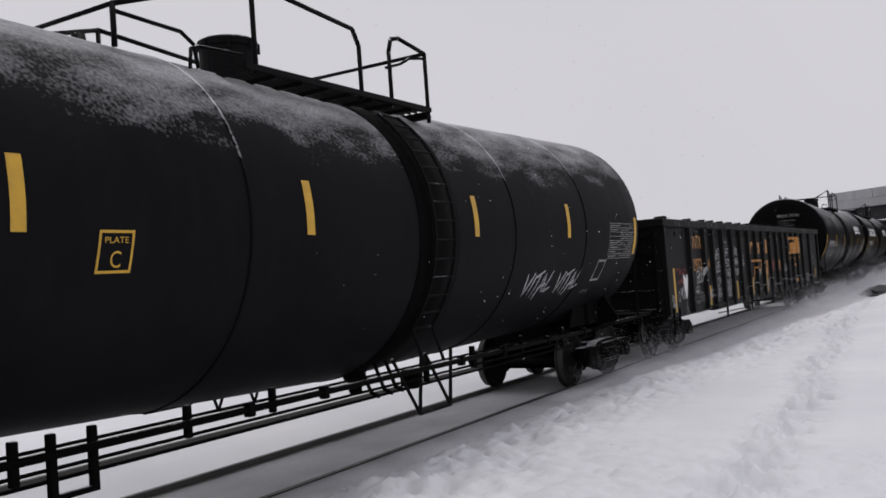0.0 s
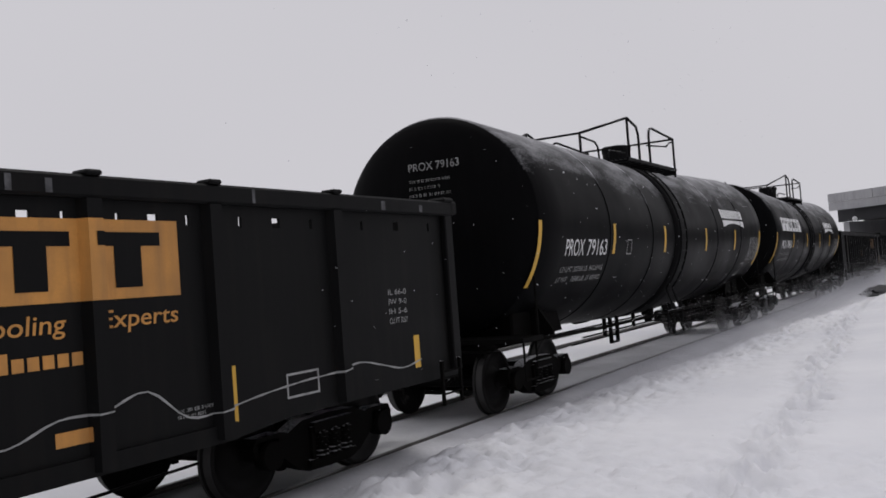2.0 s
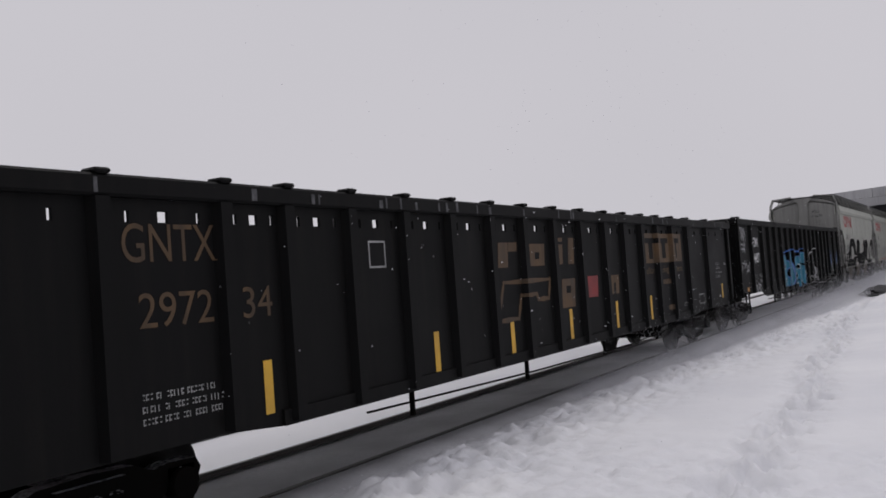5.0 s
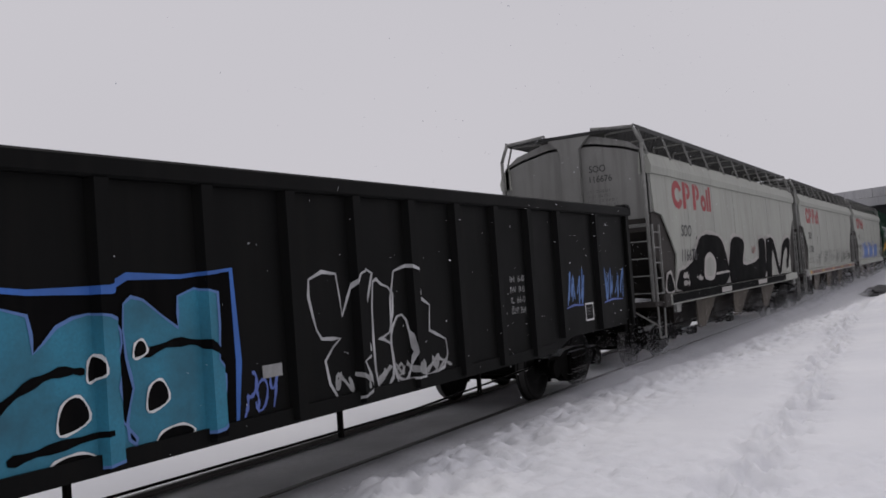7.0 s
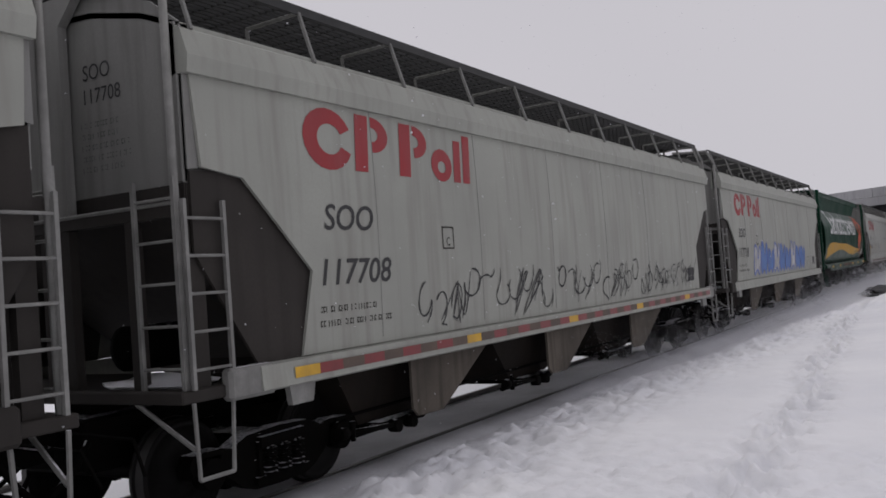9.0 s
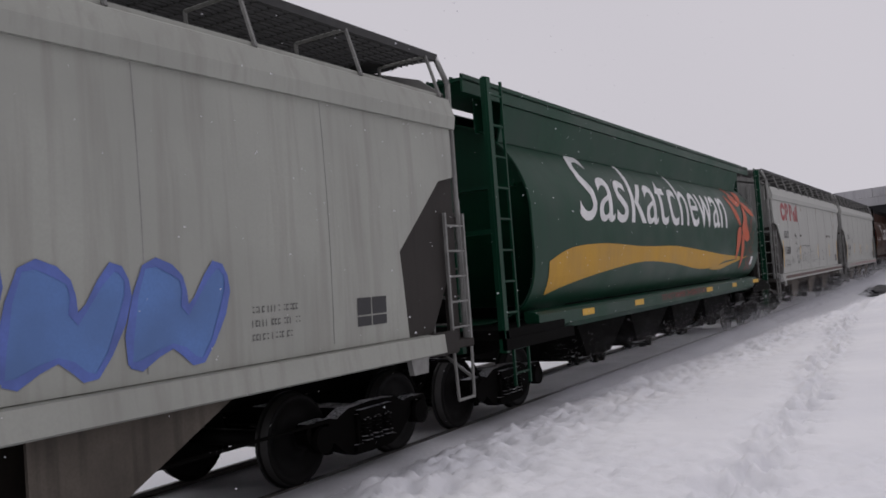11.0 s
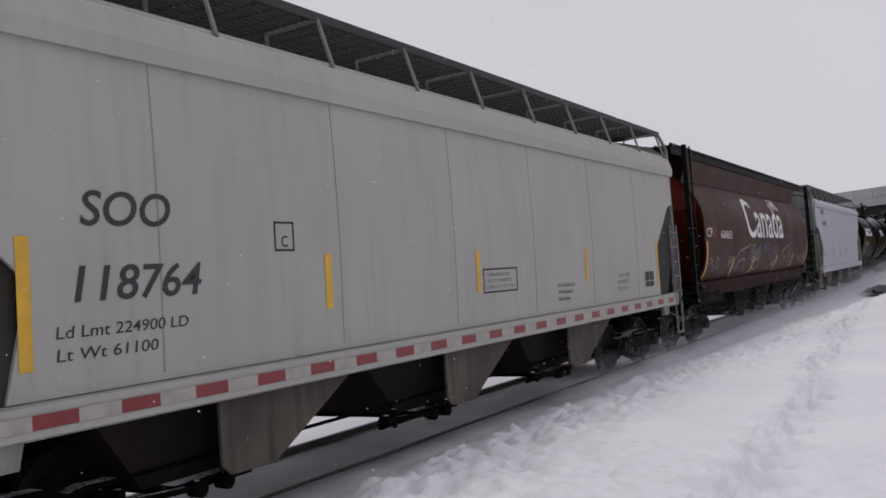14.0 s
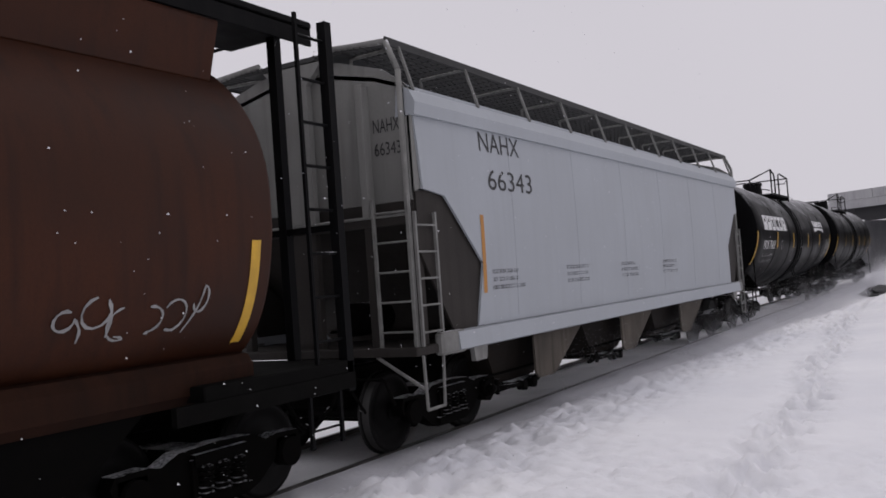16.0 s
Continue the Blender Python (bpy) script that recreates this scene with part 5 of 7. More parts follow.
            box(bm, min(x - .02 * s, x + .12 * s), max(x - .02 * s, x + .12 * s), y - 0.05, y + 0.05, 2.69, 4.22, 0.01)
            if body != "hopper":
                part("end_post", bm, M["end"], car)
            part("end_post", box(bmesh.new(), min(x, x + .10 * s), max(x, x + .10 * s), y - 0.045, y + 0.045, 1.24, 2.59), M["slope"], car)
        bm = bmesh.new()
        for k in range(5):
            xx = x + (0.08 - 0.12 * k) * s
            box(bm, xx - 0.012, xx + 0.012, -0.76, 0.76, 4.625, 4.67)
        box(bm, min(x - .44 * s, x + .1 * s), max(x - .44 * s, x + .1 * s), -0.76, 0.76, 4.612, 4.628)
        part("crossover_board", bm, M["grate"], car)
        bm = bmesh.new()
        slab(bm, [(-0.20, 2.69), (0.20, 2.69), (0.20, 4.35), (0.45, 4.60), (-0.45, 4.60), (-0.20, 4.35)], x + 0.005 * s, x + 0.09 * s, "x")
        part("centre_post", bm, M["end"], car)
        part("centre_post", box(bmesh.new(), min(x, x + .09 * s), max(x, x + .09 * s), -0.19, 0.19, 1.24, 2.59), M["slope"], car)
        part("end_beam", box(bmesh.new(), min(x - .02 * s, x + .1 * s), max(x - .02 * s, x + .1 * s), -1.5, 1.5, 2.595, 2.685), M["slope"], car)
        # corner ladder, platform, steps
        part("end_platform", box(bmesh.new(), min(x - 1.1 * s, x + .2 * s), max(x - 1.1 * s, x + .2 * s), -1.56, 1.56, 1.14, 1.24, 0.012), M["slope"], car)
        if body == "hopper":
            drift = bmesh.new()
            bmesh.ops.create_icosphere(drift, subdivisions=3, radius=1.0)
            for v in drift.verts:
                w = 1 + 0.45 * noise.noise(v.co * 1.7 + Vector((xc, 0, 0)))
                v.co = Vector((x - 0.3 * s + v.co.x * 0.34 * w, -0.75 + v.co.y * 0.62 * w, 1.24 + max(0.0, v.co.z) * 0.07 * w))
            part("snow_drift", drift, M["snow"], car, "snow lying on the end platform")
        ladder(car, x - 0.12 * s, -1.575, 1.24, 2.72, 5, 0.42, "x", "galv", name="side_ladder")
        ladder(car, x + 0.12 * s, -1.28, 1.24, 2.9, 5, 0.46, "y", "galv", name="end_ladder")
        bm = bmesh.new()
        pipe(bm, [(x + 0.10 * s, -1.5, 1.2), (x + 0.10 * s, -1.5, 4.3), (x + 0.10 * s, -1.36, 4.64), (x + 0.1 * s, -0.5, 4.70)], 0.035, 7)
        pipe(bm, [(x + 0.10 * s, 1.5, 1.2), (x + 0.10 * s, 1.5, 4.3), (x + 0.10 * s, 1.36, 4.64), (x + 0.1 * s, 0.5, 4.70)], 0.035, 7)
        pipe(bm, [(x + 0.10 * s, -1.5, 2.7), (x + 0.10 * s, 1.5, 2.7)], 0.018, 6)
        part("grab_iron", bm, M["galv"], car)
        part("step", pipe(bmesh.new(), [(x + 0.10 * s, -1.57, 1.14), (x + 0.08 * s, -1.57, 0.55), (x - 0.28 * s, -1.57, 0.55), (x - 0.32 * s, -1.57, 1.14)], 0.019, 6), M["galv"], car)
        part("step_brace", pipe(bmesh.new(), [(x + 0.16 * s, -1.0, 1.14), (x + 0.09 * s, -1.55, 0.78)], 0.02, 6), M["galv"], car)
        part("brake_unit", lathe(bmesh.new(), [(-0.35, 0.1), (-0.3, 0.2), (0.3, 0.2), (0.35, 0.1)], 14), M["under"], car, at=pose(x - 0.55 * s, -0.4, 1.55))
    # side sill with reflectors
    for s in (-1, 1):
        bm = bmesh.new()
        slab(bm, [(1.48 * s, 1.36), (1.63 * s, 1.34), (1.65 * s, 1.14), (1.60 * s, 1.12), (1.60 * s, 1.28), (1.48 * s, 1.28)], -half + 0.6, half - 0.6, "x")
        part("side_sill", bm, m, car)
    part("centre_sill", box(bmesh.new(), -half, half, -0.22, 0.22, 0.78, 1.13), M["under"], car)
    if stripes == "dull":
        for z in (1.075, 1.005):
            part("sill_pipe", pipe(bmesh.new(), [(-half + 0.9, -1.585, z), (half - 0.9, -1.585, z)], 0.017, 6), M["bay"], car)
        clip = mesh_of("pipe_clip", box(bmesh.new(), -0.025, 0.025, -1.612, -1.56, 0.97, 1.13), M["bay"])
        for k in range(7):
            part("pipe_clip", clip, None, car, at=pose(-half + 1.6 + (2 * half - 3.2) * k / 6, 0, 0))
    for sgn in (-1, 1):
        part("jacking_pad", slab(bmesh.new(), [(half * sgn - 1.30 * sgn, 1.13), (half * sgn - 0.95 * sgn, 1.13), (half * sgn - 0.98 * sgn, 0.96), (half * sgn - 1.26 * sgn, 0.96)], -1.62, -1.56), M["galv"], car)
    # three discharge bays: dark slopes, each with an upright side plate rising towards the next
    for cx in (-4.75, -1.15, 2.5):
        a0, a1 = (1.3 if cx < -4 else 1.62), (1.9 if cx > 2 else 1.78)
        # sloping faces carry their shading in the colour, side plates don't
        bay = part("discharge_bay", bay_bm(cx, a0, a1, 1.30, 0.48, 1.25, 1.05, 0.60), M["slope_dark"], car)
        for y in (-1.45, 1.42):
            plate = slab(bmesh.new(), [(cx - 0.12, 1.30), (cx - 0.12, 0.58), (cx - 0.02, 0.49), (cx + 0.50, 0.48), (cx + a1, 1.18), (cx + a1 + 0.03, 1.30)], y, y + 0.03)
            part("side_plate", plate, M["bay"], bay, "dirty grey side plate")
        part("outlet_gate", gate_bm(cx, 1.24, 0.40), M["under"], bay)
    bm = bmesh.new()
    pipe(bm, [(-5.8, -1.1, 0.62), (5.8, -1.1, 0.62)], 0.02, 6)
    part("brake_rod", bm, M["under"], car)
    if stripes:
        x, k = -half + 1.0, 0
        red, pale, yel = [], [], []
        while x < half - 1.0:
            w = 0.34
            tgt = (yel if k % 9 == 0 else red if k % 2 else pale) if stripes == "mixed" else (red if k % 2 else pale)
            tgt.append((x, x + w, 1.19, 1.285))
            x += w
            k += 1
        dull = stripes == "dull"
        for rows, mm in ((red, "dull_red" if dull else "reflect_red"), (pale, "reflect_white" if stripes == "red" else "dull_tan"), (yel, "yellow")):
            if rows:
                for r in rows:
                    decal("reflector", rects([r]), M[mm], car, flat(-1.653))
    for s in (-1, 1):
        add_truck(car, 6.65 * s)
    add_ends(car, half + 0.2, 0.46)
    return car


HS = bowed(0.005)


def hopper_words(car, marks, half=8.0, brand=True, ink="letter_black", dx=0.0, limits=None):
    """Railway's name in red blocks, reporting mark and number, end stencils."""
    if brand:
        r = M["cpred"]
        def arc(cx, cz, rx, rz, a0, a1, n=18):
            return [(-half + cx + rx * math.cos(math.radians(a0 + (a1 - a0) * i / n)), 3.09 + cz + rz * math.sin(math.radians(a0 + (a1 - a0) * i / n))) for i in range(n + 1)]
        def band(outer, inner):
            return [[outer[i], outer[i + 1], inner[i + 1], inner[i]] for i in range(len(outer) - 1)]
        def bar(x, w, z0, z1):
            lean = 0.10
            return [(-half + x + lean * z0, 3.09 + z0), (-half + x + w + lean * z0, 3.09 + z0), (-half + x + w + lean * z1, 3.09 + z1), (-half + x + lean * z1, 3.09 + z1)]
        shapes = (band(arc(1.78, 0.28, 0.38, 0.30, 24, 336), arc(1.80, 0.28, 0.19, 0.15, 24, 336)),
                  [bar(2.18, 0.22, 0, 0.58)] + band(arc(2.50, 0.395, 0.30, 0.185, 90, -90), arc(2.50, 0.395, 0.12, 0.075, 90, -90)),
                  [bar(2.98, 0.22, 0, 0.58)] + band(arc(3.30, 0.40, 0.28, 0.18, 90, -90), arc(3.30, 0.40, 0.11, 0.07, 90, -90)),
                  band(arc(3.88, 0.18, 0.23, 0.19, 0, 360), arc(3.88, 0.16, 0.09, 0.07, 0, 360)),
                  [bar(4.14, 0.16, 0, 0.50)], [bar(4.36, 0.17, 0, 0.58)])
        for p in shapes:
            decal("lettering", poly_bm(p), r, car, HS, "red lettering shape")
    decal("reporting_mark", text_bm(marks[0], -half + 1.62 + dx, 2.50, 0.80, 0.25, 0.18, 0.011), M[ink], car, HS, "black stencilled letters")
    decal("car_number", text_bm(marks[1], -half + 1.55 + dx, 1.98, 1.15, 0.25, 0.18, 0.011), M[ink], car, HS, "black stencilled number")
    if limits:
        for z, words, w in ((1.74, limits[0], 1.15), (1.59, limits[1], 0.85)):
            decal("small_lettering", text_bm(words, -half + 1.6, z, w, 0.085, 0.1, 0.002), M["letter_black"], car, HS, "black stencilled line")
    else:
        decal("small_lettering", small_print(-half + 1.5, 1.72, 1.1, 2, 0.06, 7, 2.2), M["slope"], car, HS)
    decal("plate_box", ring_box(-half + 3.77, 2.30, 0.26, 0.26, 0.018), M["slope"], car, HS)
    decal("plate_text", text_bm("C", -half + 3.86, 2.34, 0.08, 0.10), M["slope"], car, HS)
    decal("small_lettering", small_print(half - 3.6, 1.78, 0.62, 3, 0.058, 17, 2.0), M["stencil"], car, HS)
    decal("chart", rects([(half - 2.12, half - 1.89, 1.66, 1.83), (half - 1.87, half - 1.62, 1.66, 1.83), (half - 2.12, half - 1.89, 1.55, 1.645), (half - 1.87, half - 1.62, 1.55, 1.645)]), M["letter_black"], car, HS)
    decal("reporting_mark", text_bm(marks[0], 0.36, 3.86, 0.34, 0.14), M[ink], car, on_end(-half + 0.014), strips=False)
    decal("car_number", text_bm(marks[1], 0.36, 3.66, 0.46, 0.13), M[ink], car, on_end(-half + 0.014), strips=False)
    decal("end_print", small_print(0.30, 3.45, 0.55, 5, 0.05, 12, 1.9), M["stencil"], car, on_end(-half + 0.014), strips=False)


# ---- covered hopper with a round body ----
CYL_Z, CYL_RZ, CYL_RY, CYL_LOW, CYL_P = 2.80, 1.47, 1.56, 1.58, 3.5


def end_lean(x, z):
    """The shell's ends lean in a little towards the sill."""
    return -math.copysign(0.12 * max(0.0, min(1.0, (2.5 - z) / 1.0)) * max(0.0, min(1.0, (abs(x) - 6.0) / 1.2)), x)


def cyl_side(off):
    """Onto the round hopper's side, off metres proud."""
    def f(u, v):
        k = max(-0.98, min(0.98, (v - CYL_Z) / (CYL_RZ if v > CYL_Z else CYL_LOW)))
        p = CYL_P if k < 0 else 2.0
        return (u + end_lean(u, v), -CYL_RY * (1 - abs(k) ** p) ** (1 / p) - off, v + off * max(0.0, k))
    return f



def round_hopper(name, xc, label, body, end, board, high_x=7.80, bays=(-4.2, -1.4, 1.4, 4.2), truck_x=7.15):
    car = new_car(name, xc, label, "covered hopper")
    low_x, half = -7.40, 7.45
    prof = [(low_x + 2.2, CYL_RY - 0.03), (low_x, CYL_RY - 0.03), (low_x, CYL_RY), (low_x + 0.02, CYL_RY)]
    prof += [(low_x + (high_x - low_x) * k / 12, CYL_RY) for k in range(1, 12)]
    prof += [(high_x - 0.02, CYL_RY), (high_x, CYL_RY), (high_x, CYL_RY - 0.03), (high_x - 2.2, CYL_RY - 0.03)]
    bm = lathe(bmesh.new(), prof, 72, "x", True, CYL_RZ / CYL_RY, CYL_P, CYL_LOW / CYL_RY)
    for v in bm.verts:
        v.co.x += end_lean(v.co.x, v.co.z + CYL_Z)
    part("body", bm, M[body], car, at=pose(0, 0, CYL_Z))

    def inner(z):
        """Half width of the shell's inside at a height."""
        k = (z - CYL_Z) / ((CYL_RZ if z > CYL_Z else CYL_LOW) - 0.02)
        p = CYL_P if k < 0 else 2.0
        return (CYL_RY - 0.02) * max(0.0, 1 - abs(k) ** p) ** (1 / p)
    for s, xe in ((-1, low_x), (1, high_x)):
        # upright end sheet above, slope sheet running in under it
        bm = bmesh.new()
        prev = None
        rows = [(0.12, 4.22 - 0.97 * k / 8) for k in range(9)] + [(0.12 + 1.75 * k / 8, 3.25 - 1.85 * k / 8) for k in range(1, 9)]
        for d, z in rows:
            w = inner(z)
            cur = [bm.verts.new((xe - d * s, w * u, z)) for u in (-1, 1)]
            if prev:
                bm.faces.new((prev[0], prev[1], cur[1], cur[0]))
            prev = cur
        ex = bmesh.ops.extrude_face_region(bm, geom=bm.faces[:])
        for g in ex["geom"]:
            if isinstance(g, bmesh.types.BMVert):
                g.co.x -= 0.02 * s
        bmesh.ops.recalc_face_normals(bm, faces=bm.faces[:])
        part("end_sheet", bm, M[end], car, "sloping end sheet")
        part("stiffener", box(bmesh.new(), min(xe - .12 * s, xe - .02 * s), max(xe - .12 * s, xe - .02 * s), -1.3, 1.3, 3.2, 3.26), M[end], car)
    zt = CYL_Z + CYL_RZ
    part("hatch_trough", box(bmesh.new(), -half + .3, half - .3, -0.35, 0.35, zt - 0.05, zt + 0.12, 0.03), M[body], car)
    for s in (-1, 1):
        bm = bmesh.new()
        y0, y1 = 0.20 * s, 1.27 * s
        box(bm, -half - 1.15, half + 1.15, min(y1, y1 - .03 * s), max(y1, y1 - .03 * s), zt + 0.10, zt + 0.34)
        for k in range(7):
            y = y0 + (y1 - y0) * k / 6
            box(bm, -half - 1.15, half + 1.15, y - 0.012, y + 0.012, zt + 0.28, zt + 0.32)
        for k in range(70):
            x = -half - 1.12 + (2 * half + 2.24) * k / 69
            box(bm, x - 0.012, x + 0.012, min(y0, y1), max(y0, y1), zt + 0.275, zt + 0.295)
        box(bm, -half, half, min(0.78 * s, 0.80 * s), max(0.78 * s, 0.80 * s), zt - 0.25, zt + 0.26)
        box(bm, -half - 1.14, half + 1.14, min(y0, y1), max(y0, y1), zt + 0.255, zt + 0.27)
        part("running_board", bm, M[board], car, "dark grating walkway along the roof")
        part("fascia_web", slab(bmesh.new(), [(1.075 * s, zt - 0.43), (1.10 * s, zt - 0.41), (1.235 * s, zt + 0.07), (1.235 * s, zt + 0.095), (1.20 * s, zt + 0.095)], -half + 0.1, half - 0.1, "x"), M[body], car)
        me = mesh_of("bracket", slab(bmesh.new(), [(0.78, zt - 0.20), (1.0, zt - 0.33), (1.17, zt + 0.10), (1.22, zt + 0.2), (1.22, zt + 0.25), (0.78, zt + 0.25)], -0.02, 0.02, "x"), M[body])
        for k in range(10):
            part("bracket", me, None, car, at=pose(-half + 0.4 + (2 * half - 0.8) * k / 9, 0, 0, 0, 0, 0 if s > 0 else 180))
    for s in (-1, 1):
        x = high_x if s > 0 else low_x
        bm = bmesh.new()
        for k in range(7):
            xx = x + (0.05 + 0.16 * k) * s
            box(bm, xx - 0.012, xx + 0.012, -1.2, 1.2, zt + 0.27, zt + 0.30)
        part("end_walkway", bm, M[board], car)
        part("end_platform", box(bmesh.new(), min(x - 0.9 * s, x + 1.05 * s), max(x - 0.9 * s, x + 1.05 * s), -1.55, 1.55, 1.12, 1.25, 0.012), M["platform"], car)
        part("snow_cap", box(bmesh.new(), min(x + .2 * s, x + .6 * s), max(x + .2 * s, x + .6 * s), 0.2, 0.9, 1.252, 1.29, 0.015), M["snow"], car, "snow lying on the end platform")
        ladder(car, x + 0.80 * s, -1.50, 1.25, zt + 0.28, 8, 0.48, "x", board, 0.016)
        ladder(car, x + 1.02 * s, 0.9, 1.25, zt + 0.28, 8, 0.48, "y", board, 0.016)
        bm = bmesh.new()
        for y in (-1.50, -0.85, 0.85, 1.5):
            box(bm, x + 1.0 * s - .05, x + 1.0 * s + .05, y - 0.05, y + 0.05, 0.95, zt + 0.27)
        box(bm, x + 1.0 * s - .04, x + 1.0 * s + .04, -1.5, 1.5, 2.5, 2.56)
        part("end_frame", bm, M[board], car)
        ladder(car, x + 0.6 * s, -1.53, 0.5, 1.14, 2, 0.44, "x", board, name="step")
        bm = bmesh.new()
        box(bm, min(x - 1.2 * s, x + 1.05 * s), max(x - 1.2 * s, x + 1.05 * s), -1.56, -1.50, 0.98, 1.13)
        part("end_sill", bm, M["platform"], car)
        part("brake_unit", lathe(bmesh.new(), [(-0.3, 0.1), (-0.25, 0.18), (0.25, 0.18), (0.3, 0.1)], 14), M["under"], car, at=pose(x + 0.45 * s, -0.2, 1.5))
    for s in (-1, 1):
        bm = bmesh.new()
        d = 0.14 if body == "brown" else 0.0
        slab(bm, [((1.30 - d) * s, 1.42 + d * 0.3), ((1.47 - d) * s, 1.40 + d * 0.3), ((1.53 - d) * s, 1.36), ((1.53 - d) * s, 1.18), ((1.46 - d) * s, 1.10), ((1.40 - d) * s, 1.12), ((1.3 - d) * s, 1.3)], -half + 0.1, half - 0.1, "x")
        part("side_sill", bm, M["brown_sill" if body == "brown" else body], car)
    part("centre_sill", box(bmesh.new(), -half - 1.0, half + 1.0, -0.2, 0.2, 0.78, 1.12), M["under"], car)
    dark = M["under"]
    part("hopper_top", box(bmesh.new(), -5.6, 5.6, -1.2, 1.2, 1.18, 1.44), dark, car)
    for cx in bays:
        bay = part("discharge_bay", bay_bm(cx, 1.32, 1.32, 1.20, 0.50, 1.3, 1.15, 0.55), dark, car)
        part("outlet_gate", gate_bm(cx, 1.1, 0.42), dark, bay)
    for s in (-1, 1):
        add_truck(car, truck_x * s)
    add_ends(car, 8.65, 0.42)
    return car


# ---- the train, car by car ----
a = tank_car("tank_car", 8.38, "black tank car dusted with snow, yellow reflector strips, graffiti", 0.26, -1.0, 0.45, (-3.1, -1.8, -0.1, 0.5, 1.3), "tank_blue")
side_a = tank_side()
decal("plate_box", ring_box(-4.12, 2.16, 0.30, 0.30, 0.02, 0.08), M["yellow"], a, side_a, "yellow stencilled frame")
decal("plate_text", text_bm("PLATE", -4.05, 2.37, 0.20, 0.045), M["yellow"], a, side_a)
decal("plate_text", text_bm("C", -4.0, 2.20, 0.09, 0.12), M["yellow"], a, side_a)


def stroke_word(car, x, z, w, h, mat, surf):
    """The word VITAL in single brush strokes."""
    letters = (((0, 1), (0.35, 0.0), (0.9, 1.05)), ((1.15, 0.95), (1.0, 0.05)), ((1.2, 0.8), (2.1, 1.1)), ((1.75, 1.0), (1.55, -0.1)),
               ((2.0, -0.2), (2.45, 1.0), (2.75, 0.1)), ((2.0, 0.3), (2.9, 0.5)), ((3.3, 1.1), (2.95, 0.1), (3.75, 0.3)))
    for k, p in enumerate(letters):
        pts = [(x + w * (u + 0.25 * v) / 4.1, z + h * v) for u, v in p]
        line = [(pa[0] + (pb[0] - pa[0]) * t / 3, pa[1] + (pb[1] - pa[1]) * t / 3) for pa, pb in zip(pts, pts[1:]) for t in range(3)] + [pts[-1]]
        decal("graffiti", ribbon(bmesh.new(), line, 0.036, 0.0005 * k), mat, car, surf, "white sprayed stroke")


stroke_word(a, 2.9, 1.64, 1.05, 0.30, M["spray_white"], side_a)
stroke_word(a, 4.05, 1.64, 1.0, 0.30, M["spray_white"], side_a)

posts = [-8.45, -7.25, -6.47, -5.53, -4.55, -3.56, -2.57, -1.6, -0.6, 0.45, 1.5, 2.45, 3.42, 4.37, 5.35, 6.5, 8.1]
g1 = gondola("gondola_car", 27.95, 10.3, 2.85, "black open gondola with orange lettering and white graffiti", "gon", posts, True, True, 0.84)
railgon_lettering(g1, 27.95, True, posts)

b = tank_car("tank_car", 48.25, "black tank car with white stencils, snow on its top")
tank_letters(b, "79163", False)
c = tank_car("tank_car", 65.95, "black tank car with large white lettering, snow on its top")
tank_letters(c, "78431", True)
decal("lettering", text_bm("CAUTION", -0.9, 3.55, 0.75, 0.14), M["faded"], c, tank_side())
decal("lettering", text_bm("NITROGEN BLANKET", -1.2, 3.33, 1.5, 0.14), M["faded"], c, tank_side())

g2 = gondola("gondola_car", 85.25, 10.3, 2.87, "black open gondola with orange lettering and emblem", "gon", posts, True, True, 0.84)
railgon_lettering(g2, 27.95, False, posts)
tc_posts = [-8.56] + [-7.03 + 1.0 * k for k in range(15)] + [8.53]
g3 = gondola("gondola_car", 106.80, 10.15, 3.0, "dark grey open gondola with blue and white graffiti", "gon2", tc_posts, False)


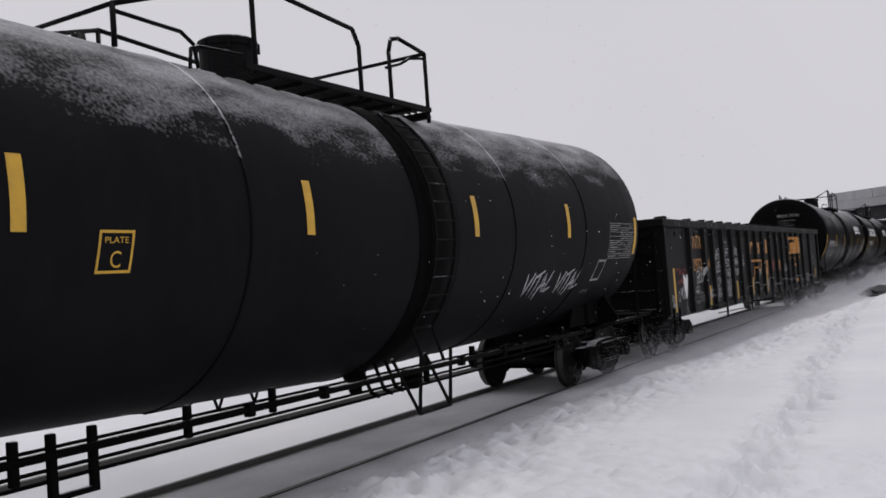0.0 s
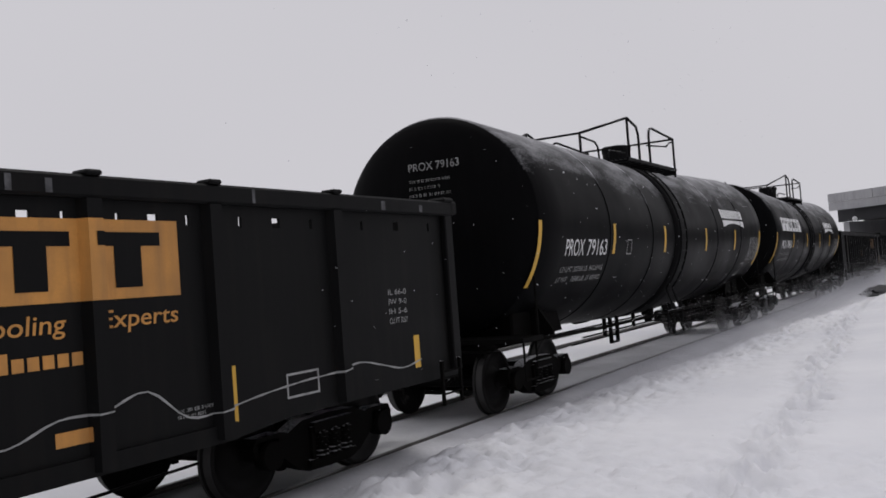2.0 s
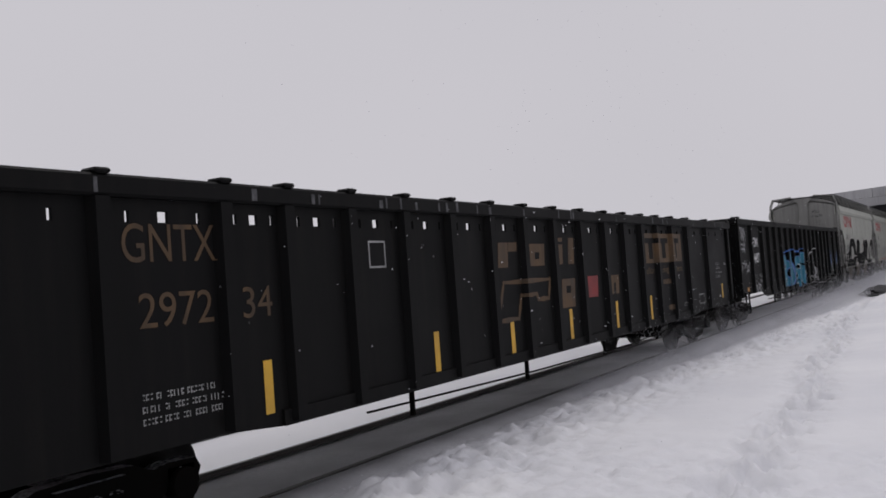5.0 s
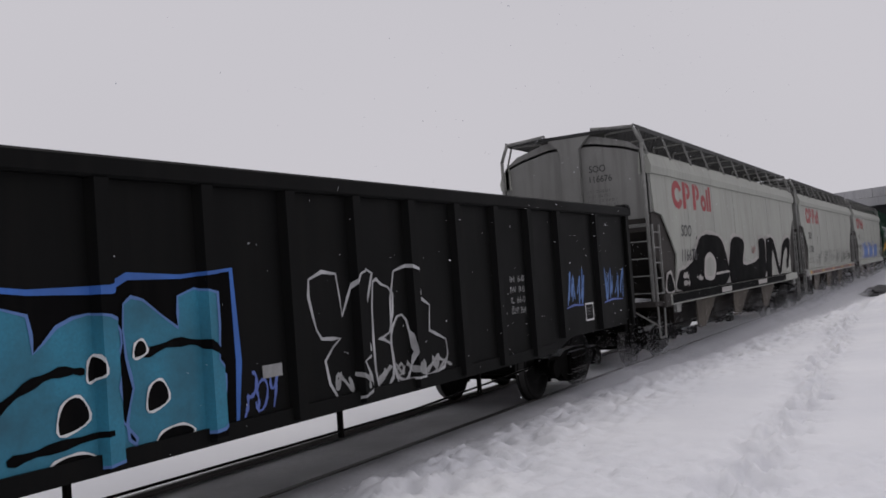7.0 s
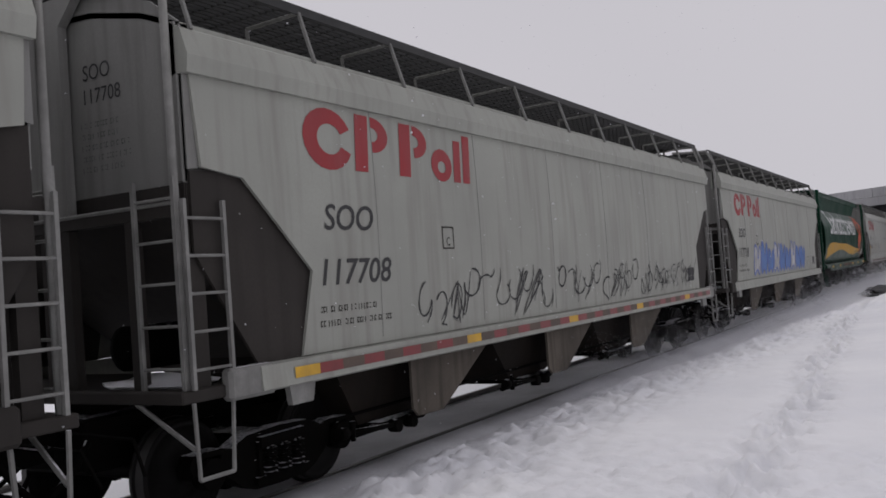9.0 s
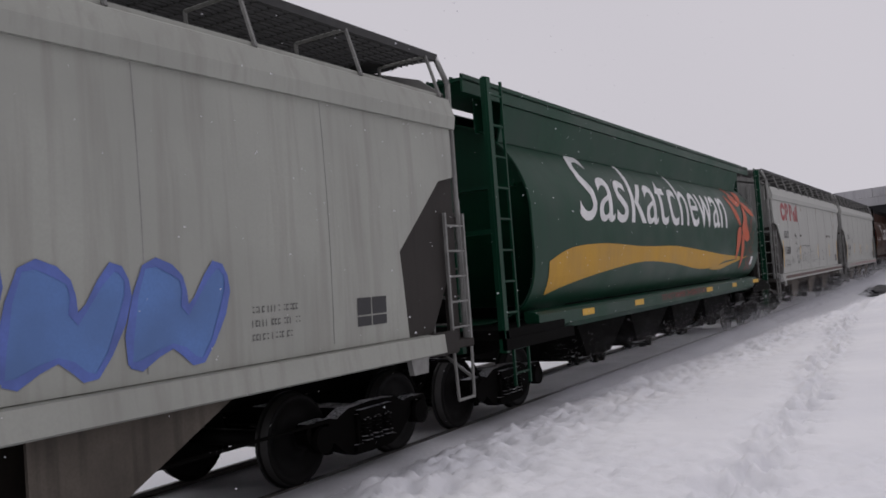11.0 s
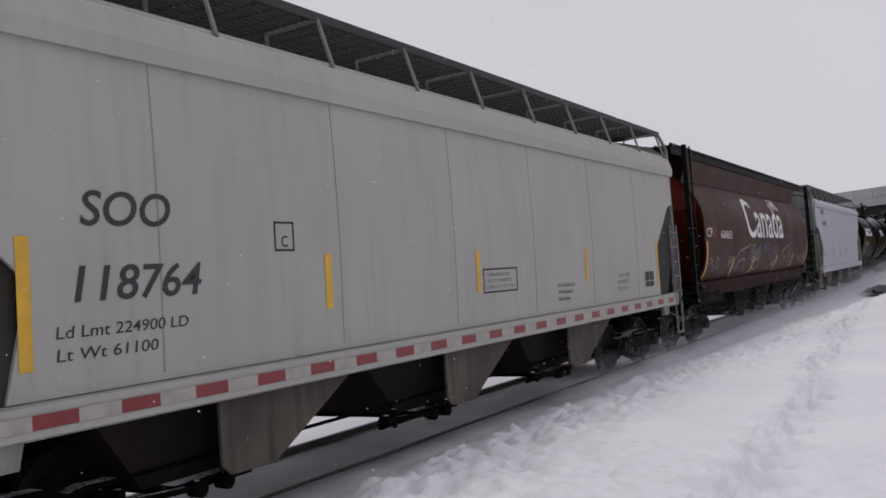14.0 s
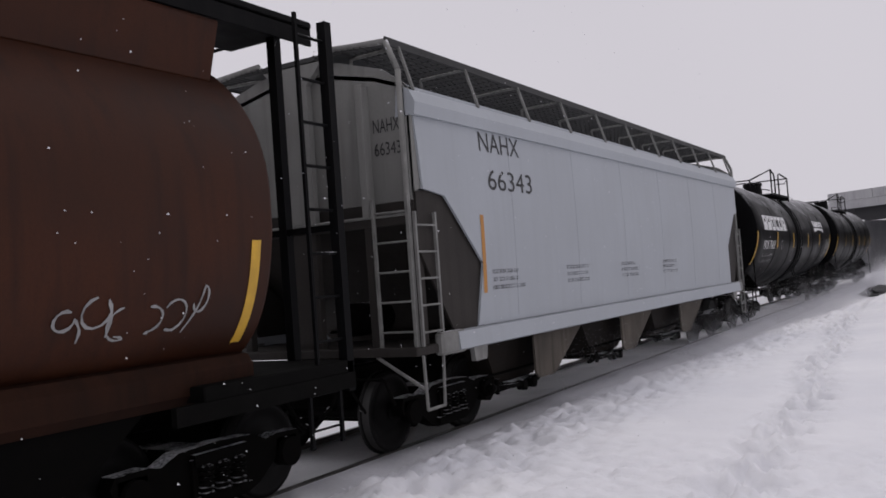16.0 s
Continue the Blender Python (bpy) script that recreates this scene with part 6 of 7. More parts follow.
def tcmx_paint(car, xc):
    L = lambda x: x - xc
    w = M["white"]
    SIDE = ribbed(tc_posts)
    decal("reporting_mark", text_bm("TCMX", L(98.50), 2.25, 0.88, 0.27, 0, 0.01), w, car, SIDE, "white stencilled letters")
    decal("car_number", text_bm("34437", L(98.53), 1.80, 0.88, 0.27, 0, 0.01), w, car, SIDE, "white stencilled number")
    decal("lettering", text_bm("LD LMT", L(98.5), 1.37, 0.38, 0.09), M["faded"], car, SIDE)
    decal("lettering", text_bm("212600", L(99.20), 1.37, 0.36, 0.09), M["faded"], car, SIDE)
    decal("lettering", text_bm("LT WT", L(98.5), 1.22, 0.34, 0.09), M["faded"], car, SIDE)
    decal("lettering", text_bm("73400", L(99.24), 1.22, 0.32, 0.09), M["faded"], car, SIDE)
    for k, (s1, s2) in enumerate((("IH", "6-0"), ("IW", "9-0"), ("IL", "66-0"), ("CU FT", "3564"))):
        decal("lettering", text_bm(s1 + "  " + s2, L(112.18), 1.85 - k * 0.14, 0.42, 0.085), M["faded"], car, SIDE)
    sw = M["spray_white"]
    decal("graffiti", hand_word("OKTAY!", L(96.80), 2.36, 1.0, 0.36, 281, 0.036, 0.05, 0.0), sw, car, SIDE, "white sprayed tag")
    decal("graffiti", hand_word("OFFK", L(96.88), 2.06, 0.75, 0.24, 282, 0.034, 0.04, 0.1), sw, car, SIDE, "white sprayed tag")
    decal("graffiti", curly(L(96.65), 1.52, 1.35, 0.36, 7, 41, 0.035), sw, car, SIDE, "white sprayed tag")
    decal("graffiti", curly(L(98.45), 0.92, 0.85, 0.30, 5, 42, 0.035), sw, car, SIDE, "white sprayed tag")
    decal("graffiti", curly(L(96.6), 0.98, 0.25, 0.3, 3, 43, 0.02), M["faded"], car, SIDE, "grey sprayed tag")
    decal("placard", rects([(L(97.5), L(97.75), 0.98 + 0.06, 1.14)]), M["orange"], car, SIDE)
    # the large blue piece: four fat letter shapes with black gaps, pale outline and a royal blue halo
    shapes = []
    shapes.append(("teal", [(103.02, 0.86), (102.98, 1.55), (103.0, 2.0), (103.12, 1.9), (103.35, 1.95), (103.62, 1.85), (103.75, 1.6), (103.62, 1.35), (103.78, 1.05), (103.6, 0.9)]))
    shapes.append(("teal", [(103.85, 0.88), (103.82, 1.6), (104.0, 2.02), (104.12, 1.9), (104.15, 1.5), (104.4, 1.55), (104.42, 2.0), (104.58, 2.04), (104.7, 1.5), (104.68, 0.9), (104.42, 0.88), (104.36, 1.2), (104.15, 1.2), (104.1, 0.88)]))
    shapes.append(("teal", [(104.86, 0.87), (104.84, 1.86), (105.19, 1.91), (105.22, 1.66), (105.4, 1.82), (105.65, 1.89), (105.87, 1.82), (105.92, 1.66), (105.82, 1.36), (105.9, 1.1), (105.97, 0.87)]))
    shapes.append(("teal", [(105.95, 1.94), (106.13, 1.96), (106.45, 1.73), (106.46, 1.97), (106.8, 1.98), (106.78, 1.45), (106.92, 1.31), (106.88, 1.07), (106.8, 0.9), (106.05, 0.88), (105.93, 1.1), (106.0, 1.33), (105.95, 1.55)]))
    halo = [(102.9, 0.84), (102.86, 1.6), (102.9, 2.08), (103.5, 2.03), (103.9, 2.12), (104.4, 2.1), (104.7, 2.12), (105.2, 2.06), (105.8, 2.05), (106.0, 2.14), (106.5, 2.12), (107.05, 2.16), (107.08, 1.4), (107.02, 0.84)]
    decal("graffiti", poly_bm([[(L(x), z) for x, z in halo]]), M["spray_black"], car, ribbed(tc_posts, 0.0032), "black sprayed background")
    decal("graffiti", ribbon(bmesh.new(), [(L(x), z) for x, z in halo], 0.06), M["royal"], car, ribbed(tc_posts, 0.006), "royal blue sprayed halo")
    for mat, p in shapes:
        s = smooth_line([(L(x), z) for x, z in p], 2, True)
        decal("graffiti", poly_bm([s]), M[mat], car, ribbed(tc_posts, 0.007), "fat blue sprayed letter")
        decal("graffiti", ribbon(bmesh.new(), s + s[:1], 0.026), M["peri"], car, ribbed(tc_posts, 0.011), "white sprayed outline")
    for x, z, w2, h2 in ((103.3, 1.5, 0.16, 0.14), (103.35, 1.05, 0.16, 0.12), (105.38, 1.10, 0.24, 0.24), (105.62, 1.42, 0.10, 0.18), (106.12, 1.14, 0.20, 0.22), (106.02, 1.54, 0.12, 0.13), (105.3, 0.86, 0.35, 0.10), (106.2, 0.88, 0.35, 0.12)):
        p = smooth_line([(L(x), z), (L(x + w2), z + h2 * 0.3), (L(x + w2 * 0.7), z + h2), (L(x + w2 * 0.1), z + h2 * 0.8)], 4, True)
        decal("graffiti", poly_bm([p]), M["spray_black"], car, ribbed(tc_posts, 0.0125), "black sprayed eye")
        decal("graffiti", ribbon(bmesh.new(), p + p[:1], 0.02), M["white"], car, ribbed(tc_posts, 0.014), "white sprayed outline")
    for k, p in enumerate(([(104.9, 1.3), (105.15, 1.45), (105.4, 1.52), (105.6, 1.5)], [(106.1, 1.56), (106.4, 1.62), (106.7, 1.58), (106.85, 1.45)], [(105.0, 1.0), (105.3, 1.03), (105.75, 1.06)])):
        decal("graffiti", ribbon(bmesh.new(), [(L(x), z) for x, z in smooth_line(p, 4)], 0.07), M["spray_black"], car, ribbed(tc_posts, 0.0122 + 0.0004 * k), "black sprayed stroke")
    decal("graffiti", curly(L(107.1), 0.95, 0.4, 0.45, 3, 47, 0.03), M["spray_blue"], car, SIDE, "blue sprayed tag")
    decal("placard", rects([(L(107.35), L(107.6), 1.22, 1.33)]), M["faded"], car, ribbed(tc_posts, 0.01))
    # white outlined letters
    for k, p in enumerate(([(108.04, 2.04), (108.45, 2.08), (108.51, 1.67), (108.75, 2.07), (109.05, 2.07), (108.87, 1.64), (108.95, 1.3), (108.73, 1.21), (108.86, 0.92), (108.4, 0.86), (108.21, 1.27), (108.46, 1.46), (108.18, 1.48), (108.07, 1.7)],
                           [(109.05, 1.98), (109.2, 1.95), (109.4, 1.84), (109.3, 1.45), (109.1, 1.40), (109.32, 1.32), (109.31, 0.97), (109.05, 0.88), (109.0, 1.4)],
                           [(109.44, 2.08), (109.89, 2.07), (109.83, 1.82), (110.12, 1.68), (110.08, 1.40), (110.42, 1.27), (110.35, 0.96), (109.75, 0.92), (109.38, 0.97), (109.32, 1.44)],
                           [(109.3, 1.35), (109.45, 1.6), (109.62, 1.55), (109.7, 1.2), (109.6, 0.95), (109.4, 0.92)])):
        s = smooth_line([(L(x), z) for x, z in p], 2, True)
        decal("graffiti", ribbon(bmesh.new(), s + s[:1], 0.035), sw, car, ribbed(tc_posts, 0.005 + 0.0006 * k), "white sprayed outline letter")
    decal("graffiti", scrawl(L(108.3), 0.95, 2.2, 0.16, 7, 48, 0.05), M["faded"], car, SIDE, "grey sprayed shading")
    for x, w2 in ((113.95, 0.75), (115.55, 0.95)):
        decal("graffiti", scrawl(L(x), 1.45, w2, 0.48, 4, int(x) + 9, 0.04, 0.2), M["peri"], car, SIDE, "blue sprayed tag")
        decal("graffiti", ribbon(bmesh.new(), [(L(x), 1.38), (L(x + w2 * 0.5), 1.42), (L(x + w2), 1.40)], 0.03), M["spray_blue"], car, SIDE, "blue sprayed underline")
    decal("plate_box", ring_box(L(114.75), 1.14, 0.34, 0.28, 0.025), w, car, SIDE)
    decal("small_lettering", small_print(L(114.81), 1.32, 0.2, 3, 0.025, 5), M["faded"], car, SIDE)


tcmx_paint(g3, 106.80)

h1 = hopper_car("covered_hopper", 126.35, "pale grey covered hopper with red lettering and large black graffiti", "hopper", "")
hopper_words(h1, ("SOO", "116676"), dx=0.22)
decal("car_number", text_bm("76", -5.46, 1.98, 0.38, 0.26, 0.18, 0.014), M["letter_black"], h1, bowed(0.016), "black stencilled number over the paint")


def black_piece(car):
    """Large black letter shapes over the lower side and sill, with pale grey edges."""
    X = lambda x: x - 126.35
    pale, ink = M["reflect_white"], M["spray_black"]
    first = [(120.4, 1.82), (120.9, 1.95), (121.4, 2.33), (121.65, 2.47), (122.1, 2.54), (123.3, 2.52), (123.8, 2.31), (124.15, 1.9), (124.15, 1.7), (123.9, 1.362), (120.0, 1.362)]
    second = [(124.4, 1.362), (124.44, 2.12), (124.67, 2.44), (125.25, 2.52), (125.95, 2.44), (126.1, 2.23), (125.85, 1.80), (126.8, 1.78), (127.9, 1.92), (127.93, 2.34), (128.1, 2.45), (128.55, 2.49), (128.9, 2.38), (128.9, 1.86), (128.7, 1.362)]
    third = [(129.0, 1.362), (129.04, 2.38), (129.3, 2.47), (129.9, 2.52), (130.3, 2.37), (130.65, 2.03), (131.1, 1.55), (131.6, 2.25), (132.4, 2.5), (133.0, 2.5), (133.1, 2.3), (132.7, 1.7), (132.3, 1.49), (132.5, 2.1), (132.2, 2.18), (131.7, 1.88), (131.3, 1.41), (130.8, 1.41), (130.2, 2.0), (129.98, 2.1), (129.8, 1.7), (129.75, 1.362)]
    for p in (first, second, third):
        s = smooth_line([(X(x), z) for x, z in p], 2, True)
        decal("graffiti", ribbon(bmesh.new(), s + s[:1], 0.20), pale, car, bowed(0.004), "pale sprayed edge")
        decal("graffiti", poly_bm([s]), ink, car, bowed(0.008), "black sprayed letter")
    for p in ([(119.0, 1.40), (118.98, 1.60), (119.12, 1.74), (119.3, 1.70), (119.42, 1.52), (119.44, 1.40)],
              [(119.7, 1.40), (119.74, 1.62), (119.95, 1.78), (120.25, 1.80), (120.6, 1.86), (120.9, 1.70), (120.9, 1.40)]):
        s = smooth_line([(X(x), z) for x, z in p], 3, True)
        decal("graffiti", ribbon(bmesh.new(), s + s[:1], 0.16), pale, car, bowed(0.0045), "pale sprayed edge")
        decal("graffiti", poly_bm([s]), ink, car, bowed(0.0085), "black sprayed letter")
    for k, (x, z, w, h) in enumerate(((120.15, 1.62, 0.42, 0.10), (120.2, 1.47, 0.36, 0.09), (121.15, 1.56, 0.55, 0.05))):
        decal("graffiti", blotch(X(x), z, w, h, 14, 400 + k, 0.09), pale, car, bowed(0.0125), "thin pale overspray")
    decal("graffiti", blotch(X(121.25), 2.42, 0.12, 0.16, 4, 410, 0.07), ink, car, bowed(0.006), "black paint splash")
    eye = smooth_line([(X(x), z) for x, z in ((121.9, 1.56), (122.6, 1.5), (122.9, 1.7), (122.9, 1.95), (122.45, 2.14), (122.0, 2.05), (121.87, 1.85))], 4, True)
    decal("graffiti", poly_bm([eye]), pale, car, bowed(0.014), "pale sprayed eye")
    ex, ez = X(122.4), 1.80
    decal("graffiti", poly_bm([[(ex + (u - ex) * 0.72, ez + (v - ez) * 0.68) for u, v in eye]]), M["hopper"], car, bowed(0.017), "bare grey paint inside the eye")
    part("graffiti", slab(bmesh.new(), [(-1.485, 1.367), (-1.637, 1.348), (-1.637, 1.344), (-1.485, 1.363)], X(119.3), X(132.6), "x"), ink, car, "black spray on top of the sill")
    decal("graffiti", poly_bm([[(X(x), z) for x, z in ((122.9, 1.66), (124.15, 1.68), (124.3, 1.63), (122.9, 1.60))]]), pale, car, bowed(0.014), "pale sprayed stroke")
    decal("graffiti", curly(X(127.0), 2.05, 0.5, 0.2, 3, 52, 0.03), M["spray_red"], car, bowed(0.012), "red sprayed tag")
    decal("graffiti", rects([(X(119.0), X(131.5), 1.16, 1.335)]), ink, car, flat(-1.655), "black spray over the sill")
    decal("graffiti", rects([(X(127.2), X(128.4), 1.2, 1.32), (X(123.0), X(124.0), 1.18, 1.30)]), pale, car, flat(-1.66), "pale spray over the sill")


black_piece(h1)
h2 = hopper_car("covered_hopper", 143.65, "pale grey covered hopper with red lettering, thin black graffiti, reflector sill", "hopper", "mixed")
hopper_words(h2, ("SOO", "117708"))
for k in range(6):
    decal("graffiti", curly(-4.9 + k * 1.9, 1.44, 1.75, 0.62, 5, 60 + k, 0.026, 0.2), M["letter_black"], h2, bowed(0.006 + 0.001 * k), "thin black sprayed tag")
    decal("graffiti", scrawl(-4.7 + k * 1.9, 1.46, 1.2, 0.55, 2, 160 + k, 0.02, 0.3), M["letter_black"], h2, bowed(0.007 + 0.001 * k), "thin black sprayed tag")
h3 = hopper_car("covered_hopper", 161.0, "pale grey covered hopper with red lettering and violet graffiti", "hopper", "")
hopper_words(h3, ("SOO", "117718"))
for k in range(9):
    x, h = -4.7 + 0.98 * k, 0.75 + 0.12 * math.sin(k * 2.3)
    blob = smooth_line([(x, 1.5), (x + 0.15, 1.5 + h), (x + 0.5, 1.48 + h * 0.9), (x + 0.55, 1.5 + h * 0.5), (x + 0.85, 1.5 + h), (x + 0.98, 1.5 + h * 0.7), (x + 0.7, 1.46), (x + 0.4, 1.6)], 3, True)
    decal("graffiti", poly_bm([blob]), M["peri"] if k % 3 else M["spray_white"], h3, bowed(0.006 + 0.0008 * (k % 2)), "pale violet sprayed letter")
    decal("graffiti", ribbon(bmesh.new(), blob + blob[:1], 0.07), M["spray_blue"], h3, bowed(0.009 + 0.0006 * (k % 3)), "violet sprayed outline")

s1 = round_hopper("covered_hopper", 178.5, "dark green round-sided covered hopper with white lettering and orange lily", "green", "green", "green", 7.80, (-4.2, -1.6, 1.0, 3.6), 7.6)
CS = cyl_side(0.006)


def prairie_paint(car):
    X = lambda x: x - 178.5
    decal("lettering", text_bm("Saskat", X(172.9), 2.74, 4.98, 1.20, 0.36, 0.002), M["white"], car, CS, "large white italic lettering")
    decal("lettering", text_bm("chewan", X(177.86), 2.74, 5.0, 1.20, 0.36, 0.002), M["white"], car, CS, "large white italic lettering")
    top = [(171.6, 2.10), (172.5, 2.30), (174.0, 2.36), (176.0, 2.30), (178.0, 2.30), (180.0, 2.20), (182.0, 2.08), (184.6, 1.98)]
    bot = [(184.6, 1.95), (182.5, 1.92), (181.5, 1.80), (180.0, 1.78), (178.0, 1.94), (176.0, 2.02), (174.0, 1.90), (172.5, 1.75), (171.6, 1.62)]
    s = [(X(x), z) for x, z in smooth_line(top, 4) + smooth_line(bot, 4)]
    decal("stripe", poly_bm([s]), M["gold"], car, CS, "golden yellow wheat-field stripe")
    decal("stripe", poly_bm([[(X(x), z) for x, z in smooth_line([(181.0, 1.76), (182.3, 1.86), (183.5, 1.92), (185.0, 2.0), (183.0, 1.82), (182.0, 1.72)], 4, True)]]), M["gold"], car, CS)
    petals = (((183.5, 3.63), (183.9, 3.4), (184.17, 3.0), (184.17, 2.8), (183.85, 2.95), (183.6, 3.25)),
              ((184.0, 3.9), (184.36, 3.8), (184.7, 3.6), (184.95, 3.43), (184.4, 3.6)),
              ((184.0, 3.6), (184.4, 3.68), (184.7, 3.55), (184.87, 3.42), (184.4, 3.33), (184.07, 3.42)),
              ((185.0, 3.78), (185.6, 3.76), (185.3, 3.57), (184.87, 3.42)),
              ((185.03, 3.44), (185.3, 3.5), (185.9, 3.3), (186.05, 3.1), (185.4, 3.2)),
              ((184.3, 2.77), (184.6, 3.0), (184.95, 3.4), (185.08, 3.14), (184.96, 2.83), (185.12, 2.53), (184.8, 2.38), (184.36, 2.5)),
              ((184.17, 2.77), (183.8, 2.72), (183.58, 2.45), (183.4, 1.92), (183.75, 2.17), (184.06, 2.45)),
              ((184.22, 2.6), (184.05, 2.24), (184.03, 1.68), (184.3, 2.02), (184.43, 2.45)))
    for k, p in enumerate(petals):
        p = [(X(x) + 0.04, z) for x, z in smooth_line(list(p), 4, True)]
        lift = 0.006 + 0.0012 * k
        decal("petal", poly_bm([p]), M["lily"], car, cyl_side(lift), "orange lily petal")
        decal("petal_line", ribbon(bmesh.new(), p + p[:1], 0.012), M["green"], car, cyl_side(lift + 0.001))
    stem = smooth_line([(6.54, 1.57), (6.65, 2.1), (6.72, 3.8), (6.55, 3.2)], 5)
    decal("stem", ribbon(bmesh.new(), stem, 0.022), M["leaf_red"], car, CS, "dark red painted stem")
    leaves = ((6.6, 1.75, 7.1, 2.15), (6.67, 2.06, 7.28, 2.69), (6.7, 2.4, 7.06, 2.87), (6.72, 2.62, 7.35, 3.05), (6.9, 2.85, 7.70, 3.34), (7.15, 3.3, 7.6, 3.55), (6.65, 2.65, 6.15, 2.63),
              (6.65, 2.75, 6.29, 2.88), (6.6, 2.1, 6.33, 2.41), (6.38, 1.77, 5.73, 2.41), (6.5, 1.6, 6.24, 2.22), (6.7, 1.72, 7.25, 1.72), (6.58, 1.62, 6.85, 1.95))
    for k, (xa, za, xb, zb) in enumerate(leaves):
        n = Vector((za - zb, xb - xa)).normalized() * 0.07
        up = [(xa, za), (xa + (xb - xa) * 0.35 + n.x * 1.6, za + (zb - za) * 0.35 + n.y * 0.2), (xa + (xb - xa) * 0.7 + n.x, za + (zb - za) * 0.7 + n.y * 0.6), (xb, zb)]
        dn = [(xb, zb), (xa + (xb - xa) * 0.6 - n.x * 0.6, za + (zb - za) * 0.6 - n.y), (xa, za)]
        decal("leaf_outline", ribbon(bmesh.new(), smooth_line(up, 4) + smooth_line(dn, 4)[1:], 0.024), M["leaf_red"], car,
              cyl_side(0.006 + 0.0008 * k), "thin red painted leaf")
    decal("lettering", text_bm("DO NOT HAMMER ON SIDES OF CAR", X(176.9), 1.24, 3.3, 0.12), M["spray_red"], car, flat(-1.534))
    for x, w in ((180.55, 0.55), (183.05, 0.45), (185.65, 0.75), (173.0, 0.5), (175.5, 0.5)):
        decal("reflector", rects([(X(x - w / 2), X(x + w / 2), 1.24, 1.34)]), M["yellow"], car, flat(-1.535), "yellow reflector strip")
    decal("placard", rects([(6.9, 7.15, 1.75, 1.98)]), M["white"], car, CS)


prairie_paint(s1)

h6 = hopper_car("covered_hopper", 196.75, "light grey covered hopper with red lettering and thin graffiti", "hopper2", "dull")
hopper_words(h6, ("SOO", "115808"))


def bubble_tag(car):
    """Rounded outline letters sprayed in thin black lines."""
    arcs = ((-4.2, 1.85, .18, .19, 100, 10), (-3.82, 1.88, .25, .29, 200, 40), (-3.28, 1.85, .40, .38, 140, -35), (-3.75, 1.83, .22, .30, 60, -62),
            (-2.78, 2.10, .27, .17, 165, 35), (-2.42, 2.10, .15, .17, 140, -80), (-2.10, 2.10, .20, .16, 150, 40), (-1.78, 2.10, .16, .13, 130, -70),
            (-1.35, 2.07, .30, .18, 160, -60), (-1.05, 1.83, .33, .24, 100, -60), (-2.45, 1.78, .36, .20, 165, -55), (-2.80, 1.75, .06, .05, 0, 360),
            (-1.65, 1.72, .32, .28, 85, -40), (-1.95, 1.75, .18, .16, 100, -95), (-3.33, 1.83, .06, .14, 0, 360), (-3.86, 1.78, .20, .11, 0, 360),
            (-.42, 1.95, .12, .12, 150, -60), (-.19, 1.71, .11, .10, 0, 360), (2.2, 1.9, .16, .14, 150, -100))
    for k, (x, z, rx, rz, a0, a1) in enumerate(arcs):
        pts = [(x + rx * math.cos(math.radians(a0 + (a1 - a0) * i / 14)), z + rz * math.sin(math.radians(a0 + (a1 - a0) * i / 14))) for i in range(15)]
        decal("graffiti", ribbon(bmesh.new(), pts, 0.024), M["letter_black"], car, bowed(0.006 + 0.0006 * (k % 5)), "thin black sprayed outline")
    for k, (x, w, h) in enumerate(((0.0, 0.55, 0.45), (2.9, 0.5, 0.35))):
        pts = [(x + w * i / 10, 1.75 + h * math.sin(math.pi * (i + 1) / 12) + (0.04 if i % 2 else -0.03)) for i in range(11)]
        decal("graffiti", ribbon(bmesh.new(), pts, 0.02), M["letter_black"], car, bowed(0.006), "thin black sprayed outline")
    for k, (x, z, w, h, n) in enumerate(((-4.0, 1.62, .28, .14, 3), (-2.5, 1.62, .3, .25, 3), (-0.5, 1.62, .25, .1, 2), (.1, 1.62, .25, .12, 2), (.75, 1.62, .4, .2, 5), (2.0, 1.65, .5, .06, 3), (-5.2, 1.6, .5, .3, 4))):
        decal("graffiti", curly(x, z, w, h, n, 80 + k, 0.014, 0.1), M["slope"], car, bowed(0.0095), "thin grey sprayed tag")


bubble_tag(h6)
for k, (x, w) in enumerate(((3.4, 0.55), (4.25, 0.45), (-4.3, 0.18), (-3.15, 0.16))):
    decal("rust_stain", blotch(x, 2.57, w, 0.07, 26, 200 + k, 0.045), M["rust"], h6, bowed(0.005 + 0.001 * k), "dark rusty scrape")
for k, (x, z, w) in enumerate(((5.9, 2.95, 0.16), (6.0, 3.5, 0.24), (6.3, 3.52, 0.2), (-2.6, 3.5, 0.3), (1.2, 3.48, 0.2))):
    decal("rust_stain", blotch(x, z, w, 0.22, 12, 210 + k, 0.05), M["rust_tan"], h6, bowed(0.005), "brown rust stain")
h7 = hopper_car("covered_hopper", 214.0, "light grey covered hopper, plain side, red and white reflector sill", "hopper2", "red")
hopper_words(h7, ("SOO", "118764"), brand=False, dx=0.2, limits=("Ld Lmt 224900 LD", "Lt Wt 61100"))
for car, xs in ((h6, (-6.62, -3.34, 0.91, 4.14, 6.62)), (h7, (-6.62, -3.5, -0.56, 3.0, 6.65))):
    for x in xs:
        zz = (1.55, 2.42) if abs(x) > 6 else (1.76, 2.27)
        decal("reflector", rects([(x - 0.05, x + 0.05, *zz)]), M["yellow"], car, HS, "yellow reflector strip")
decal("notice_box", ring_box(-0.44, 1.74, 0.95, 0.31, 0.022), M["letter_black"], h7, HS, "black framed notice")
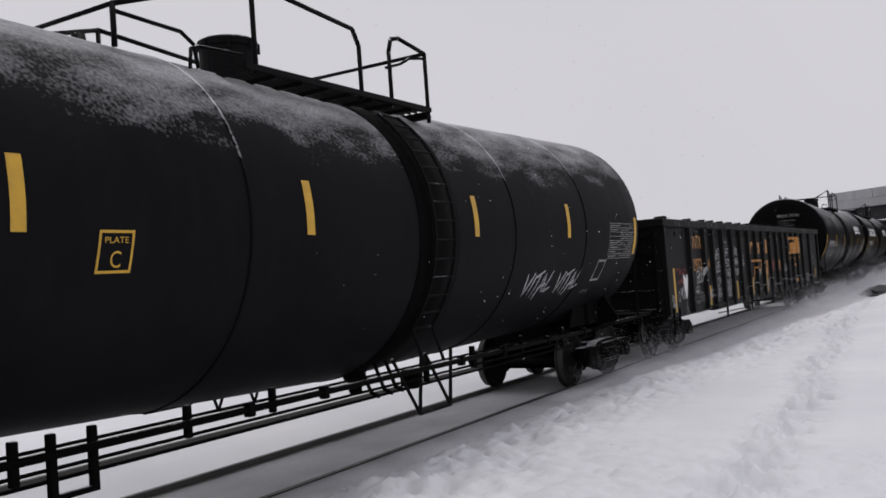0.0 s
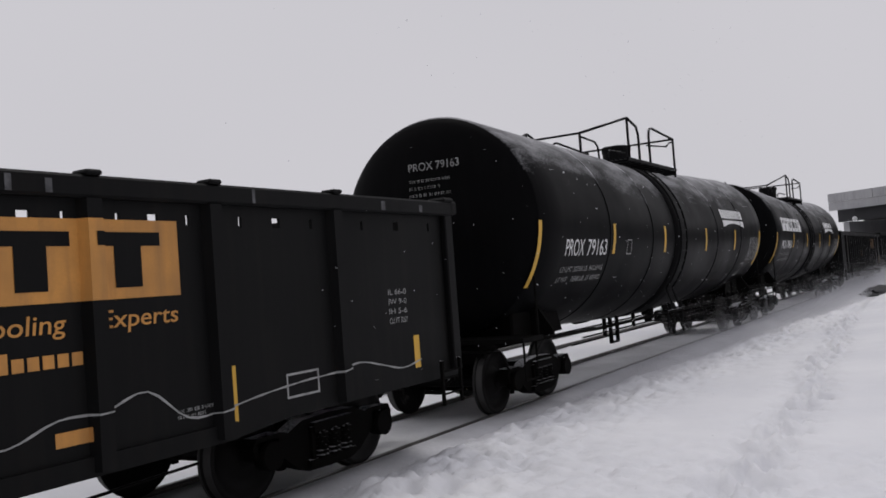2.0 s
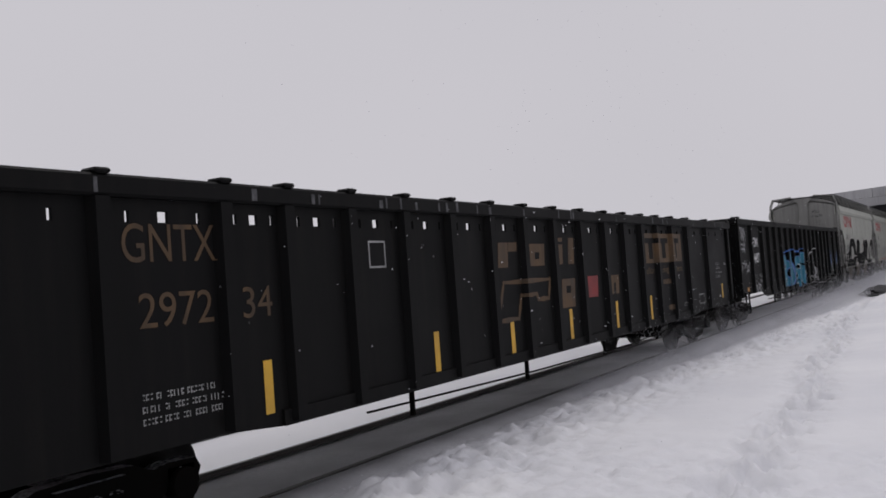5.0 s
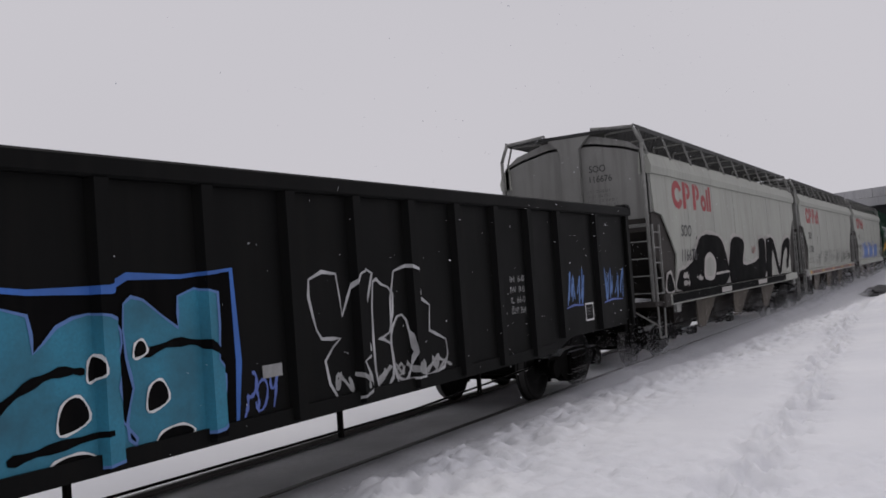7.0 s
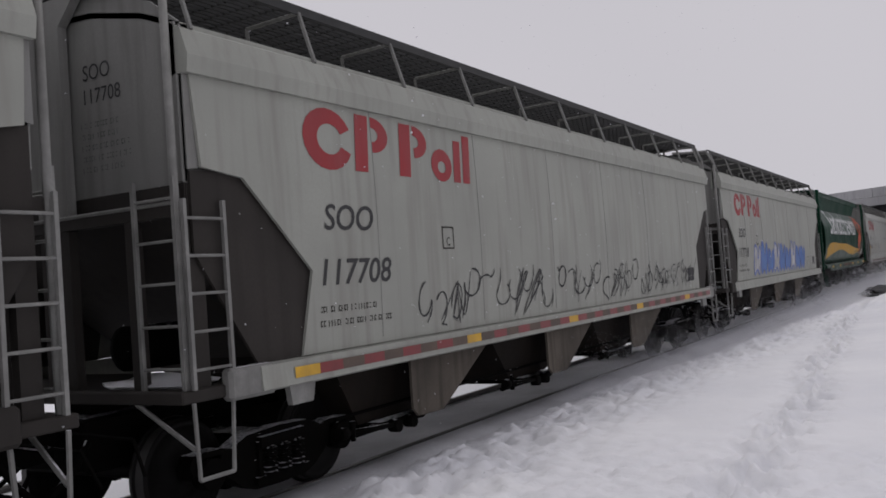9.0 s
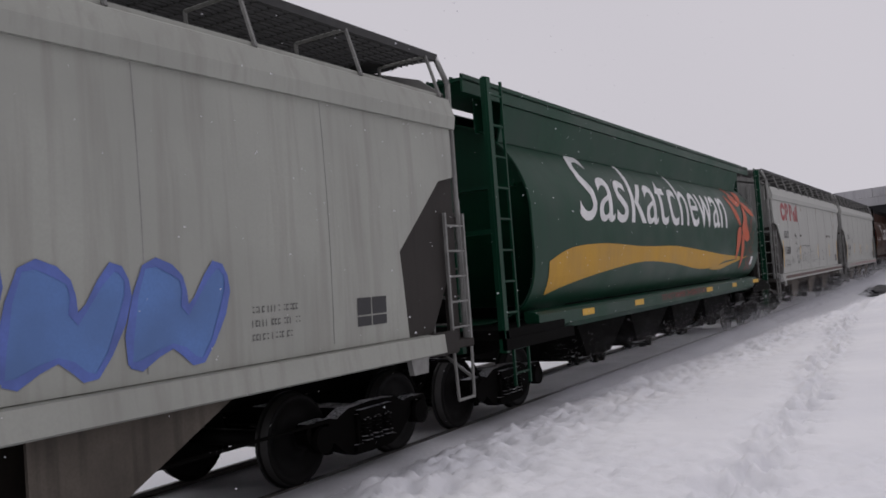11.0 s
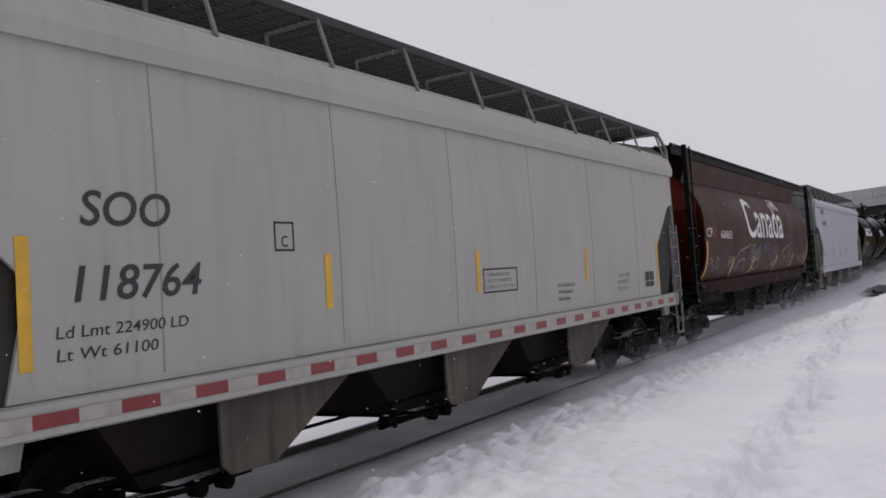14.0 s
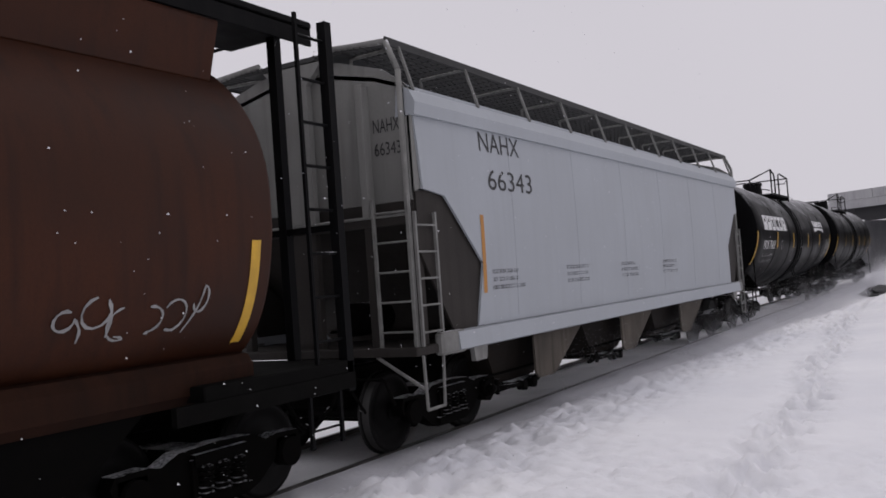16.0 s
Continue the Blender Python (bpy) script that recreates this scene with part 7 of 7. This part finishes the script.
decal("small_lettering", small_print(-0.36, 1.95, 0.75, 3, 0.035, 44, 2.2), M["slope"], h7, HS)
for k, s in enumerate(("Do Not Operate Car", "With Handbar Or", "Gate Open")):
    decal("lettering", text_bm(s, 1.85, 1.72 - 0.10 * k, 0.66 - 0.10 * k, 0.06), M["slope"], h7, HS)

r1 = round_hopper("covered_hopper", 231.9, "red-brown round-sided covered hopper with white lettering and graffiti", "brown", "brown_end", "black", 7.52, (-2.60, 0.12, 2.82, 5.05))


def maple_paint(car):
    X = lambda x: x - 231.9
    decal("lettering", text_bm("Canada", X(229.05), 2.52, 5.4, 1.13, 0.0, 0.008), M["white"], car, CS, "large white lettering")
    for x in (233.98, 234.50):
        decal("flag_bar", poly_bm([[(X(x) - 0.03, 3.42), (X(x + 0.17), 3.42), (X(x + 0.15), 3.78), (X(x) - 0.05, 3.78)]]), M["white"], car, CS)
    leaf = [(math.cos(k * math.tau / 10) * (0.13 if k % 2 else 0.06), math.sin(k * math.tau / 10) * (0.13 if k % 2 else 0.06)) for k in range(10)]
    decal("leaf", poly_bm([[(X(234.31) + x, 3.62 + z) for x, z in leaf]]), M["white"], car, CS)
    decal("reporting_mark", text_bm("CP", X(224.67), 2.50, 0.52, 0.22), M["white"], car, CS, "white stencilled letters")
    decal("car_number", text_bm("606863", X(226.0), 2.47, 1.15, 0.20), M["white"], car, CS, "white stencilled number")
    for x, lean, z0, z1 in ((224.62, 0.18, 1.52, 2.40), (227.36, 0.2, 1.55, 2.0), (229.84, 0.2, 1.55, 2.0), (233.3, 0.2, 1.55, 2.0), (236.2, 0.2, 1.55, 2.0), (239.22, 0.15, 1.55, 2.4)):
        decal("reflector", rects([(X(x) - 0.055, X(x) + 0.055, z0, z1)]), M["yellow"], car, CS, "yellow reflector strip")
    def layer(k):
        return cyl_side(0.006 + 0.0008 * k)
    for k, (x, w, n, mat) in enumerate(((224.75, 1.1, 4, "faded"), (231.15, 1.0, 6, "spray_blue"), (226.75, 0.55, 4, "faded"), (237.2, 1.5, 6, "faded"))):
        decal("graffiti", curly(X(x), 2.0 if mat == "spray_blue" else 1.68, w, 0.36, n, 90 + k, 0.024, 0.2), M[mat], car, layer(k), "sprayed tag")
    decal("graffiti", hand_word("YEEEE!", X(229.85), 1.93, 1.05, 0.22, 283, 0.02, 0.03, 0.2), M["faded"], car, layer(5), "pale sprayed tag")
    # large outlined letters and a starburst
    for x0, z0, w, h, first in ((227.4, 1.42, 3.2, 0.80, 6), (233.83, 1.42, 2.35, 0.78, 9)):
        round_letter = smooth_line([(0.36, 0.98), (0.16, 0.85), (0.02, 0.45), (0.06, 0.1), (0.2, 0.0), (0.33, 0.12), (0.37, 0.5), (0.3, 0.65), (0.16, 0.5), (0.09, 0.32), (0.12, 0.27), (0.22, 0.38)], 4)
        tee = [(0.35, 0.75), (0.345, 0.97), (0.62, 1.12), (0.63, 0.75), (0.55, 0.72), (0.47, 0.12), (0.5, 0.02), (0.40, 0.0), (0.43, 0.62), (0.35, 0.62), (0.35, 0.75)]
        ell = smooth_line([(0.63, 0.62), (0.70, 1.08), (0.80, 1.0), (0.66, 0.40), (0.80, 0.55), (0.97, 0.6), (0.95, 0.25), (0.75, 0.28), (0.55, 0.02)], 3)
        for k, p in enumerate((round_letter, tee, ell)):
            decal("graffiti", ribbon(bmesh.new(), [(X(x0 + u * w), z0 + v * h) for u, v in p], 0.032), M["faded"], car, layer(first + k), "pale outlined sprayed letter")
    for k in range(8):
        a = k * math.tau / 8 + 0.3
        ray_line = [(X(232.65) + math.cos(a) * r, 1.73 + math.sin(a) * r * 0.7) for r in (0.42, 0.62, 0.85)]
        decal("graffiti", ribbon(bmesh.new(), ray_line, 0.03), M["faded"], car, layer(11), "pale sprayed ray")
    decal("graffiti", curly(X(232.42), 1.66, 0.5, 0.14, 4, 131, 0.022, 0.1), M["spray_white"], car, layer(12), "white sprayed tag")
    decal("graffiti", rects([(X(225.15), X(225.62), 2.50, 2.72)]), M["brown_end"], car, layer(1), "faint red patch")


maple_paint(r1)
h8 = hopper_car("covered_hopper", 249.65, "pale blue-grey covered hopper with black stencils", "hopper3", "", 7.85)
decal("reporting_mark", text_bm("NAHX", 243.34 - 249.65, 3.53, 1.15, 0.26), M["letter_black"], h8, HS, "black stencilled letters")
decal("car_number", text_bm("66343", 243.5 - 249.65, 3.05, 1.3, 0.27), M["letter_black"], h8, HS, "black stencilled number")
decal("reporting_mark", text_bm("NAHX", 1.04, 3.66, 0.36, 0.16), M["letter_black"], h8, on_end(-7.836), strips=False)
decal("car_number", text_bm("66343", 1.04, 3.40, 0.36, 0.15), M["letter_black"], h8, on_end(-7.836), strips=False)
decal("reflector", rects([(-6.45, -6.36, 1.75, 2.72)]), M["orange"], h8, HS, "amber reflector strip")
for k in range(4):
    decal("small_lettering", small_print(-6.2 + k * 2.4, 1.98, 0.9, 3, 0.05, 100 + k, 2.0), M["slope"], h8, HS)
t5 = tank_car("tank_car", 267.3, "black tank car with a white name panel")
tank_letters(t5, "78431", True)
t6 = tank_car("tank_car", 285.0, "black tank car far down the train")


# ---- snow in the air ----
def flakes(name, label, n, size, place, seed, drift=0.0):
    """Many tiny four-sided flakes as one object."""
    rng = np.random.default_rng(seed)
    c = place(rng, n)
    tetra = np.array([(1, 1, 1), (1, -1, -1), (-1, 1, -1), (-1, -1, 1)]) * 0.5
    sz = size * rng.uniform(0.5, 1.4, (n, 1, 1)) * (1 + drift * np.clip(c[:, 0] - 15, 0, 60) / 30).reshape(n, 1, 1)
    v = (c[:, None, :] + tetra[None] * sz * rng.uniform(0.6, 1.2, (n, 4, 3))).reshape(-1, 3)
    f = (np.array([(0, 1, 2), (0, 3, 1), (0, 2, 3), (1, 3, 2)])[None] + 4 * np.arange(n)[:, None, None]).reshape(-1, 3)
    me = bpy.data.meshes.new(name)
    me.from_pydata(v.tolist(), [], f.tolist())
    me.materials.append(M["snow"])
    return tagged(new(name, me), label, "snow", kind="stuff")


def spray_places(rng, n):
    x = 13 + 70 * rng.uniform(0, 1, n) ** 1.4
    y = rng.uniform(3.9, 6.0, n)
    z = -0.1 + rng.exponential(0.17 + 0.004 * (x - 13), n)
    return np.stack([x, y, z], 1)


def fall_places(rng, n):
    return np.stack([rng.uniform(3.5, 17.0, n), rng.uniform(1.6, 5.0, n), rng.uniform(0.2, 24.0, n)], 1)


SPRAY = flakes("blown_snow", "fine powder snow whirled up along the rails", 400000, 0.0048, spray_places, 3, 0.35)
FALL = flakes("falling_snow", "small white snowflakes drifting down", 3000, 0.007, fall_places, 5)


def travelled(t):
    """Metres that the train has gone at t seconds."""
    return 14.521 * (t + 0.000787 * (t - 8) ** 2 + 0.0000634 * (t - 8) ** 3)


def motions():
    walk(SPRAY, [(0, pose(1.0, 0, 0)), (8, pose(0.2, 0, 0.02)), (16, pose(-0.8, 0, 0))])
    walk(FALL, [(0, pose(2.0, 0, -0.3)), (16, pose(-2.0, 0.4, -17.5))])
    for car, xc in KEYED:
        walk(car, [(t, pose(xc - travelled(t), RAIL_Y, 0)) for t in range(17)])
    steps = [k / FPS for k in range(16 * FPS + 1)]
    turns = [math.degrees(-travelled(t) / WHEEL_R) for t in steps]
    for w, x in WHEELS:
        walk(w, [(t, pose(x, 0, WHEEL_R, 0, a, 0)) for t, a in zip(steps, turns)])


motions()
